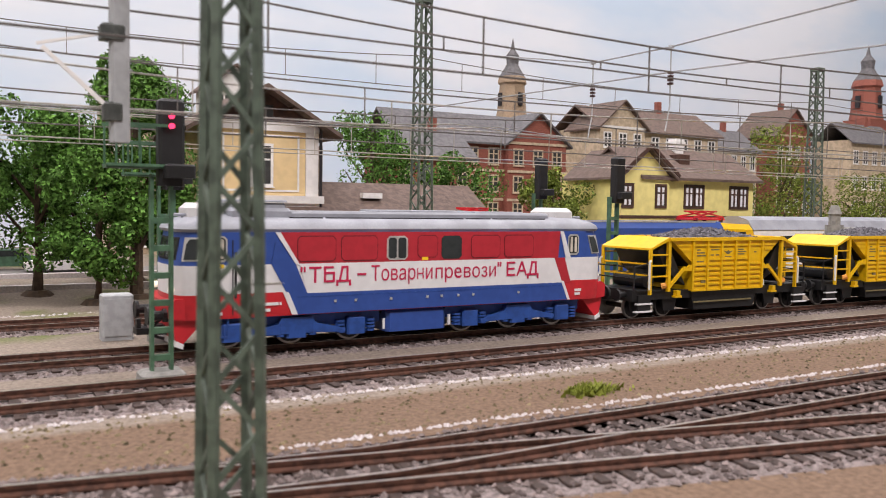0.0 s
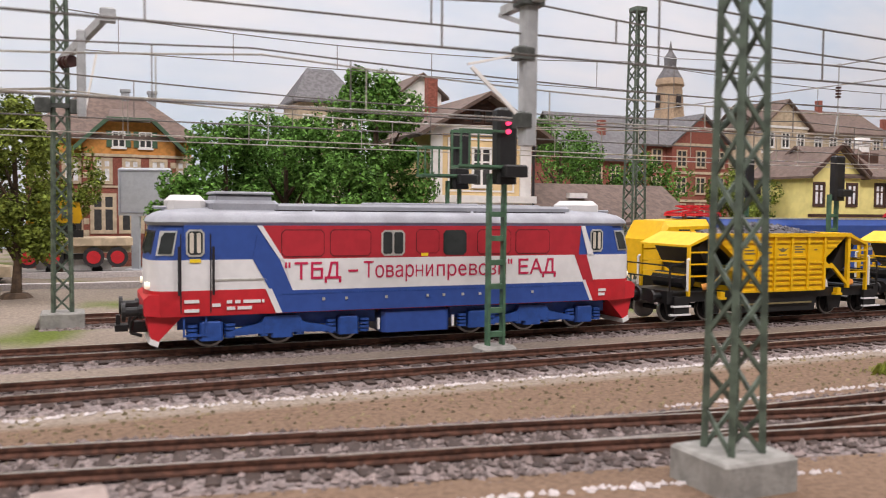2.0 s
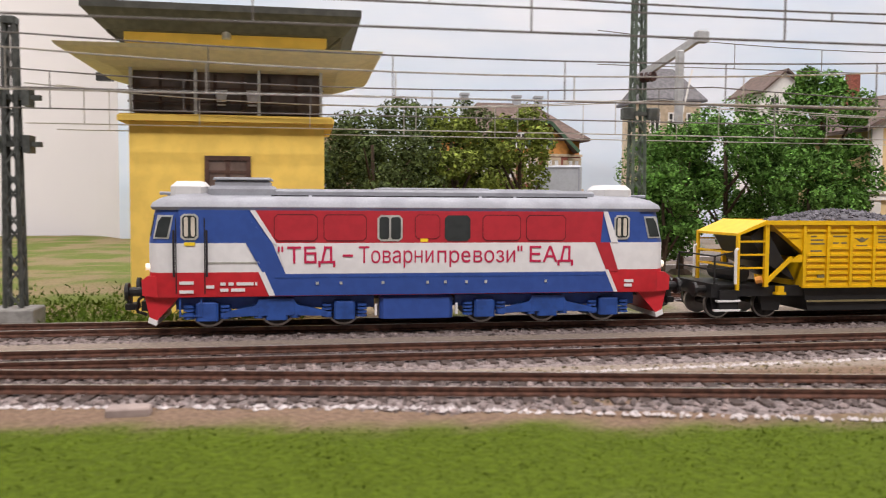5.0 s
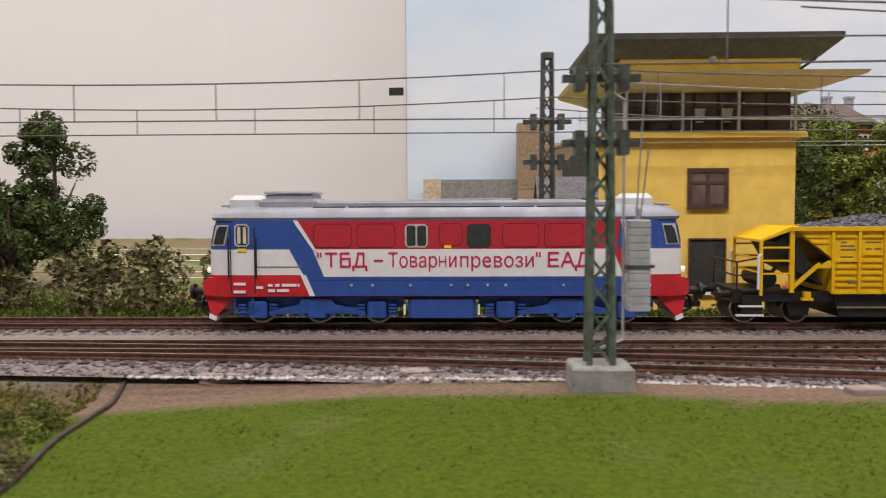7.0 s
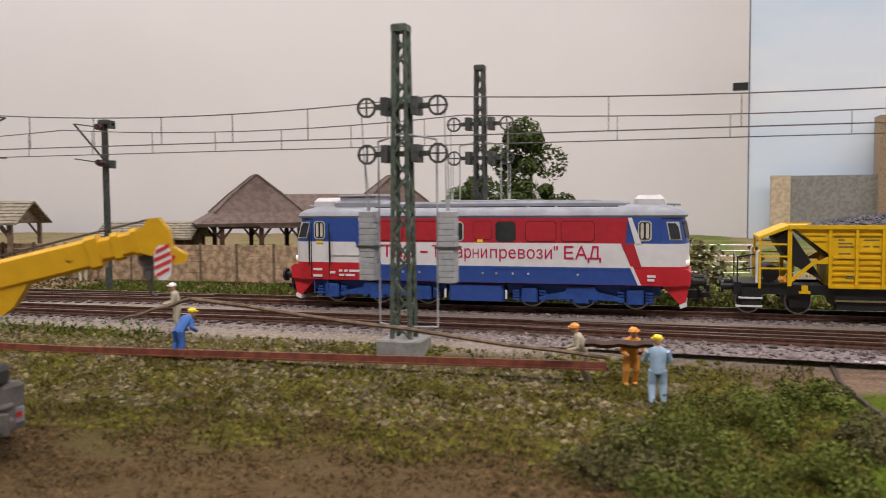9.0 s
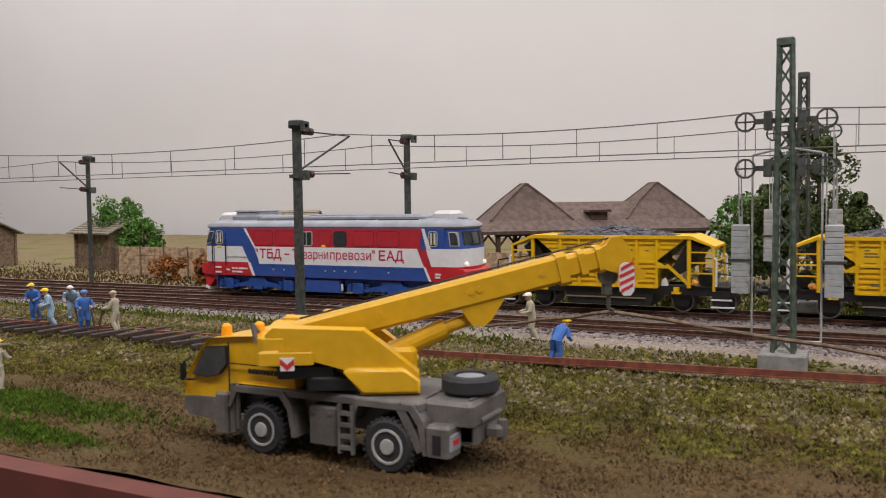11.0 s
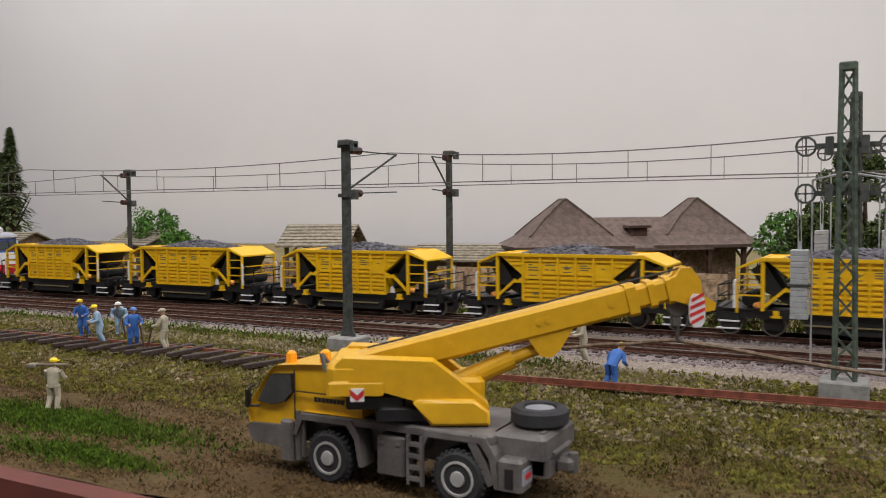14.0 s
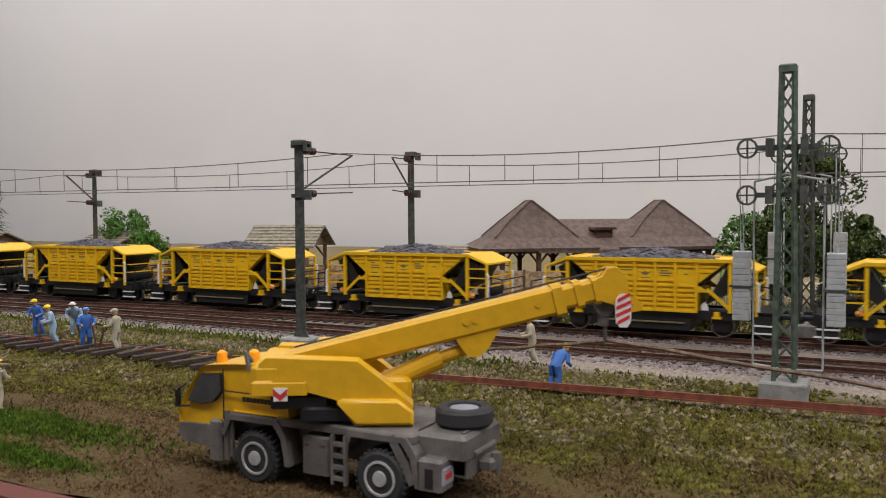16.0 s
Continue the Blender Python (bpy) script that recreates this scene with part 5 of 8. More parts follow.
def low_building():
    h = thing("freight_shed", "long low building with brown tiled roof and arched windows", "building", 0.655, 0.18, -0.004)
    one("wall", lambda m: m.box(-7.6, 4.2, 0, 6, 0, 4.0), CREAM, h)
    one("roof", lambda m: gable_roof(m, -7.6, 4.2, 0, 6, 4.1, 1.9, 0.6), ROOF_BROWN, h)
    for x in (-6.4, -4.3, -2.2, -0.1, 2.0, 3.5):
        window(h, x, 1.7, 0.8, 1.5, 0.0, WHITE_PAINT, GLASS_DARK, WHITE_PAINT, True, 0.12)
    one("roof_vent", lambda m: m.box(-3.2, -2.0, 1.2, 1.6, 5.1, 5.4), WHITE_PAINT, h)


def yellow_house():
    h = thing("yellow_house", "pale yellow house with brown window frames and brown roof", "house", 0.911, 0.194, -0.004)
    W = 6.7
    one("wall", lambda m: (m.box(-W, W, 0, 6, 0, 7.2), m.prism([(-W, 7.2), (-W + 4.4, 7.2), (-W + 2.2, 8.9)], -0.3, 3)), HOUSE_YELLOW, h, "pale yellow render")
    one("roof", lambda m: (gable_roof(m, -W + 2.2, W, 0, 6, 7.25, 1.9, 0.5), gable_roof(m, -W, -W + 4.4, -0.3, 5, 7.2, 1.75, 0.45, 0.16, "y")), ROOF_BROWN, h)
    one("gable_front", lambda m: m.box(-W, -W + 4.4, -0.3, 0, 0, 7.2), HOUSE_YELLOW, h)
    for x in (-6.15, -3.1):
        window(h, x, 4.95, 0.75, 1.35, -0.3, WOOD_DARK, GLASS_DARK, None, True, 0.16, True)
    for x in (-0.05, 0.93, 4.6, 5.58):
        window(h, x, 4.95, 0.72, 1.4, 0, WOOD_DARK, GLASS_DARK, None, True, 0.16, True)
    one("barge_board", lambda m: [m.bar((-W + 2.2 + q * 2.7, -0.8, 7.0), (-W + 2.2, -0.8, 9.05), 0.08, 0.22) for q in (-1, 1)], WOOD_DARK, h)
    for x in (-5.0, -2.0, 1.0, 4.0):
        window(h, x, 1.6, 0.9, 1.5, 0 if x > -2.3 else -0.3, WOOD_DARK, GLASS_DARK, None, True, 0.16)
    one("string_course", lambda m: m.box(-W - 0.05, W + 0.05, -0.36, 0, 4.1, 4.3), WOOD_DARK, h)
    one("chimney", lambda m: (m.box(1.2, 2.0, 2.6, 3.4, 8.6, 10.0), m.box(1.1, 2.1, 2.5, 3.5, 9.6, 9.8)), WHITE_PAINT, h)
    one("dormer", lambda m: m.box(0.2, 1.2, 1.2, 2.4, 8.0, 8.7), WOOD_DARK, h)


def town_house(x, y, w, d, hgt, rise, wall_m, roof_m, label, base=0.0, win=(3, 3), along="x", frame=WHITE_PAINT, shutters=False, trim=None, chim=True, rz=0, hip=False):
    """A town house of plain storeys; sizes in full-size metres, x and y the front's middle in the world."""
    h = thing("town_house", label, "house", x, y, base - 0.004, rz, "houses of the town")
    W = w / 2
    one("wall", lambda m: m.box(-W, W, 0, d, 0, hgt), wall_m, h)
    if along == "y":
        one("gable", lambda m: m.prism([(-W, hgt), (W, hgt), (0, hgt + rise)], 0.02, d), wall_m, h)
    if hip:
        one("roof", lambda m: hip_roof(m, -W, W, 0, d, hgt, rise, w * 0.45), roof_m, h)
    else:
        one("roof", lambda m: gable_roof(m, -W, W, 0, d, hgt + 0.05, rise, 0.5, 0.2, along), roof_m, h)
    cols, rows = win
    for j in range(rows):
        for i in range(cols):
            xx, zz = -W + w * (i + 0.5) / cols, 0.9 + (hgt - 0.6) * j / rows
            window(h, xx, zz, min(1.1, w / cols * 0.42), min(1.7, hgt / rows * 0.52), 0, frame, GLASS_DARK, frame, True, 0.13)
            if shutters:
                one("shutter", lambda m: [m.box(xx + s * 0.75 - 0.2, xx + s * 0.75 + 0.2, -0.06, 0, zz, zz + 1.4) for s in (-1, 1)], GREEN_PAINT, h)
    if trim:
        one("string_course", lambda m: [m.box(-W - 0.1, W + 0.1, -0.12, 0, hgt * (j + 1) / rows - 0.35, hgt * (j + 1) / rows - 0.1) for j in range(rows)], trim, h)
    if chim:
        one("chimney", lambda m: m.box(W * 0.3, W * 0.3 + 0.6, d * 0.45, d * 0.45 + 0.6, hgt + rise * 0.5, hgt + rise + 1.2), RED_BRICK, h)
    return h


def church(x, y, h, w, material, label):
    c = thing("church", label, "church", x, y, -0.004)
    W = w / 2
    one("tower", lambda m: m.box(-W, W, -W, W, 0, h * 0.62), material, c)
    one("belfry", lambda m: m.rings([[(math.cos(a) * r, math.sin(a) * r, z) for a in [math.pi / 4 * k + 0.39 for k in range(8)]] for z, r in ((h * 0.62, W * 1.1), (h * 0.66, W * 1.0), (h * 0.78, W * 0.85), (h * 0.79, W * 1.0), (h * 0.82, W * 0.9))]), material, c)
    one("spire", lambda m: m.rings([[(math.cos(a) * r, math.sin(a) * r, z) for a in [math.pi / 4 * k + 0.39 for k in range(8)]] for z, r in ((h * 0.82, W * 0.9), (h * 0.86, W * 0.55), (h * 0.88, W * 0.4), (h * 0.92, W * 0.45), (h * 0.95, W * 0.15), (h, 0.03))]), ROOF_GREY, c, "dark slate spire")
    # black boxes set on the faces in place of shaded openings
    for z in (0.5, 0.68):
        for a in range(4):
            ob = one("belfry_opening_shade", lambda m: m.box(-W * 0.16, W * 0.16, -W * 1.03, -W * 0.9, h * z, h * (z + 0.06)), GASKET, c)
            ob.rotation_euler = (0, 0, a * math.pi / 2)
    one("nave", lambda m: (m.box(W, W + 8, -2.5, 2.5, 0, h * 0.35), gable_roof(m, W, W + 8, -2.5, 2.5, h * 0.35, 2.5, 0.3)), material, c)
    return c


def shelter():
    """Open goods shelter with two hipped pavilion roofs joined by a lower ridge."""
    h = thing("goods_shelter", "open timber shelter with brown tiled pavilion roofs", "building", -0.3975, 0.1855, -0.004, 37)

    def pavilion(m, cx, w, d, z, rise):
        rr = [[(cx - w * q, -d * q, z + dz), (cx + w * q, -d * q, z + dz), (cx + w * q, d * q, z + dz), (cx - w * q, d * q, z + dz)] for q, dz in ((1.0, -0.22), (1.02, -0.02), (0.98, 0.02), (0.72, rise * 0.2), (0.42, rise * 0.58))]
        rr.append([(cx - 0.12, -0.55, z + rise), (cx + 0.12, -0.55, z + rise), (cx + 0.12, 0.55, z + rise), (cx - 0.12, 0.55, z + rise)])
        m.rings(rr)

    for cx in (-4.4, 4.4):
        rf = one("pavilion_roof", lambda m: pavilion(m, cx, 3.7, 2.7, 3.35, 2.85), ROOF_BROWN, h, "brown tiled pavilion roof")
        one("ridge_cap", lambda m: [m.bar((cx + a * 2.66, b * 1.94, 3.95), (cx + a * 1.55, b * 1.13, 5.02), 0.14, 0.1) for a in (-1, 1) for b in (-1, 1)] + [m.bar((cx + a * 1.55, b * 1.13, 5.02), (cx + a * 0.1, b * 0.55, 6.22), 0.14, 0.1) for a in (-1, 1) for b in (-1, 1)] + [m.bar((cx, -0.6, 6.22), (cx, 0.6, 6.22), 0.2, 0.12)], ROOF_BROWN, rf)
        for x in (-2.3, 0, 2.3):
            for y in (-2.3, 2.3):
                one("post", lambda m: (m.box(cx + x - 0.13, cx + x + 0.13, y - 0.13, y + 0.13, 0, 3.25), m.bar((cx + x, y, 2.3), (cx + x + 0.7, y, 3.2), 0.12, 0.12), m.bar((cx + x, y, 2.3), (cx + x - 0.7, y, 3.2), 0.12, 0.12)), WOOD_DARK, h)
        one("eave_beam", lambda m: [m.box(cx - 2.5, cx + 2.5, y - 0.12, y + 0.12, 3.0, 3.2) for y in (-2.3, 2.3)], WOOD_DARK, h)
    lr = one("link_roof", lambda m: gable_roof(m, -4.2, 4.2, -2.4, 2.4, 3.4, 1.65, 0.3), ROOF_BROWN, h, "brown tiled link roof")
    one("dormer", lambda m: (m.box(-0.55, 0.55, -1.7, -0.5, 3.9, 4.45), m.prism([(-0.75, 4.4), (0.75, 4.4), (0.7, 4.55), (-0.7, 4.55)], -1.95, -0.2)), WOOD_DARK, lr)
    one("shed_wall", lambda m: (m.box(-1.9, 6.6, -1.5, -1.35, 0, 3.0), m.box(6.5, 6.65, -1.35, 2.0, 0, 3.0)), TIMBER, h, "brown boarded wall under the roof")
    one("loading_deck", lambda m: m.box(-7.2, 7.2, -2.5, 2.5, 0, 0.25), TIMBER, h)


def plank_shed(x, y, w, d, z, rise, rz, label, closed=False):
    h = thing("timber_shed", label, "shed", x, y, -0.004, rz, "timber sheds")
    W = w / 2
    for sx in (-W, 0, W):
        for sy in (0, d):
            one("post", lambda m: (m.box(sx - 0.11, sx + 0.11, sy - 0.11, sy + 0.11, 0, z), m.bar((sx, sy, z - 0.9), (sx - math.copysign(0.7, sx), sy, z), 0.1, 0.1)), TIMBER, h)
    n = 7
    for s, e in ((-0.5, d / 2), (d + 0.5, d / 2)):
        for k in range(n):
            a, b = k / n, (k + 1) / n
            def board(m):
                ya, yb = s + (e - s) * a, s + (e - s) * b
                za, zb = z + rise * a, z + rise * b
                m.add([(-W - 0.6, ya, za + 0.06), (W + 0.6, ya, za + 0.06), (W + 0.6, yb, zb), (-W - 0.6, yb, zb), (-W - 0.6, ya, za - 0.06), (W + 0.6, ya, za - 0.06), (W + 0.6, yb, zb - 0.1), (-W - 0.6, yb, zb - 0.1)],
                      [(0, 1, 2, 3), (7, 6, 5, 4), (0, 4, 5, 1), (1, 5, 6, 2), (2, 6, 7, 3), (3, 7, 4, 0)])
            one("roof_board", board, THATCH, h)
    for q in (-W, W):
        one("gable_board", lambda m: m.add([(q + e, a, b) for e in (-0.05, 0.05) for a, b in ((0, z), (d, z), (d / 2, z + rise - 0.15))], [(0, 2, 1), (3, 4, 5), (0, 1, 4, 3), (1, 2, 5, 4), (2, 0, 3, 5)]), TIMBER, h)
    if closed:
        one("wall", lambda m: m.box(-W, W, 0.1, d - 0.1, 0, z), TIMBER, h)
    return h


# ---------------------------------------------------------------- vegetation
LEAVES = {}


def crown_mesh(seed, n, material, wide, tall, leaf, lobes=16, name="crown"):
    """Leaf flakes on many uneven lobes; unit: full-size metres, foot of the crown at z = 0."""
    rng = random.Random(seed)
    m = Mesh()
    cs = []
    for k in range(lobes):
        a, hgt = rng.uniform(0, 6.283), rng.random()
        rr = wide * (0.28 + 0.5 * math.sin(math.pi * (0.12 + 0.8 * hgt))) * rng.uniform(0.3, 1.0)
        cs.append((math.cos(a) * rr, math.sin(a) * rr, tall * (0.1 + 0.78 * hgt), wide * rng.uniform(0.16, 0.34)))
    for _ in range(n):
        cx, cy, cz, r = rng.choice(cs)
        d = Vector((rng.gauss(0, 1), rng.gauss(0, 1), rng.gauss(0, 1))).normalized()
        q = r * rng.uniform(0.7, 1.05)
        p = Vector((cx, cy, cz)) + d * q
        t = (d + Vector((rng.gauss(0, 0.6), rng.gauss(0, 0.6), rng.gauss(0, 0.6)))).normalized()
        u = t.orthogonal().normalized()
        u = (u * math.cos(rng.uniform(0, 6.28)) + t.cross(u) * math.sin(rng.uniform(0, 6.28))).normalized()
        w = t.cross(u)
        s = leaf * rng.uniform(0.6, 1.4)
        m.add([p + u * s, p + w * s * 0.6 + t * s * 0.15, p - u * s, p - w * s * 0.6 + t * s * 0.15], [(0, 1, 2, 3)])
    return m


def tree(x, y, hgt, wide, material, label, seed, n=2600, leaf=0.17, trunk=0.17, z=None, pine=False):
    t = thing("tree", label, "tree", x, y, ground_z(x, y) if z is None else z, 0, "trees")
    rng = random.Random(seed + 50)
    tall = hgt * (1 - trunk)
    m = Mesh()
    m.rod((0, 0, -0.1), (0.1, 0, hgt * trunk * 1.1), 0.05 * hgt * 0.55, 8, 0.03 * hgt * 0.55)
    m.rod((0.1, 0, hgt * trunk), (0, 0.1, hgt * 0.75), 0.03 * hgt * 0.5, 7, 0.01 * hgt)
    for k in range(7):
        a = rng.uniform(0, 6.28)
        z0 = hgt * (trunk + 0.05 * k)
        m.rod((0.05, 0, z0), (math.cos(a) * wide * 0.3, math.sin(a) * wide * 0.3, z0 + tall * 0.3), 0.12, 5, 0.03)
    m.rings([[(math.cos(a) * r, math.sin(a) * r, zz) for a in [k * 0.7854 for k in range(8)]] for zz, r in ((-0.1, 0.6 + hgt * 0.03), (0.25, 0.35 + hgt * 0.015))])
    m.built("trunk", BARK, t)
    if pine:
        c = Mesh()
        for k in range(n):
            h_ = rng.random() ** 0.8
            r = wide / 2 * (1 - h_) * (0.55 + 0.45 * abs(math.sin(h_ * 26))) * rng.uniform(0.5, 1.05) + 0.1
            a = rng.uniform(0, 6.28)
            p = Vector((math.cos(a) * r, math.sin(a) * r, hgt * trunk + tall * h_))
            u = Vector((math.cos(a), math.sin(a), -0.3 + rng.gauss(0, 0.3))).normalized()
            w = u.cross(Vector((0, 0, 1))).normalized()
            s = leaf * rng.uniform(0.7, 1.6)
            c.add([p + u * s, p + w * s * 0.4, p - u * s, p - w * s * 0.4], [(0, 1, 2, 3)])
    else:
        c = crown_mesh(seed, int(n * 3.6), material, wide * 0.62, tall, leaf * 0.66, 30)
        c.v = [(a, b, q + hgt * trunk * 0.85) for a, b, q in c.v]
    c.built("crown", material, t, "uneven foliage of small leaves")
    return t


def bush(x, y, wide, hgt, material, label, seed, n=700, leaf=0.14, z=None):
    t = thing("bush", label, "bush", x, y, (ground_z(x, y) if z is None else z), 0, "bushes")
    crown_mesh(seed, n, material, wide * 0.6, hgt, leaf, 10).built("foliage", material, t)
    return t


def scatter(name, label, category, material, n, where, size, seed, tall=1.0, flat=False):
    """Blades or flakes strewn where where(x, y) allows; one object of stuff."""
    rng = random.Random(seed)
    m = Mesh()
    k = 0
    while k < n:
        x, y = where(rng)
        k += 1
        z = ground_z(x, y)
        a, s = rng.uniform(0, 6.28), size * rng.uniform(0.5, 1.5)
        c, d = math.cos(a) * s, math.sin(a) * s
        if flat:
            pebble(m, x, y, z + s * 0.1, s, rng)
        else:
            lx, ly = rng.gauss(0, 0.6) * s, rng.gauss(0, 0.6) * s
            m.add([(x - c * 0.35, y - d * 0.35, z - s * 0.2), (x + c * 0.35, y + d * 0.35, z - s * 0.2), (x + lx, y + ly, z + s * tall * rng.uniform(0.6, 1.3))], [(0, 1, 2)])
    return tagged(m.built(name, material, k=1), label, category, kind="stuff")


# ---------------------------------------------------------------- mobile crane
def mobile_crane():
    c = thing("mobile_crane", "yellow two-axle mobile crane model with grey chassis, boom raised", "crane", -0.3455, -0.2195, -0.0165, 0)
    one("chassis", lambda m: (m.slab(-4.1, 3.7, -0.75, 0.75, 0.8, 1.5, 0.08), m.slab(-2.7, 2.6, -1.3, 1.3, 1.52, 1.72, 0.05), m.slab(2.4, 3.75, -1.0, 1.0, 1.2, 1.72, 0.08)), CRANE_GREY, c, "grey plastic chassis")
    one("front_bumper", lambda m: (m.rings([[(-4.36, y, 1.25), (-4.42, y, 1.05), (-4.28, y, 0.78), (-3.3, y, 0.72), (-3.3, y, 1.3)] for y in (-1.3, 1.3)]), m.slab(-3.35, -2.95, -1.34, -0.95, 0.42, 1.45, 0.06)), CRANE_GREY, c)
    one("headlight", lambda m: [m.box(-4.44, -4.38, y, y + 0.4, 0.95, 1.12) for y in (-1.15, 0.75)], CHROME, c)
    one("exhaust", lambda m: (m.rod((-2.82, -1.22, 0.45), (-2.82, -1.22, 1.7), 0.09, 8), m.rod((-2.66, -1.22, 0.55), (-2.66, -1.22, 1.62), 0.06, 8)), CRANE_GREY, c)
    prof = [(-4.36, 1.22), (-4.4, 1.6), (-4.2, 1.95), (-3.62, 2.72), (-3.45, 2.82), (-2.7, 2.9), (-1.5, 2.98), (-1.3, 2.9), (-1.2, 2.1), (-0.85, 1.98), (-0.82, 1.72), (-2.6, 1.72), (-2.75, 1.4), (-2.95, 1.22)]
    cab = one("cab", lambda m: m.rings([[(x * q + (1 - q) * -2.6, y, 2.0 + (z - 2.0) * q) for x, z in prof] for y, q in ((-1.2, 0.97), (-1.28, 0.985), (-1.3, 1.0), (0.9, 1.0), (0.98, 0.97))]), CRANE_YELLOW, c, "yellow driver's cab", True)
    win = [(-4.06, 1.86), (-3.62, 2.56), (-2.98, 2.62), (-2.94, 2.2), (-3.2, 1.92), (-3.6, 1.82)]
    fr = one("window_frame", lambda m: m.prism([(-3.5 + (x + 3.5) * 1.03, 2.2 + (z - 2.2) * 1.05) for x, z in win], -1.315, -1.2), BLACK, cab)
    one("cab_window", lambda m: m.prism(win, -1.325, -1.2), GLASS_DARK, fr, "smoked side window")
    one("windscreen", lambda m: m.add([(-4.17, -1.05, 2.0), (-4.17, 0.75, 2.0), (-3.66, 0.7, 2.68), (-3.66, -1.0, 2.68), (-4.05, -1.05, 1.96), (-4.05, 0.75, 1.96), (-3.56, 0.7, 2.64), (-3.56, -1.0, 2.64)], [(0, 3, 2, 1), (4, 5, 6, 7), (0, 1, 5, 4), (1, 2, 6, 5), (2, 3, 7, 6), (3, 0, 4, 7)]), GLASS_DARK, cab, "sloping windscreen")
    one("mirror", lambda m: (m.box(-4.32, -4.24, -1.5, -1.36, 1.7, 2.15), m.rod((-4.28, -1.43, 1.72), (-4.0, -1.3, 1.72), 0.035), m.rod((-4.28, -1.43, 2.15), (-4.1, -1.3, 2.3), 0.03)), BLACK, cab)
    one("door_seam", lambda m: (m.box(-2.88, -2.85, -1.312, -1.29, 1.5, 2.75), m.box(-2.85, -1.0, -1.312, -1.29, 2.2, 2.23)), GASKET, cab)
    one("marking_bar", lambda m: [m.box(-2.25 + 0.115 * k, -2.16 + 0.115 * k, -1.312, -1.29, 2.0, 2.12) for k in range(8)], BLACK, cab)
    for x, y, z in ((-3.3, -0.85, 2.8), (-2.15, -0.95, 2.92)):
        one("beacon", lambda m: (m.rod((x, y, z), (x, y, z + 0.28), 0.15, 10, 0.13), m.rod((x, y, z + 0.28), (x, y, z + 0.34), 0.13, 10, 0.06)), AMBER, cab, "amber warning beacon")
    for x in (-1.82, 1.78):
        for y in (-1.12, 1.12):
            wh = one("wheel", lambda m: m.rings([[(x + math.cos(a) * r, y + d, 0.65 + math.sin(a) * r) for a in [math.pi * k / 18 for k in range(36)]] for d, r in ((-0.26, 0.42), (-0.27, 0.56), (-0.19, 0.65), (0.19, 0.65), (0.27, 0.56), (0.26, 0.42))]), TYRE, c, "black treaded tyre", True)
            tagged(one("tread", lambda m: [m.bar((x + math.cos(a) * 0.655, y + q * 0.23, 0.65 + math.sin(a) * 0.655), (x + math.cos(a + 0.09) * 0.655, y + q * 0.02, 0.65 + math.sin(a + 0.09) * 0.655), 0.07, 0.05) for a in [math.pi * k / 14 for k in range(28)] for q in (-1, 1)], TYRE, wh), kind="stuff")
            s = math.copysign(1, y)
            one("rim", lambda m: m.rings([[(x + math.cos(a) * r, y + s * d, 0.65 + math.sin(a) * r) for a in [math.pi * k / 12 for k in range(24)]] for d, r in ((0.1, 0.42), (0.285, 0.41), (0.29, 0.36), (0.22, 0.33), (0.2, 0.2), (0.3, 0.17), (0.31, 0.05))]), RIM, wh, "pale grey wheel rim", True)
    for x in (-1.82, 1.78):
        for q in ((-1.36, -0.8), (0.8, 1.36)):
            one("mudguard", lambda m: m.prism([(x - 0.98, 1.1), (x - 0.78, 1.52), (x + 0.55, 1.52), (x + 0.78, 1.2), (x + 0.9, 0.55), (x + 1.02, 0.55), (x + 0.92, 1.3), (x + 0.68, 1.66), (x - 0.86, 1.66), (x - 1.08, 1.14)], *q), CRANE_GREY, c)
    one("axle_housing", lambda m: [m.rod((x, -1.0, 0.65), (x, 1.0, 0.65), 0.16, 10) for x in (-1.82, 1.78)] + [m.slab(x - 0.3, x + 0.3, -0.5, 0.5, 0.4, 0.9, 0.1) for x in (-1.82, 1.78)], BLACK, c)
    box = one("tool_box", lambda m: m.slab(-0.42, 0.36, -1.34, -0.7, 0.48, 1.4, 0.05), CRANE_GREY, c)
    one("lid_hinge", lambda m: [m.box(x, x + 0.1, -1.37, -1.33, 1.2, 1.26) for x in (-0.3, 0.15)], CRANE_GREY, box)
    lad = one("ladder", lambda m: [m.box(x, x + 0.07, -1.42, -1.32, 0.35, 1.52) for x in (0.46, 0.82)], CRANE_GREY, c)
    for z in (0.45, 0.72, 0.99, 1.26):
        one("rung", lambda m: m.box(0.53, 0.82, -1.42, -1.3, z, z + 0.09), CRANE_GREY, lad)
    for f in (-1, 1):
        one("rear_strut", lambda m: m.bar((2.05, f * 1.28, 1.66), (2.62, f * 1.28, 0.62), 0.14, 0.2), CRANE_GREY, c)
        ob = one("outrigger_box", lambda m: m.slab(2.75, 3.35, *sorted((f * 0.75, f * 1.38)), 0.55, 1.25, 0.06), CRANE_GREY, c)
        # raised black plate drawn for the shade of a slot
        one("outrigger_slot_shade", lambda m: m.box(2.95, 3.15, *sorted((f * 1.37, f * 1.395)), 0.62, 1.05), GASKET, ob)
        one("rear_light", lambda m: (m.box(3.34, 3.4, *sorted((f * 0.95, f * 1.22)), 0.82, 0.94)), CHEVRON, c, "red tail light")
        one("rear_lamp_frame", lambda m: m.slab(3.3, 3.38, *sorted((f * 0.8, f * 1.33)), 0.7, 1.06, 0.03), LOCO_GREY, c)
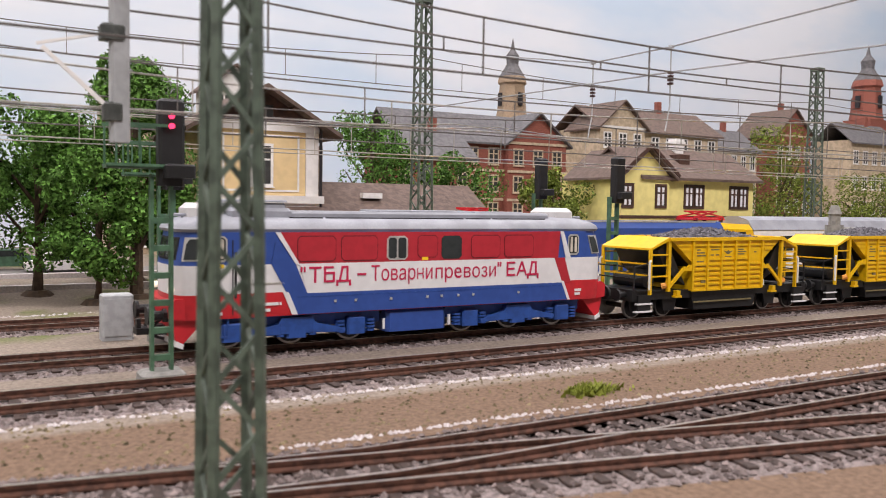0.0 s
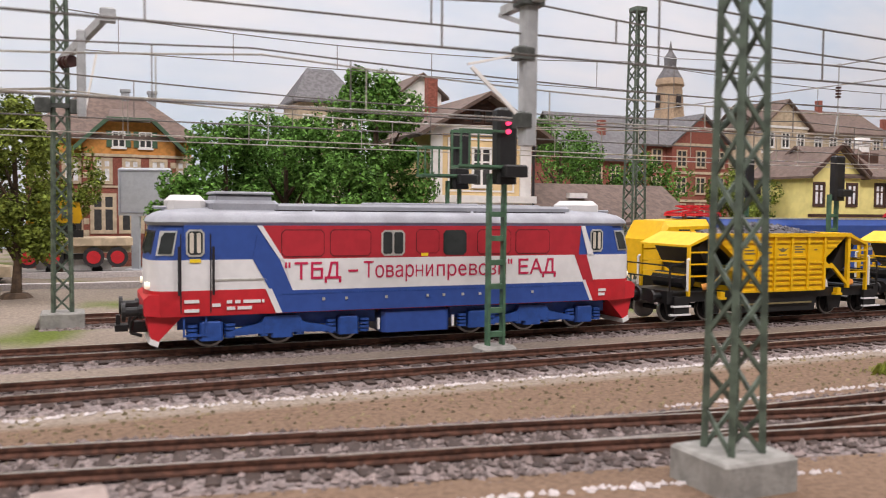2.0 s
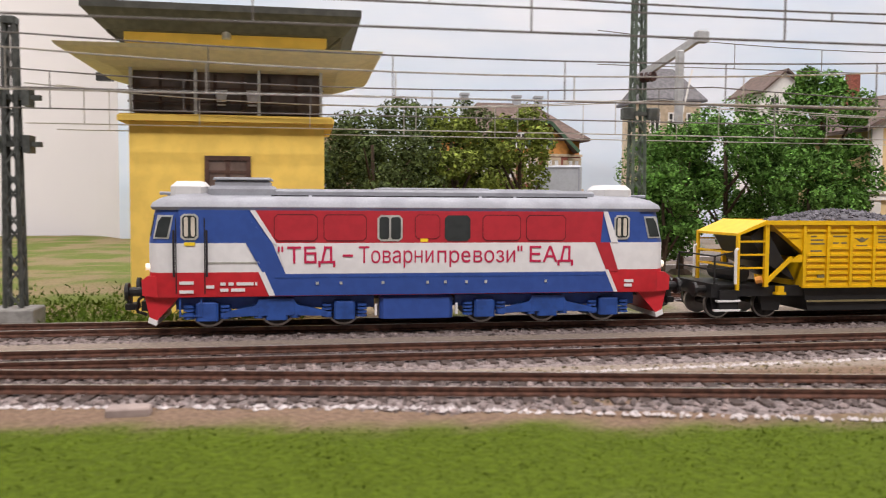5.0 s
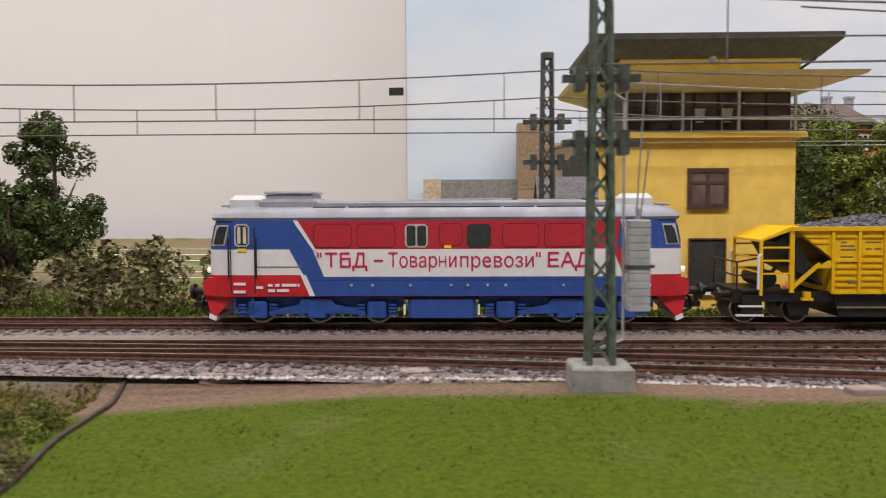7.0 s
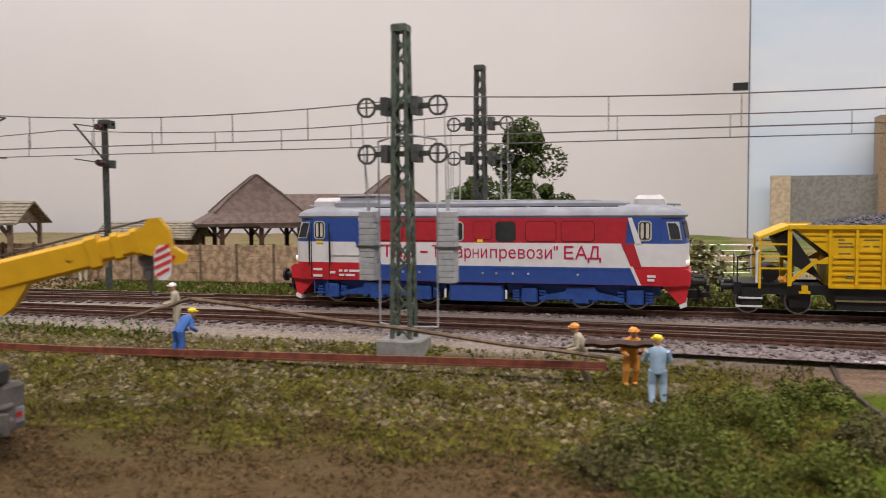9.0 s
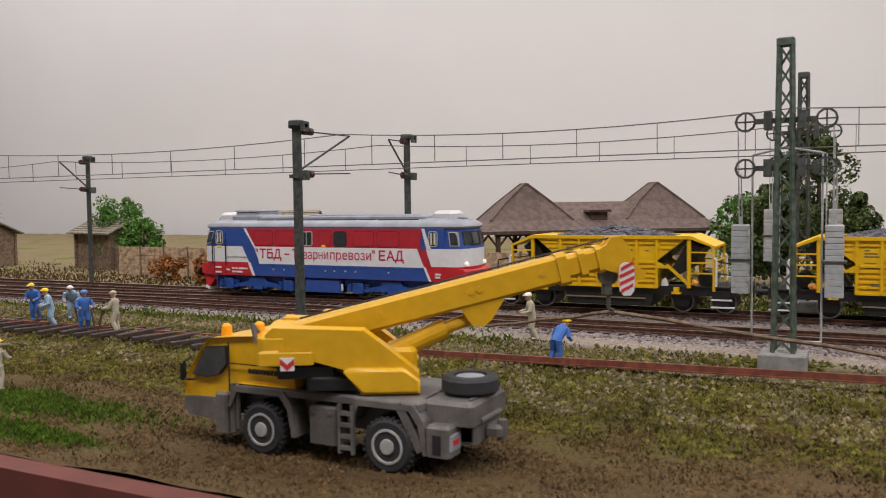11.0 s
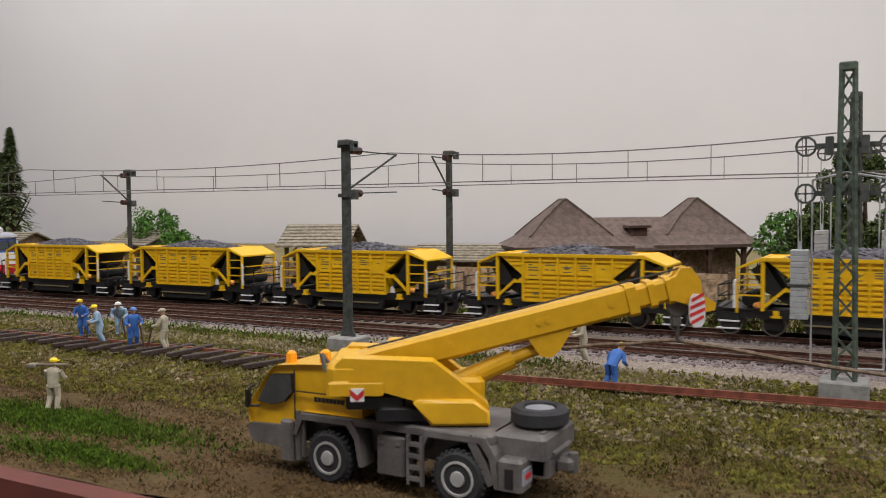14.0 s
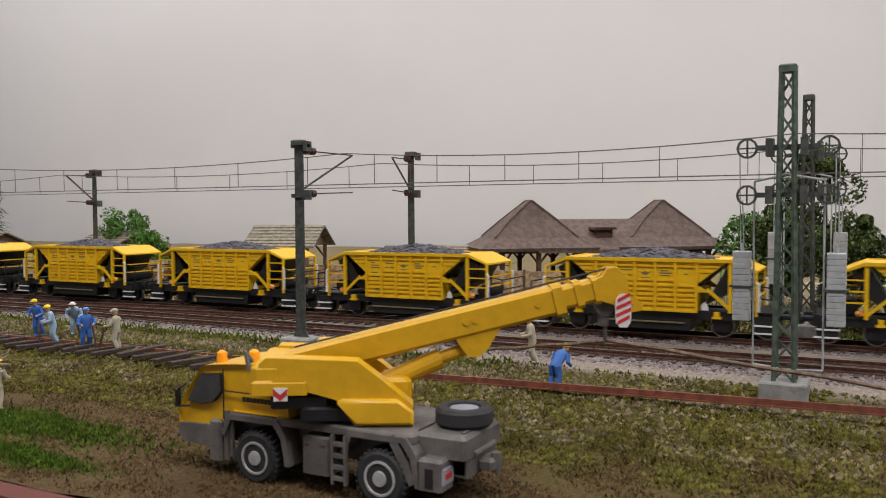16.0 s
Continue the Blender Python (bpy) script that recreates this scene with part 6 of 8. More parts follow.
    one("rear_beam", lambda m: (m.slab(3.3, 3.72, -0.75, 0.75, 0.75, 1.2, 0.06), m.box(3.5, 3.6, -0.7, 0.7, 1.2, 1.75)), CRANE_GREY, c)
    one("hitch", lambda m: (m.slab(3.7, 4.1, -0.3, 0.3, 0.85, 1.1, 0.07), m.rod((4.05, 0, 0.75), (4.05, 0, 1.2), 0.12, 10), m.rod((3.75, -0.55, 1.25), (3.75, 0.55, 1.25), 0.07, 8)), CRANE_GREY, c)
    sp = one("spare_wheel", lambda m: m.rings([[(3.2 + math.cos(a) * r, 0.1 + math.sin(a) * r, z) for a in [math.pi * k / 16 for k in range(32)]] for z, r in ((1.74, 0.5), (1.74, 0.6), (1.82, 0.68), (2.08, 0.68), (2.16, 0.6), (2.16, 0.4), (2.08, 0.37))]), TYRE, c, "black spare tyre lying on the deck", True)
    one("spare_rim", lambda m: m.rod((3.2, 0.1, 2.0), (3.2, 0.1, 2.12), 0.36, 18, 0.34), LOCO_GREY, sp)
    # turned superstructure
    up = one("superstructure", lambda m: (m.rod((0, 0, 1.7), (0, 0, 1.84), 1.05, 24), m.slab(-1.6, 1.0, -1.05, 1.05, 1.82, 2.15, 0.06), m.slab(-2.3, -0.9, -1.0, 1.0, 2.1, 2.45, 0.08)), BLACK, c, "turntable and upper works")
    plate = [(-2.5, 2.6), (-2.52, 3.18), (-2.35, 3.34), (-0.25, 3.24), (0.3, 2.82), (1.04, 2.2), (1.04, 1.78), (-0.3, 1.78), (-0.72, 2.34), (-1.62, 2.6)]
    for q in ((-1.2, -0.62), (0.62, 1.2)):
        one("side_plate", lambda m: m.prism(plate, *q), CRANE_YELLOW, up, "yellow side plate")
    hood = one("engine_hood", lambda m: m.rings([[(-0.72 + e, y, 2.3 - e), (-0.3 + e * 0.5, y, 1.76 + e), (1.05 - e, y, 1.76 + e), (1.06 - e, y, 2.06), (0.68, y, 2.36 - e), (-0.6, y, 2.38 - e)] for y, e in ((-1.36, 0.07), (-1.3, 0.0), (-1.15, 0.0))]), CRANE_YELLOW, up, "yellow hood", True)
    one("winch_housing", lambda m: (m.slab(-2.75, -1.9, -1.22, 0.95, 2.45, 3.28, 0.2), m.rings([[(-2.2, -1.28 + e, 2.5 + e), (-1.45, -1.28 + e, 2.5 + e), (-1.45, -1.28 + e, 2.84 - e), (-2.2, -1.28 + e, 2.84 - e)] for e in (0.03, 0.0)], True)), CRANE_YELLOW, up, "yellow winch housing", True)
    one("front_lip", lambda m: m.slab(-2.7, -1.4, -1.3, -1.18, 2.48, 2.82, 0.06), CRANE_YELLOW, up)
    one("chevron_plate", lambda m: m.box(-2.16, -1.84, -1.335, -1.29, 2.36, 2.66), LOCO_WHITE, up)
    one("chevron_mark", lambda m: m.add([(-2.16, -1.345, 2.65), (-2.0, -1.345, 2.51), (-1.84, -1.345, 2.65), (-1.84, -1.345, 2.51), (-2.0, -1.345, 2.37), (-2.16, -1.345, 2.51)], [(0, 1, 4, 5), (1, 2, 3, 4)]), CHEVRON, up)
    one("lift_hook", lambda m: (m.rod((-2.7, -0.9, 3.2), (-2.85, -0.95, 3.42), 0.05), m.rod((-2.85, -0.95, 3.42), (-2.75, -1.0, 3.0), 0.06)), CRANE_GREY, up)
    one("counterweight", lambda m: m.slab(0.2, 1.0, -0.5, 1.05, 1.9, 2.7, 0.1), CRANE_YELLOW, up, "yellow counterweight")
    one("roof_box", lambda m: m.slab(-1.4, -0.9, 0.4, 1.0, 3.2, 3.5, 0.06), CRANE_YELLOW, up)
    el = math.radians(13.4)
    ux, uz = math.cos(el), math.sin(el)

    def along(s, y, n):
        return (-1.9 + ux * s - uz * n, y, 2.76 + uz * s + ux * n)

    def boom(m, s0, s1, hw, n0, n1):
        m.rings([[along(s, -hw, n0 + 0.08), along(s, -hw, n1 - 0.08), along(s, -hw + 0.08, n1), along(s, hw - 0.08, n1), along(s, hw, n1 - 0.08), along(s, hw, n0 + 0.08), along(s, hw - 0.08, n0), along(s, -hw + 0.08, n0)] for s in (s0, s1)])
    bm = one("boom", lambda m: boom(m, -0.3, 6.75, 0.34, -0.13, 0.56), CRANE_YELLOW, up, "yellow telescopic boom")
    one("boom_collar", lambda m: boom(m, 6.6, 6.85, 0.38, -0.19, 0.6), CRANE_YELLOW, bm)
    one("boom_section", lambda m: (boom(m, 6.8, 7.75, 0.28, -0.06, 0.5)), CRANE_YELLOW, bm)
    for s0, s1 in ((7.15, 7.32), (7.6, 7.74)):
        one("section_collar", lambda m: boom(m, s0, s1, 0.33, -0.12, 0.55), CRANE_YELLOW, bm)

    def flat(pts):
        return [(along(a, 0, n)[0], along(a, 0, n)[2]) for a, n in pts]
    for q in ((-0.3, -0.12), (0.12, 0.3)):
        one("boom_head", lambda m: m.prism(flat([(7.65, -0.02), (8.0, -0.22), (8.35, -0.5), (8.62, -0.52), (8.7, -0.35), (8.42, -0.1), (8.45, 0.3), (8.3, 0.64), (8.05, 0.68), (7.9, 0.52), (7.65, 0.48)]), *q), CRANE_YELLOW, bm, "yellow forked boom head")
    one("sheave", lambda m: (m.rod(along(8.15, -0.14, 0.32), along(8.15, 0.14, 0.32), 0.26, 14), m.rod(along(8.4, -0.14, -0.3), along(8.4, 0.14, -0.3), 0.18, 12)), CRANE_YELLOW, bm)
    one("head_mark", lambda m: m.prism(flat([(8.3, -0.2), (8.45, -0.32), (8.36, -0.42), (8.2, -0.28)]), -0.31, -0.3), CHEVRON, bm)
    for a, n in ((2.2, 0.2), (4.4, 0.24), (4.62, 0.24), (6.2, 0.24)):
        one("rivet", lambda m: m.rod(along(a, -0.365, n), along(a, -0.3, n), 0.085, 10), CRANE_YELLOW, bm)
    one("hoist_rope", lambda m: m.rod(along(0.2, -0.1, 0.62), along(8.1, -0.1, 0.66), 0.025, 5), GASKET, bm)
    one("boom_lug", lambda m: m.prism(flat([(4.05, -0.1), (4.25, -0.6), (4.5, -0.68), (4.75, -0.55), (5.2, -0.1)]), -0.28, 0.28), CRANE_YELLOW, bm)
    one("lift_cylinder", lambda m: (m.rod((0.0, 0, 2.35), along(3.6, 0, -0.52), 0.25, 14), m.rod(along(3.5, 0, -0.52), along(4.45, 0, -0.42), 0.16, 12)), CRANE_YELLOW, up)
    hx, _, hz = along(8.16, 0, 0.0)
    one("hook_rope", lambda m: [m.rod((hx - 0.2 + q, 0, hz - 0.5), (hx - 0.1 + q, 0, hz + 0.25), 0.025, 5) for q in (-0.08, 0.08)], GASKET, bm)
    blk = one("hook_block", lambda m: (m.rod((hx - 0.28, -0.12, hz - 0.32), (hx - 0.28, 0.12, hz - 0.32), 0.24, 14), m.slab(hx - 0.42, hx - 0.18, -0.1, 0.1, hz - 0.8, hz - 0.3, 0.04), m.rod((hx - 0.26, 0, hz - 1.15), (hx - 0.26, 0, hz - 0.75), 0.055), m.rod((hx - 0.26, 0, hz - 1.15), (hx - 0.12, 0, hz - 1.2), 0.05)), CRANE_GREY, bm, "grey hook block")

    def lozenge(x0, z0):
        return [(x0 + 0.19 * sx * cx, z0 + 0.40 * cz) for sx, cx, cz in ((-1, 0.45, 1), (-1, 0.9, 0.72), (-1, 1, 0.3), (-1, 1, -0.3), (-1, 0.9, -0.72), (-1, 0.45, -1), (1, 0.45, -1), (1, 0.9, -0.72), (1, 1, -0.3), (1, 1, 0.3), (1, 0.9, 0.72), (1, 0.45, 1))]
    wp = one("warning_plate", lambda m: m.prism(lozenge(hx + 0.08, hz - 0.38), -0.5, -0.42), LOCO_WHITE, bm, "white oval warning plate")
    for k in range(4):
        z = hz - 0.66 + 0.18 * k
        e = 0.0 if k in (1, 2) else 0.03
        one("warning_stripe", lambda m: m.prism([(hx - 0.1 + e, z - 0.06), (hx - 0.1 + e, z + 0.03), (hx + 0.26 - e, z + 0.19), (hx + 0.26 - e, z + 0.1)], -0.512, -0.49), CHEVRON, wp)
    up.matrix_basis = pose(0.7 * K, 0, 0, 0, 0, 29)
    return c


# ---------------------------------------------------------------- track workers (tiny painted figurines)
def figurine(x, y, z, rz, top, legs, hat, label, bend=0.0, arms=0.0, tool=False):
    m = Mesh()
    m.i = 1
    for q, d in ((-1, 0.06), (1, -0.12 if not bend else 0.14)):
        m.rod((q * 0.11, 0, 0.86), (q * 0.14, -0.05, 0.46), 0.135, 8, 0.105)
        m.rod((q * 0.14, -0.05, 0.48), (q * 0.15, d, 0.06), 0.105, 8, 0.08)
        m.ball(q * 0.15, d - 0.06, 0.05, 0.075, 0.15, 0.06, 8, 4)
    m.i = 0
    ca, sa = math.cos(bend), math.sin(bend)

    def up(u, f, v):
        """A point of the leaning trunk: across, forward, along the spine."""
        return (u, -sa * v - ca * f, 0.82 + ca * v - sa * f)
    m.rings([[up(w * math.cos(a), d * math.sin(a), v) for a in [math.pi * k / 5 for k in range(10)]] for v, w, d in ((-0.05, 0.19, 0.14), (0.08, 0.2, 0.15), (0.3, 0.215, 0.15), (0.5, 0.25, 0.15), (0.6, 0.22, 0.12), (0.66, 0.09, 0.08))])
    for q in (-1, 1):
        elbow = up(q * 0.33, 0.12 + arms * 0.2, 0.28)
        wrist = Vector(elbow) + Vector((-q * 0.1, -0.27, -0.04 - 0.12 * bend))
        m.rod(up(q * 0.25, 0, 0.53), elbow, 0.088, 7, 0.072)
        m.rod(elbow, wrist, 0.072, 7, 0.058)
        m.i = 2
        m.ball(*wrist, 0.06, 0.07, 0.06, 6, 4)
        m.i = 0
    m.i = 2
    hx, hy, hz = up(0, 0.04, 0.8)
    m.rod(up(0, 0, 0.62), (hx, hy, hz), 0.06, 7)
    m.ball(hx, hy, hz, 0.105, 0.125, 0.145, 9, 6)
    m.i = 3
    m.ball(hx, hy + 0.01, hz + 0.085, 0.135, 0.15, 0.095, 10, 5)
    m.rod((hx, hy - 0.03, hz + 0.05), (hx, hy - 0.03, hz + 0.075), 0.165, 10)
    if tool:
        m.i = 4
        m.rod((0.2, -0.42 - 0.5 * sa, 1.0 - 0.3 * bend), (0.3, -0.65, 0.02), 0.04, 5)
    ob = m.built("figurine", [top, legs, SKIN, hat, WOOD_DARK], smooth=True)
    ob.matrix_world = pose(x, y, z, 0, 0, rz)
    return tagged(ob, label, "figurine", "track workers")


def colour_signal(x, y, h, label, lit=True, basket=True):
    z = ground_z(x, y)
    s = thing("light_signal", label, "signal", x, y, z, 0, "light signals")
    one("base", lambda m: m.slab(-0.55, 0.55, -0.45, 0.45, -0.1, 0.35, 0.08), CONCRETE, s, "grey concrete foot")
    for sx in (-1, 1):
        one("upright", lambda m: m.box(*sorted((sx * 0.2, sx * 0.28)), -0.12, 0.12, 0.3, h), SIGNAL_GREEN, s)
    one("rungs", lambda m: [m.box(-0.2, 0.2, -0.1, 0.1, 0.6 + 0.7 * k, 0.75 + 0.7 * k) for k in range(int((h - 0.6) / 0.7))], SIGNAL_GREEN, s)
    one("head", lambda m: (m.slab(-0.1, 0.55, -0.25, 0.2, h - 0.3, h + 1.9, 0.08), m.slab(0.0, 0.75, -0.55, -0.2, h - 0.1, h + 0.25, 0.05)), BLACK, s, "black signal head")
    if lit:
        one("lamp", lambda m: (m.rod((0.2, -0.36, h + 1.45), (0.2, -0.24, h + 1.45), 0.07, 10), m.rod((0.2, -0.36, h + 1.2), (0.2, -0.24, h + 1.2), 0.07, 10)), RED_LIGHT, s, "red signal lamp")
    if basket:
        one("basket", lambda m: [m.bar((-1.3 + 0.28 * k, 0.3, h + 0.2), (-1.3 + 0.28 * k, 0.3, h + 1.2), 0.05, 0.05) for k in range(4)] + [m.bar((-1.35, q, zz), (0.1, q, zz), 0.06, 0.07) for q in (-0.3, 0.3) for zz in (h + 0.2, h + 1.2)] + [m.box(-1.35, 0.1, -0.3, 0.3, h + 0.12, h + 0.2)], SIGNAL_GREEN, s, "green inspection basket")
    return s


def electric_loco(x, y, z, label):
    e = thing("electric_locomotive", label, "locomotive", x, y, z)
    one("body", lambda m: m.rings([[(a, -1.5, 1.0), (a, 1.5, 1.0), (a, 1.5, 3.4), (a, 1.25, 3.75), (a, -1.25, 3.75), (a, -1.5, 3.4)] for a in (-6.4, 9.2)]), LOCO_BLUE, e, "blue body side")
    for s, a in ((-1, -6.4), (1, 9.2)):
        one("cab", lambda m: m.rings([[(q, -1.48, 1.0), (q, 1.48, 1.0), (q, 1.48, t), (q, 1.2, t + 0.3), (q, -1.2, t + 0.3), (q, -1.48, t)] for q, t in ((a, 3.38), (a + s * 2.4, 3.3), (a + s * 2.9, 2.4))]), WAGON_YELLOW, e, "yellow cab end")
        for d in (0.6, 1.5):
            one("cab_window", lambda m: m.box(*sorted((a + s * (d - 0.3), a + s * (d + 0.3))), -1.53, -1.47, 2.5, 3.2), CAB_GLASS, e)
        one("underbody", lambda m: m.box(*sorted((a - s * 4.2, a + s * 1.8)), -1.2, 1.2, 0.3, 1.0), BLACK, e)
        cx = a - s * 0.2
        one("pantograph", lambda m: [m.bar(p, q, 0.08, 0.08) for f in (-0.6, 0.6) for p, q in (((cx - 1.2, f, 3.95), (cx + 1.2, f, 3.95)), ((cx - 1.1, f, 4.0), (cx + 0.6, f * 0.7, 4.25)), ((cx + 1.1, f, 4.0), (cx - 0.6, f * 0.7, 4.3)))] + [m.bar((cx + q, -0.9, 4.3), (cx + q, 0.9, 4.3), 0.1, 0.08) for q in (-0.3, 0.3)] + [m.box(cx - 1.2, cx + 1.2, -0.7, 0.7, 3.82, 3.9)], CAB_RED, e, "folded red pantograph")
        for f in (-1, 1):
            one("insulator", lambda m: [m.rod((cx + d, f * 0.6, 3.7), (cx + d, f * 0.6, 3.92), 0.12, 8) for d in (-1.0, 1.0)], INSULATOR, e)
    one("roof_rail", lambda m: [m.box(-6.0, 8.8, -1.3, -1.2, 3.7, 3.78)], CHROME, e)
    one("stripe", lambda m: m.box(-6.4, 9.2, -1.53, -1.49, 1.6, 1.75), WAGON_YELLOW, e)
    one("mark_shape", lambda m: [m.prism([(3.6 + k, 2.1), (3.9 + k, 2.1), (4.2 + k, 2.8), (3.9 + k, 2.8)], -1.52, -1.49) for k in (0, 0.5, 1.1, 1.6)], CHROME, e)
    return e


def passenger_coach(x, y, z, label):
    e = thing("passenger_coach", label, "coach", x, y, z)
    one("body", lambda m: m.box(-10, 10, -1.45, 1.45, 1.0, 3.3), WHITE_PAINT, e)
    one("roof", lambda m: m.rings([[(a, -1.5, 3.3), (a, 1.5, 3.3), (a, 1.1, 3.85), (a, 0.4, 4.05), (a, -0.4, 4.05), (a, -1.1, 3.85)] for a in (-10.1, 10.1)]), LOCO_GREY, e)
    one("underframe", lambda m: m.box(-9, 9, -1.1, 1.1, 0.35, 1.0), BLACK, e)
    for k in range(12):
        one("window_pane", lambda m: m.slab(-9.3 + 1.6 * k, -8.2 + 1.6 * k, -1.48, -1.44, 2.1, 2.95, 0.01), CAB_GLASS, e)
    return e


def parked_car(x, y, rz, paint, label):
    c = thing("parked_car", label, "car", x, y, ground_z(x, y), rz, "parked cars")
    one("body", lambda m: m.prism([(-2.1, 0.35), (-2.15, 0.8), (-1.3, 0.95), (-0.8, 1.42), (0.9, 1.42), (1.4, 0.98), (2.1, 0.9), (2.15, 0.35)], -0.8, 0.8), paint, c)
    one("side_window", lambda m: [m.prism([(-1.15, 0.97), (-0.75, 1.34), (0.85, 1.34), (1.2, 0.99)], *q) for q in ((-0.82, -0.78), (0.78, 0.82))], CAB_GLASS, c)
    for wx in (-1.3, 1.3):
        for wy in (-0.72, 0.72):
            one("wheel", lambda m: m.wheel(wx, wy, 0.32, 0.32, 0.18, 14), TYRE, c)
    return c


def grey_board():
    b = thing("display_board", "grey display board on a post, seen beside the road", "board", 0.3585, 0.37, -0.004, -25)
    one("panel", lambda m: m.slab(-1.75, 1.75, -0.16, 0.16, 3.75, 6.85, 0.12), BOARD_GREY, b, "grey plastic panel")
    one("post", lambda m: (m.box(-0.85, -0.35, -0.15, 0.15, 0, 3.8), m.slab(-1.2, 0.0, -0.5, 0.5, -0.1, 0.3, 0.08)), BOARD_GREY, b)
    one("panel_rim", lambda m: [m.box(-1.6, 1.6, -0.2, -0.14, z, z + 0.08) for z in (3.92, 6.62)] + [m.box(x, x + 0.08, -0.2, -0.14, 4.0, 6.62) for x in (-1.6, 1.52)], LOCO_GREY, b)


def water_crane():
    w = thing("water_crane", "grey cast-iron water crane with a swung arm", "water crane", 0.885, 0.045, -0.004)
    one("column", lambda m: (m.rod((0, 0, 0), (0, 0, 4.6), 0.32, 12), m.rod((0, 0, 3.4), (0, 0, 4.0), 0.5, 12), m.rod((0, 0, 4.6), (0, 0, 5.1), 0.4, 12, 0.2)), CONCRETE, w)
    one("arm", lambda m: (m.rod((0, 0, 3.7), (2.6, -0.3, 3.6), 0.22, 10), m.rod((2.6, -0.3, 3.7), (2.6, -0.3, 2.9), 0.24, 10)), CONCRETE, w)


def yellow_excavator():
    e = thing("flat_trailer", "low loader with red wheels and a yellow machine on it", "trailer", 0.315, 0.35, -0.004)
    one("deck", lambda m: (m.slab(-3.9, 2.9, -1.1, 1.1, 1.95, 2.45, 0.06), m.box(-3.8, 2.8, -0.7, 0.7, 1.5, 1.95)), BUFF, e, "cream trailer deck")
    for x in (-2.9, -1.6, 0.65, 2.0):
        wh = one("wheel", lambda m: m.wheel(x, -1.0, 1.25, 0.62, 0.4, 18), TYRE, e)
        one("rim", lambda m: (m.wheel(x, -1.22, 1.25, 0.4, 0.06, 14), m.wheel(x, -1.26, 1.25, 0.14, 0.06, 8)), CAB_RED, wh, "red wheel rim")
    body = one("machine", lambda m: m.rings([[(-3.0, y, 3.3), (-0.1, y, 3.3), (0.05, y, 3.6), (-0.1, y, 4.55), (-0.5, y, 4.7), (-2.7, y, 4.6), (-3.0, y, 4.2)] for y in (-1.05, 1.05)]), CRANE_YELLOW, e, "yellow machine body")
    one("louvre", lambda m: [m.box(-2.6 + 0.5 * k, -2.3 + 0.5 * k, -1.09, -1.04, 3.6, 4.2) for k in range(4)], CRANE_GREY, body)
    one("undercarriage", lambda m: (m.slab(-2.9, -0.3, -0.9, 0.9, 2.45, 3.3, 0.12), m.box(-3.2, 0.1, -1.0, -0.6, 2.45, 2.9)), BLACK, e)


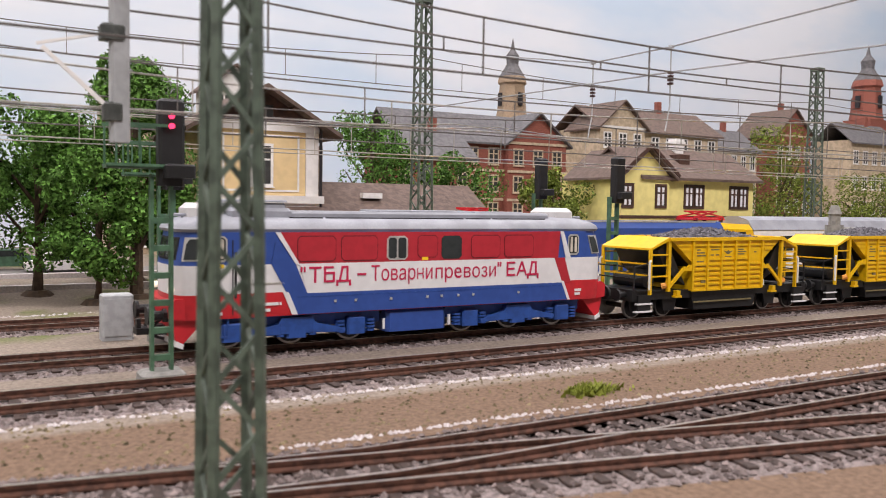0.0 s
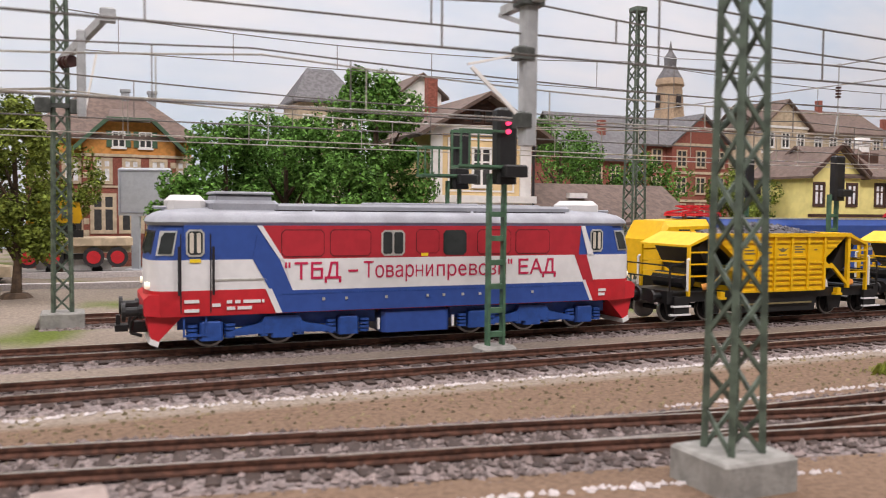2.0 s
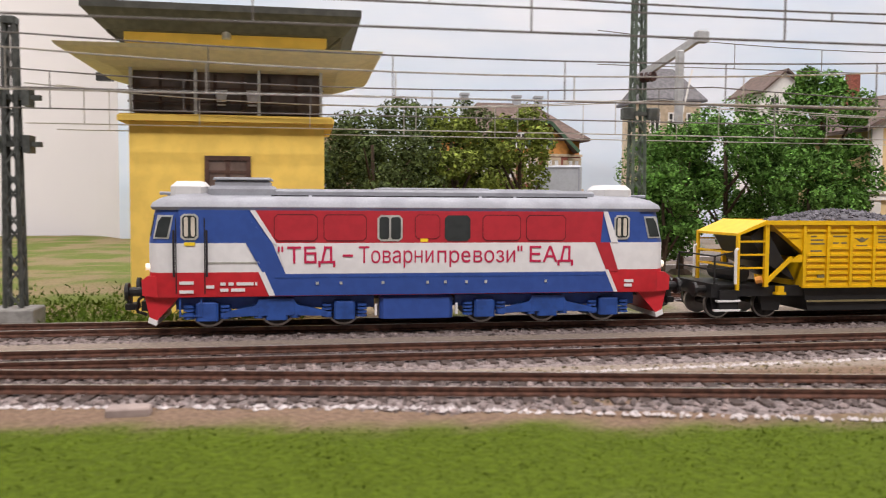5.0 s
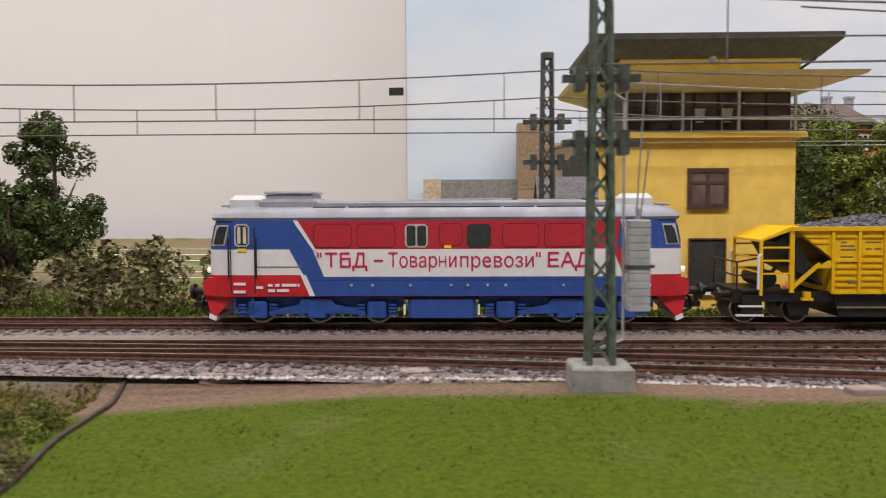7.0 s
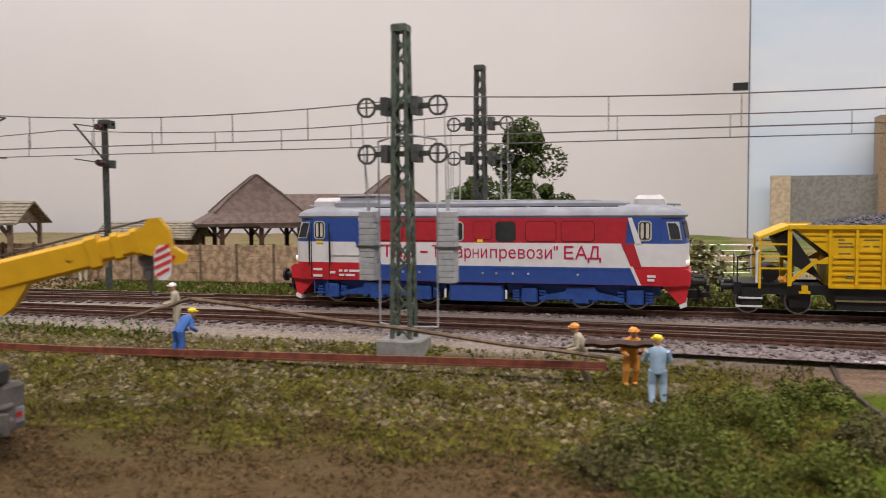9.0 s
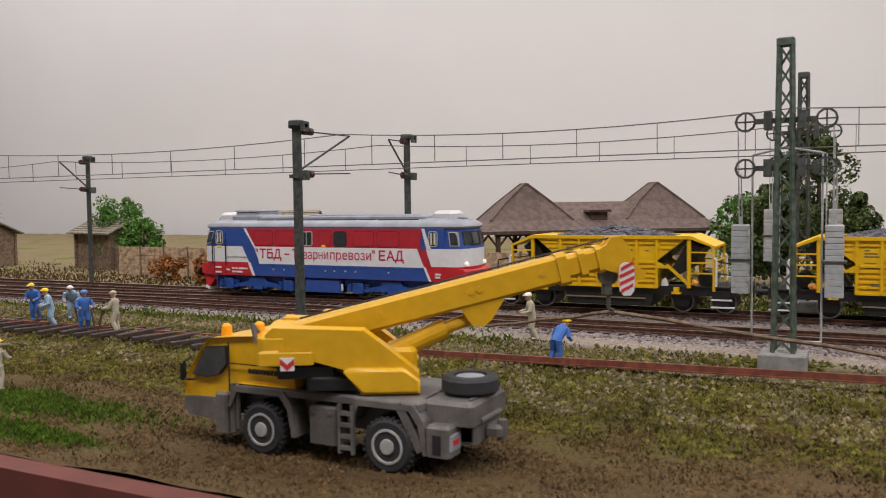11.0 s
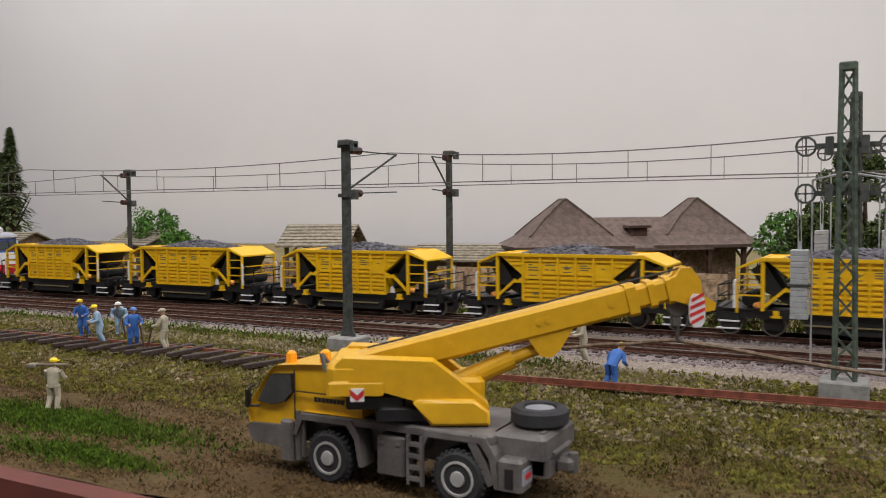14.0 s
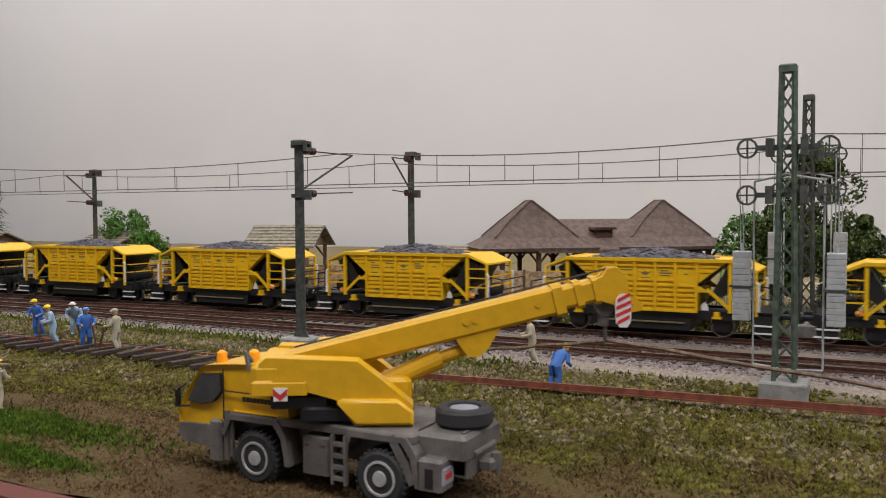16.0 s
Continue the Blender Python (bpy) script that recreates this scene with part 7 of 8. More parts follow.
def orange_house():
    """Red ground storeys with buff stone frames, an orange gabled upper storey, brown hipped roof."""
    h = thing("town_house", "red house with orange gabled upper storey, green shutters and brown roof", "house", 0.351, 0.43, 0.0015, 0, "houses of the town")
    one("wall", lambda m: (m.box(-6.6, 4.3, 0.4, 7.5, -0.7, 7.35), m.box(-3.05, 3.1, 0, 0.4, -0.7, 7.35)), RED_BRICK, h, "dark red painted lower storeys")
    one("upper_wall", lambda m: (m.box(-6.5, 4.2, 0.5, 7.4, 7.35, 8.7), m.box(-3.0, 3.05, 0.02, 0.5, 7.35, 8.2), m.prism([(-3.0, 8.2), (3.05, 8.2), (1.6, 9.75), (-1.4, 9.75)], 0.02, 4.0)), ORANGE, h, "orange rendered upper storey")
    one("string_course", lambda m: (m.box(-3.15, 3.2, -0.1, 0.0, 7.3, 7.5), m.box(-6.7, 4.4, 0.3, 0.4, 7.3, 7.5), m.box(-3.15, 3.2, -0.08, 0, 5.15, 5.3)), BUFF, h)
    for x in (-3.0, 2.75):
        one("quoin", lambda m: [m.box(x - 0.03, x + 0.33, -0.06, 0, 0.2 + 0.8 * k, 0.6 + 0.8 * k) for k in range(9)], BUFF, h)
    roof = one("roof", lambda m: (hip_roof(m, -6.5, 4.3, 0.5, 7.5, 8.75, 3.1, 4.6, 0.6)), ROOF_BROWN, h, "brown tiled hipped roof")
    one("gable_roof", lambda m: [m.add([(sx * 3.75 + 0.02, -0.7, 7.75), (sx * 1.45 + 0.02, -0.7, 10.0), (sx * 1.45 + 0.02, 4.0, 10.0), (sx * 3.75 + 0.02, 4.0, 7.75), (sx * 3.75 + 0.02, -0.7, 7.55), (sx * 1.4 + 0.02, -0.7, 9.8), (sx * 1.4 + 0.02, 4.0, 9.8), (sx * 3.75 + 0.02, 4.0, 7.55)], [(0, 1, 2, 3), (7, 6, 5, 4), (0, 4, 5, 1), (1, 5, 6, 2), (2, 6, 7, 3), (3, 7, 4, 0)]) for sx in (-1, 1)] + [m.add([(-1.45, -0.7, 10.0), (1.5, -0.7, 10.0), (1.2, 2.6, 10.9), (-1.2, 2.6, 10.9)], [(0, 1, 2, 3)])], ROOF_BROWN, roof)
    one("barge_board", lambda m: (m.bar((-3.75, -0.72, 7.65), (-1.43, -0.72, 9.9), 0.08, 0.25), m.bar((3.8, -0.72, 7.65), (1.47, -0.72, 9.9), 0.08, 0.25), m.bar((-1.5, -0.72, 9.9), (1.5, -0.72, 9.9), 0.08, 0.22)), GREEN_PAINT, roof)
    for x in (-0.72, 1.05):
        window(h, x, 8.05, 0.7, 0.95, 0.02, WHITE_PAINT, GLASS_DARK, WHITE_PAINT, True, 0.1)
        for q in (-0.62, 0.62):
            one("shutter", lambda m: m.box(x + q - 0.18, x + q + 0.18, -0.06, 0.02, 7.98, 9.1), GREEN_PAINT, h, "green wooden shutter")
    for x, y in ((-5.6, 0.4), (-3.75, 0.4), (-1.75, 0), (0.1, 0), (1.9, 0), (3.7, 0.4)):
        window(h, x, 5.6, 0.8, 1.4, y, BUFF, CURTAIN, BUFF, True, 0.22)
        window(h, x, 2.2, 1.2, 2.3, y, BUFF, GLASS_DARK, None, True, 0.25)
    for x, y in ((-4.6, 3.4), (-0.1, 4.0), (1.8, 4.2)):
        one("chimney", lambda m: (m.box(x - 0.28, x + 0.28, y - 0.28, y + 0.28, 10.2, 12.5), m.box(x - 0.36, x + 0.36, y - 0.36, y + 0.36, 12.3, 12.5)), BOARD_GREY, h)


def log_pole(p, q, r, name, label, material):
    m = Mesh()
    pts = [Vector(p).lerp(Vector(q), k / 8) + Vector((0, 0, 0.0003 * math.sin(k * 1.9))) for k in range(9)]
    m.rings([[(c.x, c.y + r * math.cos(q), c.z + r * math.sin(q)) for q in [1.0472 * k for k in range(6)]] for c in pts])
    return tagged(m.built(name, material, k=1), label, "pole")


# ---------------------------------------------------------------- the place, from the station to the yard
signal_box()
cream_house()
low_building()
yellow_house()
shelter()
grey_board()
water_crane()
yellow_excavator()
orange_house()
town_house(0.895, 0.50, 17.0, 6, 11.4, 2.6, RED_BRICK, ROOF_GREY, "long red brick house with slate roof", win=(7, 4), frame=BUFF, trim=BUFF, chim=False)
town_house(0.978, 0.49, 7.2, 4, 11.3, 2.9, RED_BRICK, ROOF_GREY, "red brick house front with buff panels and slate gable", win=(3, 4), along="y", frame=BUFF, trim=BUFF, chim=False)
town_house(0.80, 0.42, 7.5, 6, 9.2, 2.2, RED_BRICK, ROOF_GREY, "red brick house with slate roof", win=(4, 3), frame=BUFF)
town_house(1.19, 0.505, 18.0, 8, 13.6, 2.6, BUFF, ROOF_BROWN, "tall buff stone town house with balconies", win=(8, 5), frame=WHITE_PAINT, trim=BUFF)
town_house(1.112, 0.495, 6.4, 5, 13.7, 2.7, BUFF, ROOF_BROWN, "buff stone house front with stepped gable", win=(3, 5), along="y", frame=WHITE_PAINT, trim=WHITE_PAINT, chim=False)
town_house(0.556, 0.58, 5.6, 6, 14.2, 3.4, BUFF, ROOF_GREY, "house with a steep grey mansard roof", win=(3, 4), hip=True, chim=False)
town_house(0.612, 0.452, 3.6, 5, 14.0, 1.5, WHITE_PAINT, ROOF_BROWN, "narrow cream gabled house", win=(2, 5), along="y", chim=False)
town_house(1.578, 0.60, 7.6, 7, 15.6, 3.6, RED_BRICK, ROOF_BROWN, "red brick town hall with stepped gable", win=(4, 4), along="y", trim=BUFF)
town_house(1.42, 0.585, 9, 7, 13, 2.6, BUFF, ROOF_GREY, "buff town house with grey roof", win=(5, 4))
town_house(1.72, 0.55, 11, 6, 15, 2.6, BUFF, ROOF_GREY, "buff corner house with grey roof", win=(5, 4))
church(1.010, 0.59, 23.3, 3.3, OCHRE_BRICK, "buff stone church tower with dark spire")
church(1.80, 0.62, 30.5, 4.6, RED_BRICK, "red brick church tower")


def tunnel_wall():
    t = thing("stone_portal", "tan brick tower and arched retaining wall", "wall", 0.12, 0.705, -0.004)
    one("tower", lambda m: m.box(-4.2, -0.4, 0, 3, 0, 12.9), OCHRE_BRICK, t)
    rng = random.Random(8)
    for r in range(20):
        for k in range(5):
            one("brick", lambda m: m.box(-4.15 + k * 0.76 + (0.3 if r % 2 else 0), -3.5 + k * 0.76 + (0.3 if r % 2 else 0) - (0.3 if k == 4 and r % 2 else 0), -0.06, 0.0, 5.9 + r * 0.34, 6.2 + r * 0.34), OCHRE_BRICK, t)
    one("arch_wall", lambda m: m.prism([(-0.4, 0), (-0.4, 10.4), (2.0, 11.3), (5.0, 11.6), (8.0, 11.4), (8.0, 0)], 0.4, 3), OCHRE_BRICK, t)
    one("coping", lambda m: [m.bar(p, q, 0.8, 0.25) for p, q in (((-0.4, 0.3, 10.4), (2.0, 0.3, 11.3)), ((2.0, 0.3, 11.3), (5.0, 0.3, 11.6)), ((5.0, 0.3, 11.6), (8.0, 0.3, 11.4)))], BUFF, t)
    # no hole is cut: a dark sheet stands for the shade inside the arch
    one("portal_shade", lambda m: m.prism([(0.6, 4), (0.6, 8.2), (1.6, 9.4), (3.5, 10.0), (5.4, 9.4), (6.4, 8.2), (6.4, 4)], 0.32, 0.4), ROOF_DARK, t)
    one("parapet", lambda m: m.box(-12.5, -4.2, 1.0, 2.0, 0, 6.9), CONCRETE, t)
    one("parapet_post", lambda m: m.box(-14.4, -12.5, 0.8, 2.2, 0, 6.95), BUFF, t)


tunnel_wall()
town_house(0.139, 0.655, 7.4, 3.4, 5.3, 1.7, BUFF, ROOF_GREY, "small white house with grey roof before the arched wall", win=(4, 2), frame=WOOD_DARK, chim=False)
wall_plaque = Mesh()
wall_plaque.box(-0.09, -0.072, 0.738, 0.748, 0.184, 0.193)
tagged(wall_plaque.built("speaker", BLACK, k=1), "small black box fixed to the corner of the backdrop", "box")

plank_shed(-0.598, 0.068, 3.6, 4.0, 3.4, 1.35, 19, "open timber shed with grey plank roof")
plank_shed(-0.505, 0.118, 5.0, 3.4, 2.4, 1.0, 14, "low weathered hut with patched grey roof", True)
plank_shed(-0.86, 0.13, 5, 4, 3.0, 1.2, -10, "small timber shed with plank roof", True)
plank_shed(-1.02, 0.10, 5, 4, 2.9, 1.1, 0, "small dark timber hut", True)

# trees of the town and the yard
tree(0.4785, 0.188, 12.6, 5.4, LEAF_A, "tall bright green tree beside the station house", 2, 4200)
tree(0.432, 0.225, 10.4, 6.6, LEAF_A, "bushy bright green tree beside the road", 1, 3800)
tree(0.393, 0.21, 9.2, 5.0, LEAF_A, "green tree on the gravel yard", 3, 3000)
tree(0.372, 0.19, 6.6, 3.6, LEAF_A, "small green tree at the edge of the road", 34, 2000, trunk=0.1)
tree(0.455, 0.165, 7.4, 4.6, LEAF_A, "low green tree in front of the station house", 35, 2600, trunk=0.1)
tree(0.462, 0.40, 10.6, 6.4, LEAF_A, "green tree in front of the tall grey-roofed house", 36, 2600)
tree(0.495, 0.29, 12.0, 7.0, LEAF_A, "green tree behind the station house", 4, 2200)
tree(0.675, 0.30, 12.0, 7.0, LEAF_A, "green tree between the houses", 6, 2400)
tree(0.72, 0.25, 8.5, 6.5, LEAF_A, "round green tree behind the freight shed", 7, 2200)
tree(0.80, 0.23, 7.8, 5.5, LEAF_C, "olive green tree beside the house", 8, 2000)
tree(1.16, 0.30, 13.5, 9, LEAF_C, "tall yellow-green tree in the town", 9, 2600)
tree(1.25, 0.26, 9.0, 8, LEAF_C, "yellow-green tree beside the tracks", 10, 2000)
tree(1.40, 0.30, 8.0, 9, LEAF_D, "dry grey-green tree in the town", 11, 2000)
tree(0.243, 0.205, 9.6, 4.2, LEAF_C, "yellow-green tree by the road", 12, 2600)
tree(0.200, 0.26, 11.4, 7.5, LEAF_B, "dark green tree on the gravel", 13, 3200)
tree(0.190, 0.19, 9.2, 6.5, LEAF_B, "dark tree beside the signal box", 14, 3000)
tree(0.283, 0.205, 9.8, 4.6, LEAF_C, "yellow-green tree near the board", 15, 2400)
tree(0.258, 0.31, 11.5, 7, LEAF_B, "dark green tree beyond the gravel yard", 33, 2400)
tree(0.300, 0.35, 9.5, 5, LEAF_C, "yellow-green tree beyond the road", 16, 2000)
tree(-0.241, 0.167, 9.5, 5.0, LEAF_B, "dark green tree beside the line", 17, 3000, trunk=0.12)
tree(-0.222, 0.080, 5.6, 3.6, LEAF_B, "dark shrubby tree beside the line", 18, 1800, trunk=0.1)
tree(-0.262, 0.115, 6.0, 4.6, LEAF_B, "dense dark green tree behind the mast", 19, 2400)
tree(-0.283, 0.165, 5.4, 4.6, LEAF_A, "small green tree behind the line", 20, 1800)
tree(-0.845, 0.15, 6.2, 4.6, LEAF_A, "small round green tree among the sheds", 22, 1600)
tree(-0.795, 0.13, 4.2, 3.6, LEAF_A, "small light green tree by the shed", 23, 1200)
tree(-1.06, 0.15, 13.5, 5.5, LEAF_B, "tall green conifer behind the yard", 24, 2600, pine=True, leaf=0.28)
tree(-1.12, 0.18, 11.5, 5.5, LEAF_B, "green conifer behind the yard huts", 25, 2400, pine=True, leaf=0.28)
for _i, (_x, _y, _w, _h, _m) in enumerate(((-0.175, 0.045, 4.2, 2.4, LEAF_D), (-0.135, 0.05, 4.2, 2.6, LEAF_D), (-0.105, 0.055, 3.2, 2.2, LEAF_D), (-0.155, 0.07, 4.0, 3.0, LEAF_D), (-0.215, 0.05, 3.0, 2.0, LEAF_D),
                                            (-0.70, 0.065, 3.0, 1.6, LEAF_E), (-0.66, 0.06, 2.4, 1.8, LEAF_E), (-0.58, 0.05, 2.6, 1.3, LEAF_D), (-0.30, 0.045, 2.8, 1.2, LEAF_D))):
    bush(_x, _y, _w, _h, _m, "dry bushy undergrowth beside the line" if _m is LEAF_D else "small rust-brown autumn bush", 40 + _i)
for _i, (_x, _y, _w, _h, _m) in enumerate(((-0.100, -0.150, 3.4, 1.2, SCRUB), (-0.118, -0.172, 3.6, 1.3, SCRUB), (-0.085, -0.130, 2.6, 1.0, SCRUB), (-0.13, -0.19, 3.0, 1.0, LEAF_D), (-0.09, -0.19, 3.0, 1.1, SCRUB), (-0.11, -0.21, 3.4, 1.0, SCRUB), (-0.075, -0.16, 2.4, 0.8, LEAF_D))):
    bush(_x - 0.022, _y, _w, _h * 0.5, _m, "low green scrub at the foot of the bank", 60 + _i, 4200, 0.042)

# signals and masts
colour_signal(0.4437, -0.042, 5.35, "green lattice light signal showing red, between the tracks")
colour_signal(0.4615, 0.034, 5.35, "green lattice light signal behind the main line", False)
colour_signal(0.7045, 0.055, 5.2, "green lattice light signal with dark head", False, False)
colour_signal(0.705, 0.125, 5.4, "dark light signal behind the rear track", False, False)
lattice_mast(0.4257, -0.1746, 13.0, "tall green lattice mast on a concrete plate", 0.62, insul=False)
lattice_mast(0.045, -0.106, 9.6, "green lattice catenary mast with tension weights", 0.55, weights=((1.15, 1.3),), wheels=False)
lattice_mast(-0.2405, -0.0905, 10.3, "green lattice tension mast with grey weight stacks on both sides", 0.6, weights=((-1.4, 0.6), (1.45, 0.2)))
lattice_mast(0.0435, 0.030, 9.7, "dark lattice catenary mast behind the main line", 0.5, DARK_MAST, weights=(), wheels=False)
lattice_mast(-0.242, 0.034, 10.2, "dark lattice tension mast behind the main line", 0.5, DARK_MAST, weights=((-1.3, 0), (1.3, 0)))
lattice_mast(0.630, 0.138, 14.9, "tall green lattice mast in the station", 0.9, insul=False)
lattice_mast(0.3085, 0.08, 13.4, "tall lattice mast behind the main line", 0.6, insul=False)
lattice_mast(0.98, 0.13, 14.2, "tall lattice mast far along the station", 0.9, insul=False)
pole_mast(-0.4555, -0.0955, 8.6, 3.2, "dark slim catenary pole on a concrete foot", DARK_MAST, True, 0.85)
pole_mast(-0.468, 0.034, 8.6, -2.8, "dark slim catenary pole behind the main line")
pole_mast(-0.745, 0.030, 8.3, -2.6, "dark slim catenary pole farther along the line")
pole_mast(-1.02, 0.030, 8.3, -2.6, "dark slim catenary pole at the end of the yard")


def hanging_support():
    h = thing("hanging_support", "grey hanging post carrying the overhead wires from a cross beam", "support", 0.4227, -0.1005, 0.0)
    one("post", lambda m: m.slab(-0.17, 0.17, -0.17, 0.17, 5.5, 8.7, 0.05), WEIGHT, h)
    one("cross_beam", lambda m: (m.bar((0.2, -6.3, 8.75), (0, 1.2, 8.75), 0.22, 0.2), m.bar((0, 0, 8.2), (0, 1.4, 8.7), 0.1, 0.1)), WEIGHT, h)
    one("clamp", lambda m: (m.slab(-0.3, 0.3, -0.25, 0.25, 8.6, 8.9, 0.05), m.slab(-0.35, 0.1, -0.2, 0.2, 7.4, 7.7, 0.05), m.slab(-0.3, 0.05, -0.2, 0.2, 5.9, 6.25, 0.05)), DARK_MAST, h)
    one("stay", lambda m: (m.bar((-0.15, 0, 6.1), (-1.3, 0.2, 7.2), 0.08, 0.08), m.bar((-0.15, 0, 7.55), (-1.4, 0.2, 7.25), 0.05, 0.05)), WHITE_PAINT, h, "pale slanting stay")


hanging_support()

catenary(0.0, 0.0885, 0.0747, [-1.9, -1.02, -0.745, -0.468, -0.242, 0.0435, 0.306, 0.62, 1.05, 1.6, 2.4], "overhead line above the main track", slack=0.004)
catenary(-0.057, 0.0905, 0.0745, [-1.9, -1.02, -0.74, -0.4555, -0.2405, 0.045, 0.36, 0.70, 1.05, 1.6, 2.4], "overhead line above the second track", slack=0.004)
catenary(-0.060, 0.0865, 0.0735, [0.045, 0.36, 0.70, 1.05, 1.6, 2.4], "bright overhead wire above the turnouts", True, y2=-0.14)
catenary(0.045, 0.089, 0.0735, [0.0435, 0.306, 0.622, 0.98, 1.5, 2.4], "overhead line above the rear track", True)
catenary(0.088, 0.094, 0.0745, [0.0435, 0.306, 0.622, 0.98, 1.5, 2.4], "overhead line above the station track", True)
catenary(-0.112, 0.1015, 0.083, [0.045, 0.4227, 0.75, 1.2, 1.8, 2.4], "overhead line above the near siding", y2=-0.15, r=0.0003)
catenary(-0.10, 0.1, 0.092, [0.10, 0.4227, 0.75, 1.2, 1.8, 2.4], "upper cross-span wires over the siding", r=0.00028)
catenary(0.13, 0.136, 0.118, [0.306, 0.622, 0.98, 1.6, 2.4], "high cross-span wires of the station")



def head_span():
    """Two cross wires from the station mast over the tracks, with insulated droppers."""
    h = thing("head_span", "grey cross-span wires with dark insulators over the tracks", "wire", group="overhead lines")
    tops = [(0.132, 0.142), (0.106, 0.135), (-0.012, 0.1132), (-0.0575, 0.1131), (-0.135, 0.1156), (-0.25, 0.128)]
    lows = [(0.132, 0.1072), (-0.012, 0.1043), (-0.0575, 0.1034), (-0.142, 0.1004), (-0.25, 0.099)]
    for name, pts, r in (("span_wire", tops, 0.00032), ("span_wire", lows, 0.00032)):
        m = Mesh()
        m.rings([[(0.631 + r * math.cos(q), y, z + r * math.sin(q)) for q in [1.2566 * k for k in range(5)]] for y, z in pts])
        m.built(name, WEIGHT, h, k=1)
    for y, z in ((-0.012, 0.1132), (-0.0575, 0.1131)):
        m = Mesh()
        m.rod((0.631, y, z), (0.631, y, 0.0905), 0.00028, 5)
        m.rod((0.631, y, 0.0905), (0.628, y - 0.001, 0.0805), 0.00028, 5)
        m.built("dropper", WEIGHT, h, k=1)
        m = Mesh()
        for k in range(4):
            m.rod((0.631, y, 0.0985 + 0.0014 * k), (0.631, y, 0.0993 + 0.0014 * k), 0.0012, 8)
        m.built("insulator", INSULATOR, h, k=1)
        m = Mesh()
        m.slab(0.6302, 0.6318, y - 0.001, y + 0.001, z - 0.0006, z + 0.0006, 0.0002)
        m.built("clamp", WEIGHT, h, k=1)


head_span()


def slanted_arm():
    a = thing("cantilever_arm", "grey slanted cantilever arm with a hanging post on the lattice mast", "support", 0.3085, 0.08, 0.0)
    one("arm", lambda m: m.bar((0, 0, 9.0), (1.45, -2.6, 10.25), 0.2, 0.28), WEIGHT, a)
    one("arm_head", lambda m: m.slab(1.25, 1.75, -2.8, -2.4, 10.05, 10.5, 0.06), WEIGHT, a)
    one("hanging_post", lambda m: m.slab(0.55, 0.83, -2.6, -2.3, 6.9, 9.75, 0.05), WEIGHT, a)
    one("stay", lambda m: m.bar((0.75, -2.5, 6.95), (1.15, -2.6, 9.0), 0.06, 0.06), WHITE_PAINT, a)
    one("insulator", lambda m: [m.rod((0.1 + 0.12 * k, -0.2 - 0.2 * k, 9.0), (0.16 + 0.12 * k, -0.3 - 0.2 * k, 9.0), 0.22, 8) for k in range(3)], INSULATOR, a)
    one("clamp", lambda m: [m.slab(x - 0.25, x + 0.25, -0.5, -0.1, 7.25, 7.75, 0.05) for x in (-0.55, 0.55)] + [m.box(-0.6, 0.6, -0.35, -0.25, 7.42, 7.58)], DARK_MAST, a)


slanted_arm()

# station: rear train, cars, road
electric_loco(0.705, 0.088, 0.0, "blue and yellow electric locomotive with red pantographs on the rear track")
passenger_coach(0.955, 0.088, 0.0, "white coach with grey roof on the rear track")
for _x, _y, _p, _t in ((0.31, 0.36, WHITE_PAINT, "white model car parked by the road"), (0.425, 0.40, SIGNAL_GREEN, "pale green model car parked by the road"), (0.25, 0.30, BUFF, "beige model car parked by the road"), (0.46, 0.37, WHITE_PAINT, "white model car parked by the road"), (0.74, 0.145, WHITE_PAINT, "white model van parked behind the train")):
    parked_car(_x, _y, 0, _p, _t)
_m = Mesh()
_m.box(0.12, 2.5, 0.34, 0.40, -0.0035, -0.0012)
tagged(_m.built("road", ASPHALT, k=1), "grey asphalt road behind the station", "road", kind="structure")
_m = Mesh()
_m.box(0.16, 0.52, 0.245, 0.252, -0.004, 0.0005)
_m.box(0.16, 0.52, 0.330, 0.337, -0.004, 0.0005)
tagged(_m.built("kerb", LIME, k=1), "pale kerb along the gravel yard", "kerb", kind="structure")

# near slabs and cable covers
for _x, _y, _w, _d in ((0.3142, -0.1435, 0.52, 0.36), (0.3040, -0.1445, 0.28, 0.22), (-0.0648, -0.086, 0.55, 0.3), (-0.0067, -0.0885, 0.38, 0.26), (0.1125, -0.115, 0.4, 0.22)):
    _s = Mesh()
    _s.slab(-_w, _w, -_d, _d, -0.1, 0.16, 0.03)
    _o = _s.built("cable_cover", PINKISH)
    _o.matrix_world = pose(_x, _y, ground_z(_x, _y), 0, 0, 4)
    tagged(_o, "flat pinkish concrete cable cover beside the track", "slab", "cable covers")

# joint of the showcase glass at the table's edge
_j = Mesh()
_j.slab(-0.0901, -0.0889, -0.2775, -0.2755, -0.02, 0.45, 0.0002)
tagged(_j.built("glass_joint", JOINT, k=1), "clear whitish joint of the showcase glass", "glass joint", kind="structure")

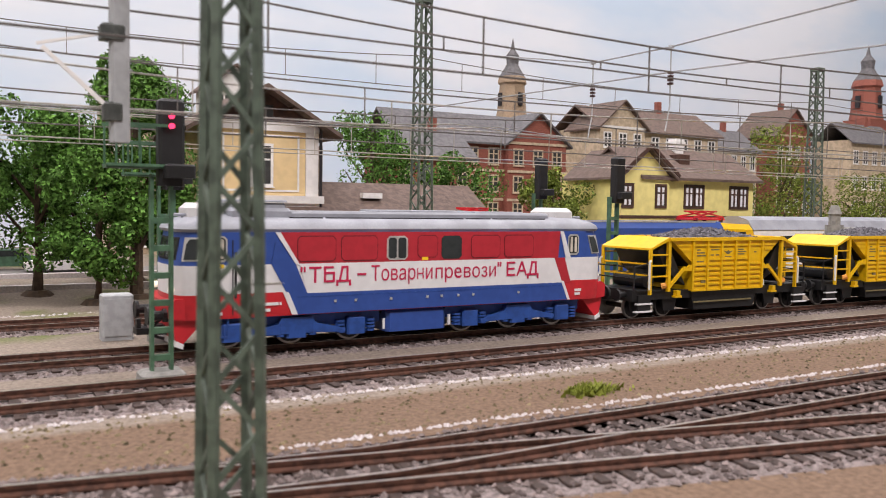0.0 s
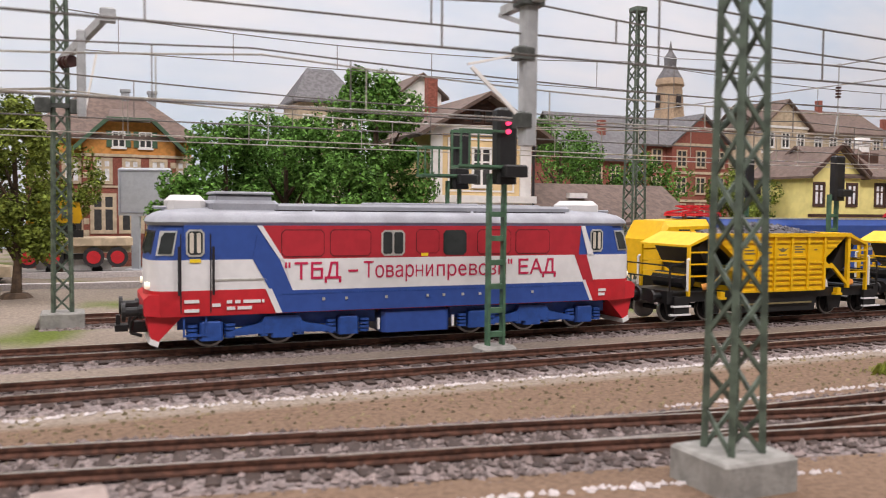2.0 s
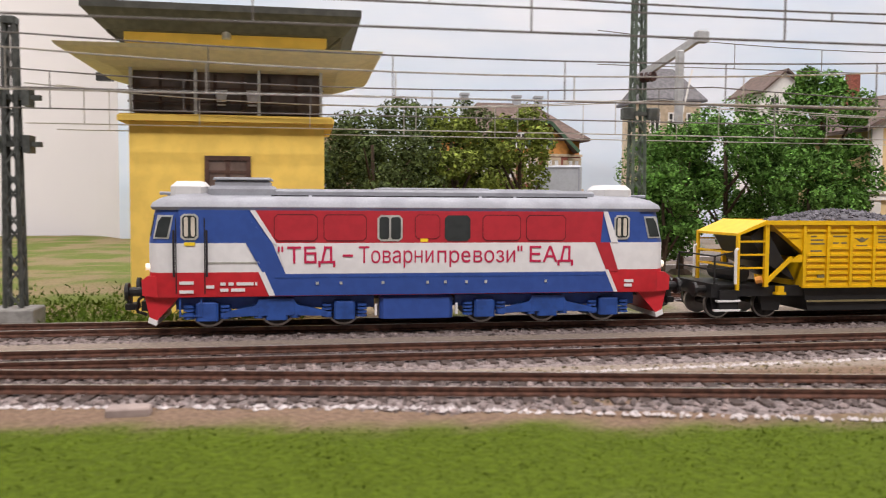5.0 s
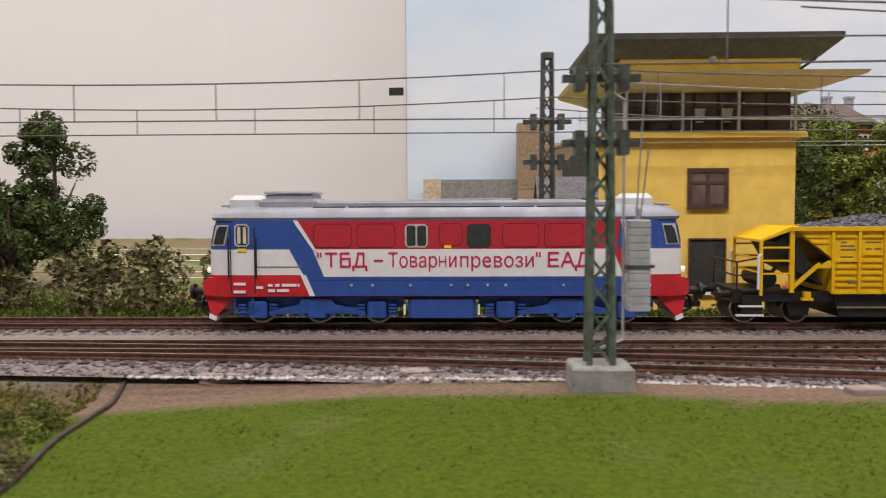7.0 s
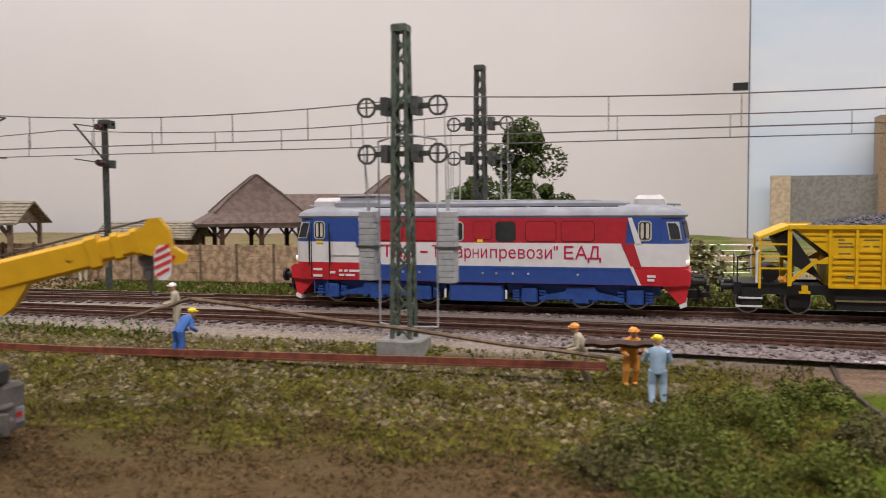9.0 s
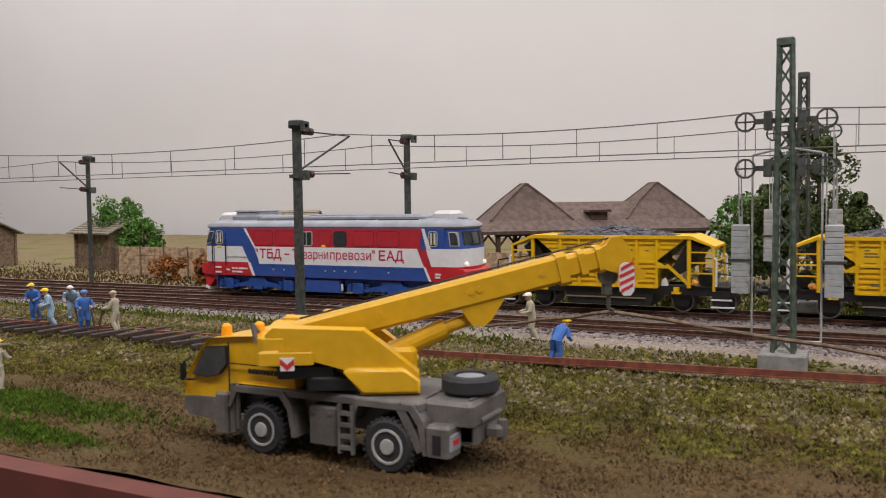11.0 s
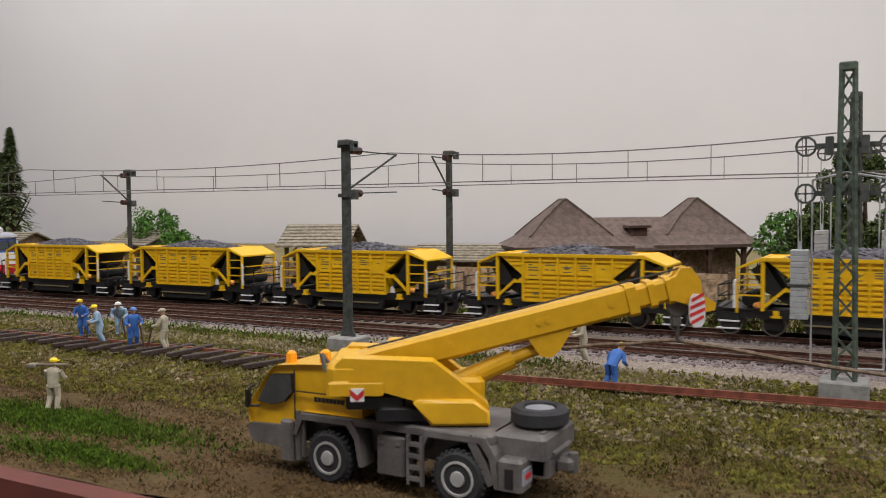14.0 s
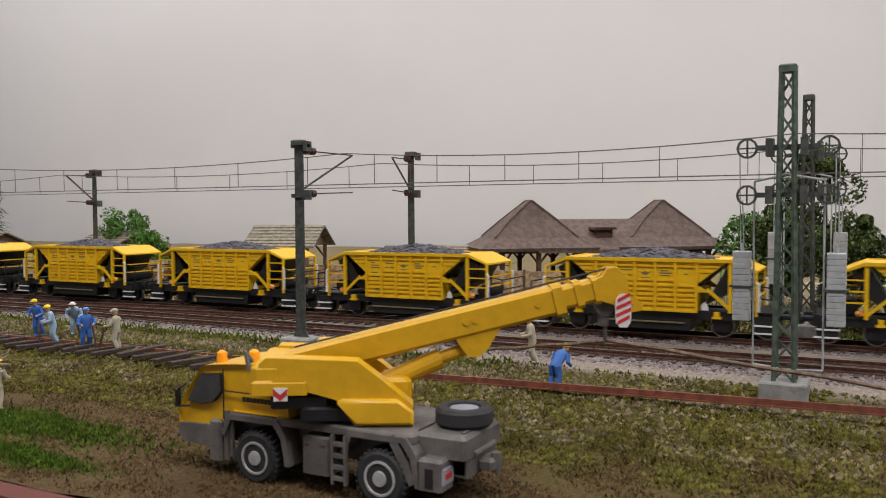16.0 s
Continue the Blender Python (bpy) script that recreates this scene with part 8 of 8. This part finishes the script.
# gap between two boards of the layout
_g = Mesh()
for _k in range(24):
    _y0, _y1 = -0.262 + 0.0083 * _k, -0.262 + 0.0083 * (_k + 1)
    if _y1 > -0.075:
        break
    _x0, _x1 = (-0.0795 - 0.084 * (_y + 0.262) + 0.0006 * noise.noise((_y * 90, 3.0, 0)) for _y in (_y0, _y1))
    _z0, _z1 = ground_z(_x0, _y0), ground_z(_x1, _y1)
    _g.rings([[(_x0 - 0.0007, _y0, _z0 - 0.001), (_x0 + 0.0007, _y0, _z0 - 0.001), (_x0 + 0.0006, _y0, _z0 + 0.0011), (_x0 - 0.0006, _y0, _z0 + 0.0011)],
              [(_x1 - 0.0007, _y1, _z1 - 0.001), (_x1 + 0.0007, _y1, _z1 - 0.001), (_x1 + 0.0006, _y1, _z1 + 0.0011), (_x1 - 0.0006, _y1, _z1 + 0.0011)]])
tagged(_g.built("board_joint", SLEEPER, k=1), "dark joint strip between two layout boards", "joint", kind="structure")

# the yard under repair
mobile_crane()
_rail = Mesh()
for _p, _q in (((-0.69, -0.137, -0.0042), (-0.3635, -0.1237, -0.006)), ((-0.3635, -0.1237, -0.006), (-0.165, -0.1054, -0.0061))):
    _rail.bar(_p, _q, 0.0011, 0.0024)
    _rail.bar((_p[0], _p[1], _p[2] - 0.0012), (_q[0], _q[1], _q[2] - 0.0012), 0.0026, 0.0005)
tagged(_rail.built("loose_rail", RUST, k=1), "long rust-red loose rail lying beside the track", "rail")
_rng = random.Random(4)
for _k in range(17):
    _x = -0.655 + 0.0125 * _k
    _s = Mesh()
    _s.slab(-0.13, 0.13, -1.3, 1.3, 0.0, 0.16, 0.03)
    _o = _s.built("loose_sleeper", SLEEPER)
    _y = -0.137 + _rng.uniform(-0.003, 0.003)
    _o.matrix_world = pose(_x, _y, ground_z(_x, _y) + 0.0004, 0, 0, _rng.uniform(-12, 12) - 8)
    tagged(_o, "dark wooden sleeper laid out on the ground", "sleeper", "loose sleepers")
log_pole((-0.3553, -0.1005, 0.0024), (-0.2861, -0.158, 0.0188), 0.0007, "hoisted_pole", "long thin wooden pole hanging from the crane hook", TIMBER)
log_pole((-0.2861, -0.158, 0.0188), (-0.165, -0.1035, -0.004), 0.0007, "hoisted_pole", "long thin wooden pole hanging from the crane hook", TIMBER)
log_pole((-0.172, -0.1065, 0.0012), (-0.150, -0.1055, 0.0016), 0.0014, "carried_beam", "short dark wooden beam carried by figurines", WOOD_DARK)
_f = ((-0.6065, -0.1244, 20, CLOTH_BLUE, CLOTH_BLUE, HELMET_Y, 0.3, "blue painted figurine with yellow helmet beside the rail", False),
      (-0.582, -0.134, -30, CLOTH_LIGHT, CLOTH_LIGHT, HELMET_Y, 0.25, "light blue figurine with yellow helmet, bent forward", True),
      (-0.588, -0.116, 40, CLOTH_LIGHT, CLOTH_LIGHT, HELMET_W, 0.7, "light blue figurine bent over the rail", True),
      (-0.557, -0.135, 60, CLOTH_BLUE, CLOTH_BLUE, BLUE_CAP, 0.1, "blue figurine in overalls holding a bar", True),
      (-0.5373, -0.1334, -70, CLOTH_KHAKI, CLOTH_KHAKI, CLOTH_KHAKI, 0.05, "khaki figurine holding a bar", True),
      (-0.517, -0.2104, 200, CLOTH_KHAKI, CLOTH_KHAKI, HELMET_Y, 0.05, "khaki figurine carrying a plank on the shoulder", False),
      (-0.3416, -0.0841, -60, CLOTH_KHAKI, CLOTH_KHAKI, HELMET_W, 0.15, "khaki figurine with white cap beside the track", False),
      (-0.3202, -0.1155, 160, CLOTH_BLUE, CLOTH_BLUE, HELMET_Y, 0.75, "blue figurine with yellow helmet, bent down", False),
      (-0.1728, -0.1020, -80, CLOTH_KHAKI, CLOTH_KHAKI, CLOTH_ORANGE, 0.3, "khaki figurine with orange helmet carrying a beam", False),
      (-0.1574, -0.1010, 20, CLOTH_ORANGE, CLOTH_ORANGE, CLOTH_ORANGE, 0.3, "orange figurine carrying a beam", False),
      (-0.1480, -0.1240, 185, CLOTH_LIGHT, CLOTH_LIGHT, HELMET_Y, 0.1, "light blue figurine with yellow helmet", False))
for _x, _y, _r, _a, _b, _c, _d, _t, _u in _f:
    figurine(_x, _y, ground_z(_x, _y), _r, _a, _b, _c, _t, _d, 0, _u)


_t = Mesh()
_t.rod((-0.75, 0.05, 1.52), (0.75, -0.1, 1.62), 0.045, 6)
_t.slab(-1.05, -0.7, -0.12, 0.2, 1.44, 1.56, 0.04)
_o = _t.built("shovel", THATCH)
_o.matrix_world = pose(-0.517, -0.2104, ground_z(-0.517, -0.2104), 0, 0, 10)
tagged(_o, "pale long-handled shovel carried on a figurine's shoulder", "shovel")


def lawn_spot(r):
    x = r.uniform(-0.115, 0.31)
    top = -0.112 - 0.12 * max(0.0, x)
    return x, top - r.random() * (0.262 + top)


def clumped(r, x0, x1, y0, y1, freq, level, seed):
    """A spot in the stretch where a slow noise runs high, so that the flock lies in patches."""
    for _ in range(12):
        x, y = r.uniform(x0, x1), r.uniform(y0, y1)
        if noise.noise((x * freq, y * freq * 1.6, seed)) + r.gauss(0, 0.12) > level:
            break
    return x, y


scatter("gravel", "pale loose gravel beside the repair track", "gravel", STONE_PALE, 11000, lambda r: clumped(r, -1.0, -0.14, -0.168, -0.090, 60, -0.05, 1.0), 0.00095, 21, flat=True)
scatter("gravel", "pale gravel heap along the second track", "gravel", STONE_PALE, 3500, lambda r: (r.uniform(-0.75, -0.18), -0.104 + r.gauss(0, 0.007)), 0.0011, 35, flat=True)
scatter("moss", "olive moss flock crumbs on the yard ground", "moss", FLOCK_A, 20000, lambda r: clumped(r, -0.85, -0.1, -0.188, -0.085, 38, -0.05, 4.0), 0.0009, 22, flat=True)
scatter("moss", "olive moss fibres on the yard ground", "moss", FLOCK_A, 48000, lambda r: clumped(r, -0.85, -0.1, -0.194, -0.085, 45, 0.0, 7.0), 0.0011, 32)
scatter("pale_moss", "pale straw fibres among the moss", "moss", FLOCK_D, 34000, lambda r: clumped(r, -0.85, -0.1, -0.192, -0.085, 50, 0.02, 14.0), 0.0010, 36)
scatter("dry_grass", "brown dry grass flock on the mud", "grass", FLOCK_B, 42000, lambda r: clumped(r, -0.85, -0.12, -0.264, -0.115, 45, -0.02, 9.0), 0.0008, 23)
scatter("mud_fibres", "light brown fibres on the mud", "soil", FLOCK_E, 36000, lambda r: clumped(r, -0.80, -0.1, -0.264, -0.165, 60, 0.05, 17.0), 0.0007, 37)
scatter("earth_crumbs", "brown earth crumbs on the muddy yard", "soil", FLOCK_B, 14000, lambda r: clumped(r, -0.75, -0.1, -0.264, -0.15, 40, 0.1, 12.0), 0.0007, 33, flat=True)
scatter("green_tufts", "fresh green grass tufts on the mud", "grass", FLOCK_C, 22000, lambda r: (-0.505 + r.gauss(0, 0.034), -0.2205 + r.gauss(0, 0.0065)) if r.random() < 0.75 else (-0.455 + r.gauss(0, 0.016), max(-0.262, -0.2475 + r.gauss(0, 0.004))), 0.0012, 24)
scatter("lawn", "bright static grass on the bank", "grass", GRASS_BLADE, 60000, lambda r: lawn_spot(r), 0.0006, 25, 0.6)
scatter("track_weeds", "green weeds between the tracks", "weeds", FLOCK_C, 4000, lambda r: (r.uniform(-1.0, -0.35), -0.088 + r.gauss(0, 0.006)), 0.0016, 26)
scatter("rear_grass", "patchy grass behind the main line", "grass", FLOCK_C, 16000, lambda r: (r.uniform(-0.5, 0.15), 0.028 + abs(r.gauss(0, 0.05))), 0.0017, 27)
scatter("rear_straw", "dry straw grass behind the main line", "grass", FLOCK_B, 16000, lambda r: (r.uniform(-1.2, 0.0), 0.028 + abs(r.gauss(0, 0.06))), 0.0018, 28)
scatter("sand_grit", "fine grit on the sandy strip", "grit", STONE_PALE, 5000, lambda r: (r.uniform(0.2, 1.5), r.uniform(-0.122, -0.078)), 0.0005, 29, flat=True)
for _x, _y in ((0.5492, -0.1098), (0.553, -0.107)):
    scatter("grass_tuft", "light green grass tuft on the sand", "grass", TUFT, 260, lambda r: (_x + r.gauss(0, 0.004), _y + r.gauss(0, 0.002)), 0.0020, 30, 0.8)


def board_fence(x0, x1, y, label, high=0.0215):
    f = thing("fence", label, "fence", 0, 0, 0)
    n = int((x1 - x0) / 0.026)
    rng = random.Random(int(y * 1000))
    for k in range(n + 1):
        x = x0 + (x1 - x0) * k / n
        z = ground_z(x, y)
        q = Mesh()
        q.box(x - 0.0008, x + 0.0008, y - 0.0008, y + 0.0008, z, high + 0.0008)
        q.built("post", TIMBER, f, k=1)
        if k < n:
            for r in range(6):
                z0 = 0.0 + (high - 0.0) * r / 6
                q = Mesh()
                q.box(x + 0.0008, x + 0.0252, y - 0.0004 + rng.uniform(-0.0002, 0.0002), y + 0.0004, z0 - 0.002 * (r == 0), z0 + high / 6 - 0.0002)
                q.built("board", FENCE, f, k=1)


def wire_fence(x0, x1, y, label):
    f = thing("fence", label, "fence", 0, 0, 0)
    n = int((x1 - x0) / 0.02)
    for k in range(n + 1):
        x = x0 + (x1 - x0) * k / n
        q = Mesh()
        q.box(x - 0.0004, x + 0.0004, y - 0.0004, y + 0.0004, ground_z(x, y), 0.021)
        q.built("post", CHROME, f, k=1)
    for k in range(6):
        q = Mesh()
        q.rod((x0, y, 0.003 + 0.0034 * k), (x1, y, 0.003 + 0.0034 * k), 0.00022, 5)
        q.built("wire", CHROME, f, k=1)


board_fence(-0.78, -0.31, 0.088, "weathered brown board fence behind the yard")
wire_fence(-0.30, -0.10, 0.16, "pale wire fence behind the bushes")


def relay_cabinet(x, y):
    c = thing("relay_cabinet", "grey relay cabinet standing beside the track", "cabinet", x, y, ground_z(x, y))
    one("body", lambda m: m.slab(-0.5, 0.5, -0.35, 0.35, 0.0, 1.55, 0.06), WEIGHT, c)
    one("door", lambda m: m.box(-0.42, 0.42, -0.38, -0.35, 0.15, 1.4), WEIGHT, c)


relay_cabinet(0.4455, 0.047)
figurine(-0.545, 0.080, ground_z(-0.545, 0.08), 150, CLOTH_KHAKI, CLOTH_KHAKI, HELMET_Y, "khaki figurine with yellow helmet behind the line", 0.5)
figurine(-0.525, 0.080, ground_z(-0.525, 0.08), 220, CLOTH_KHAKI, CLOTH_KHAKI, HELMET_Y, "khaki figurine bent over beside the line", 0.7)

# ---------------------------------------------------------------- the train
LOCO = locomotive()
LOCO_WHEELS = [wheel_pair(LOCO, x, 0.55) for x in LOCO_AXLES]
WAGON = hopper_wagon()
for _x in (-4.75, -3.05, 3.05, 4.75):
    wheel_pair(WAGON, _x, 0.46)
WAGONS = [WAGON] + [copy_thing(WAGON, Matrix()) for _ in range(8)]
for _k, _w in enumerate(WAGONS):
    _w["label"] = "yellow model ballast hopper wagon on black underframe, loaded with grey gravel" if _k else "first yellow ballast hopper wagon coupled behind the locomotive"


def train_x(t):
    """Place of the locomotive's middle along the main track."""
    ts, xs = [r[0] for r in TRAIN], [r[1] for r in TRAIN]
    return float(np.interp(t, ts, xs))


def motions():
    walk(LOCO, [(t, pose(x, 0, 0)) for t, x in TRAIN])
    for k, w in enumerate(WAGONS):
        off = (14.8 + 11.7 * k) * K
        walk(w, [(t, pose(x + off, 0, 0)) for t, x in TRAIN])
    turning = [(o, 0.57) for o in LOCO_WHEELS] + [(o, 0.48) for w in WAGONS[:4] for o in w.children if o.name.startswith("wheelset")]
    for o, r in turning:
        x, _, z = o.location
        walk(o, [(f / 30, pose(x, 0, z, 0, math.degrees((train_x(f / 30) - TRAIN[0][1]) / (r * K)), 0)) for f in range(481)])


motions()
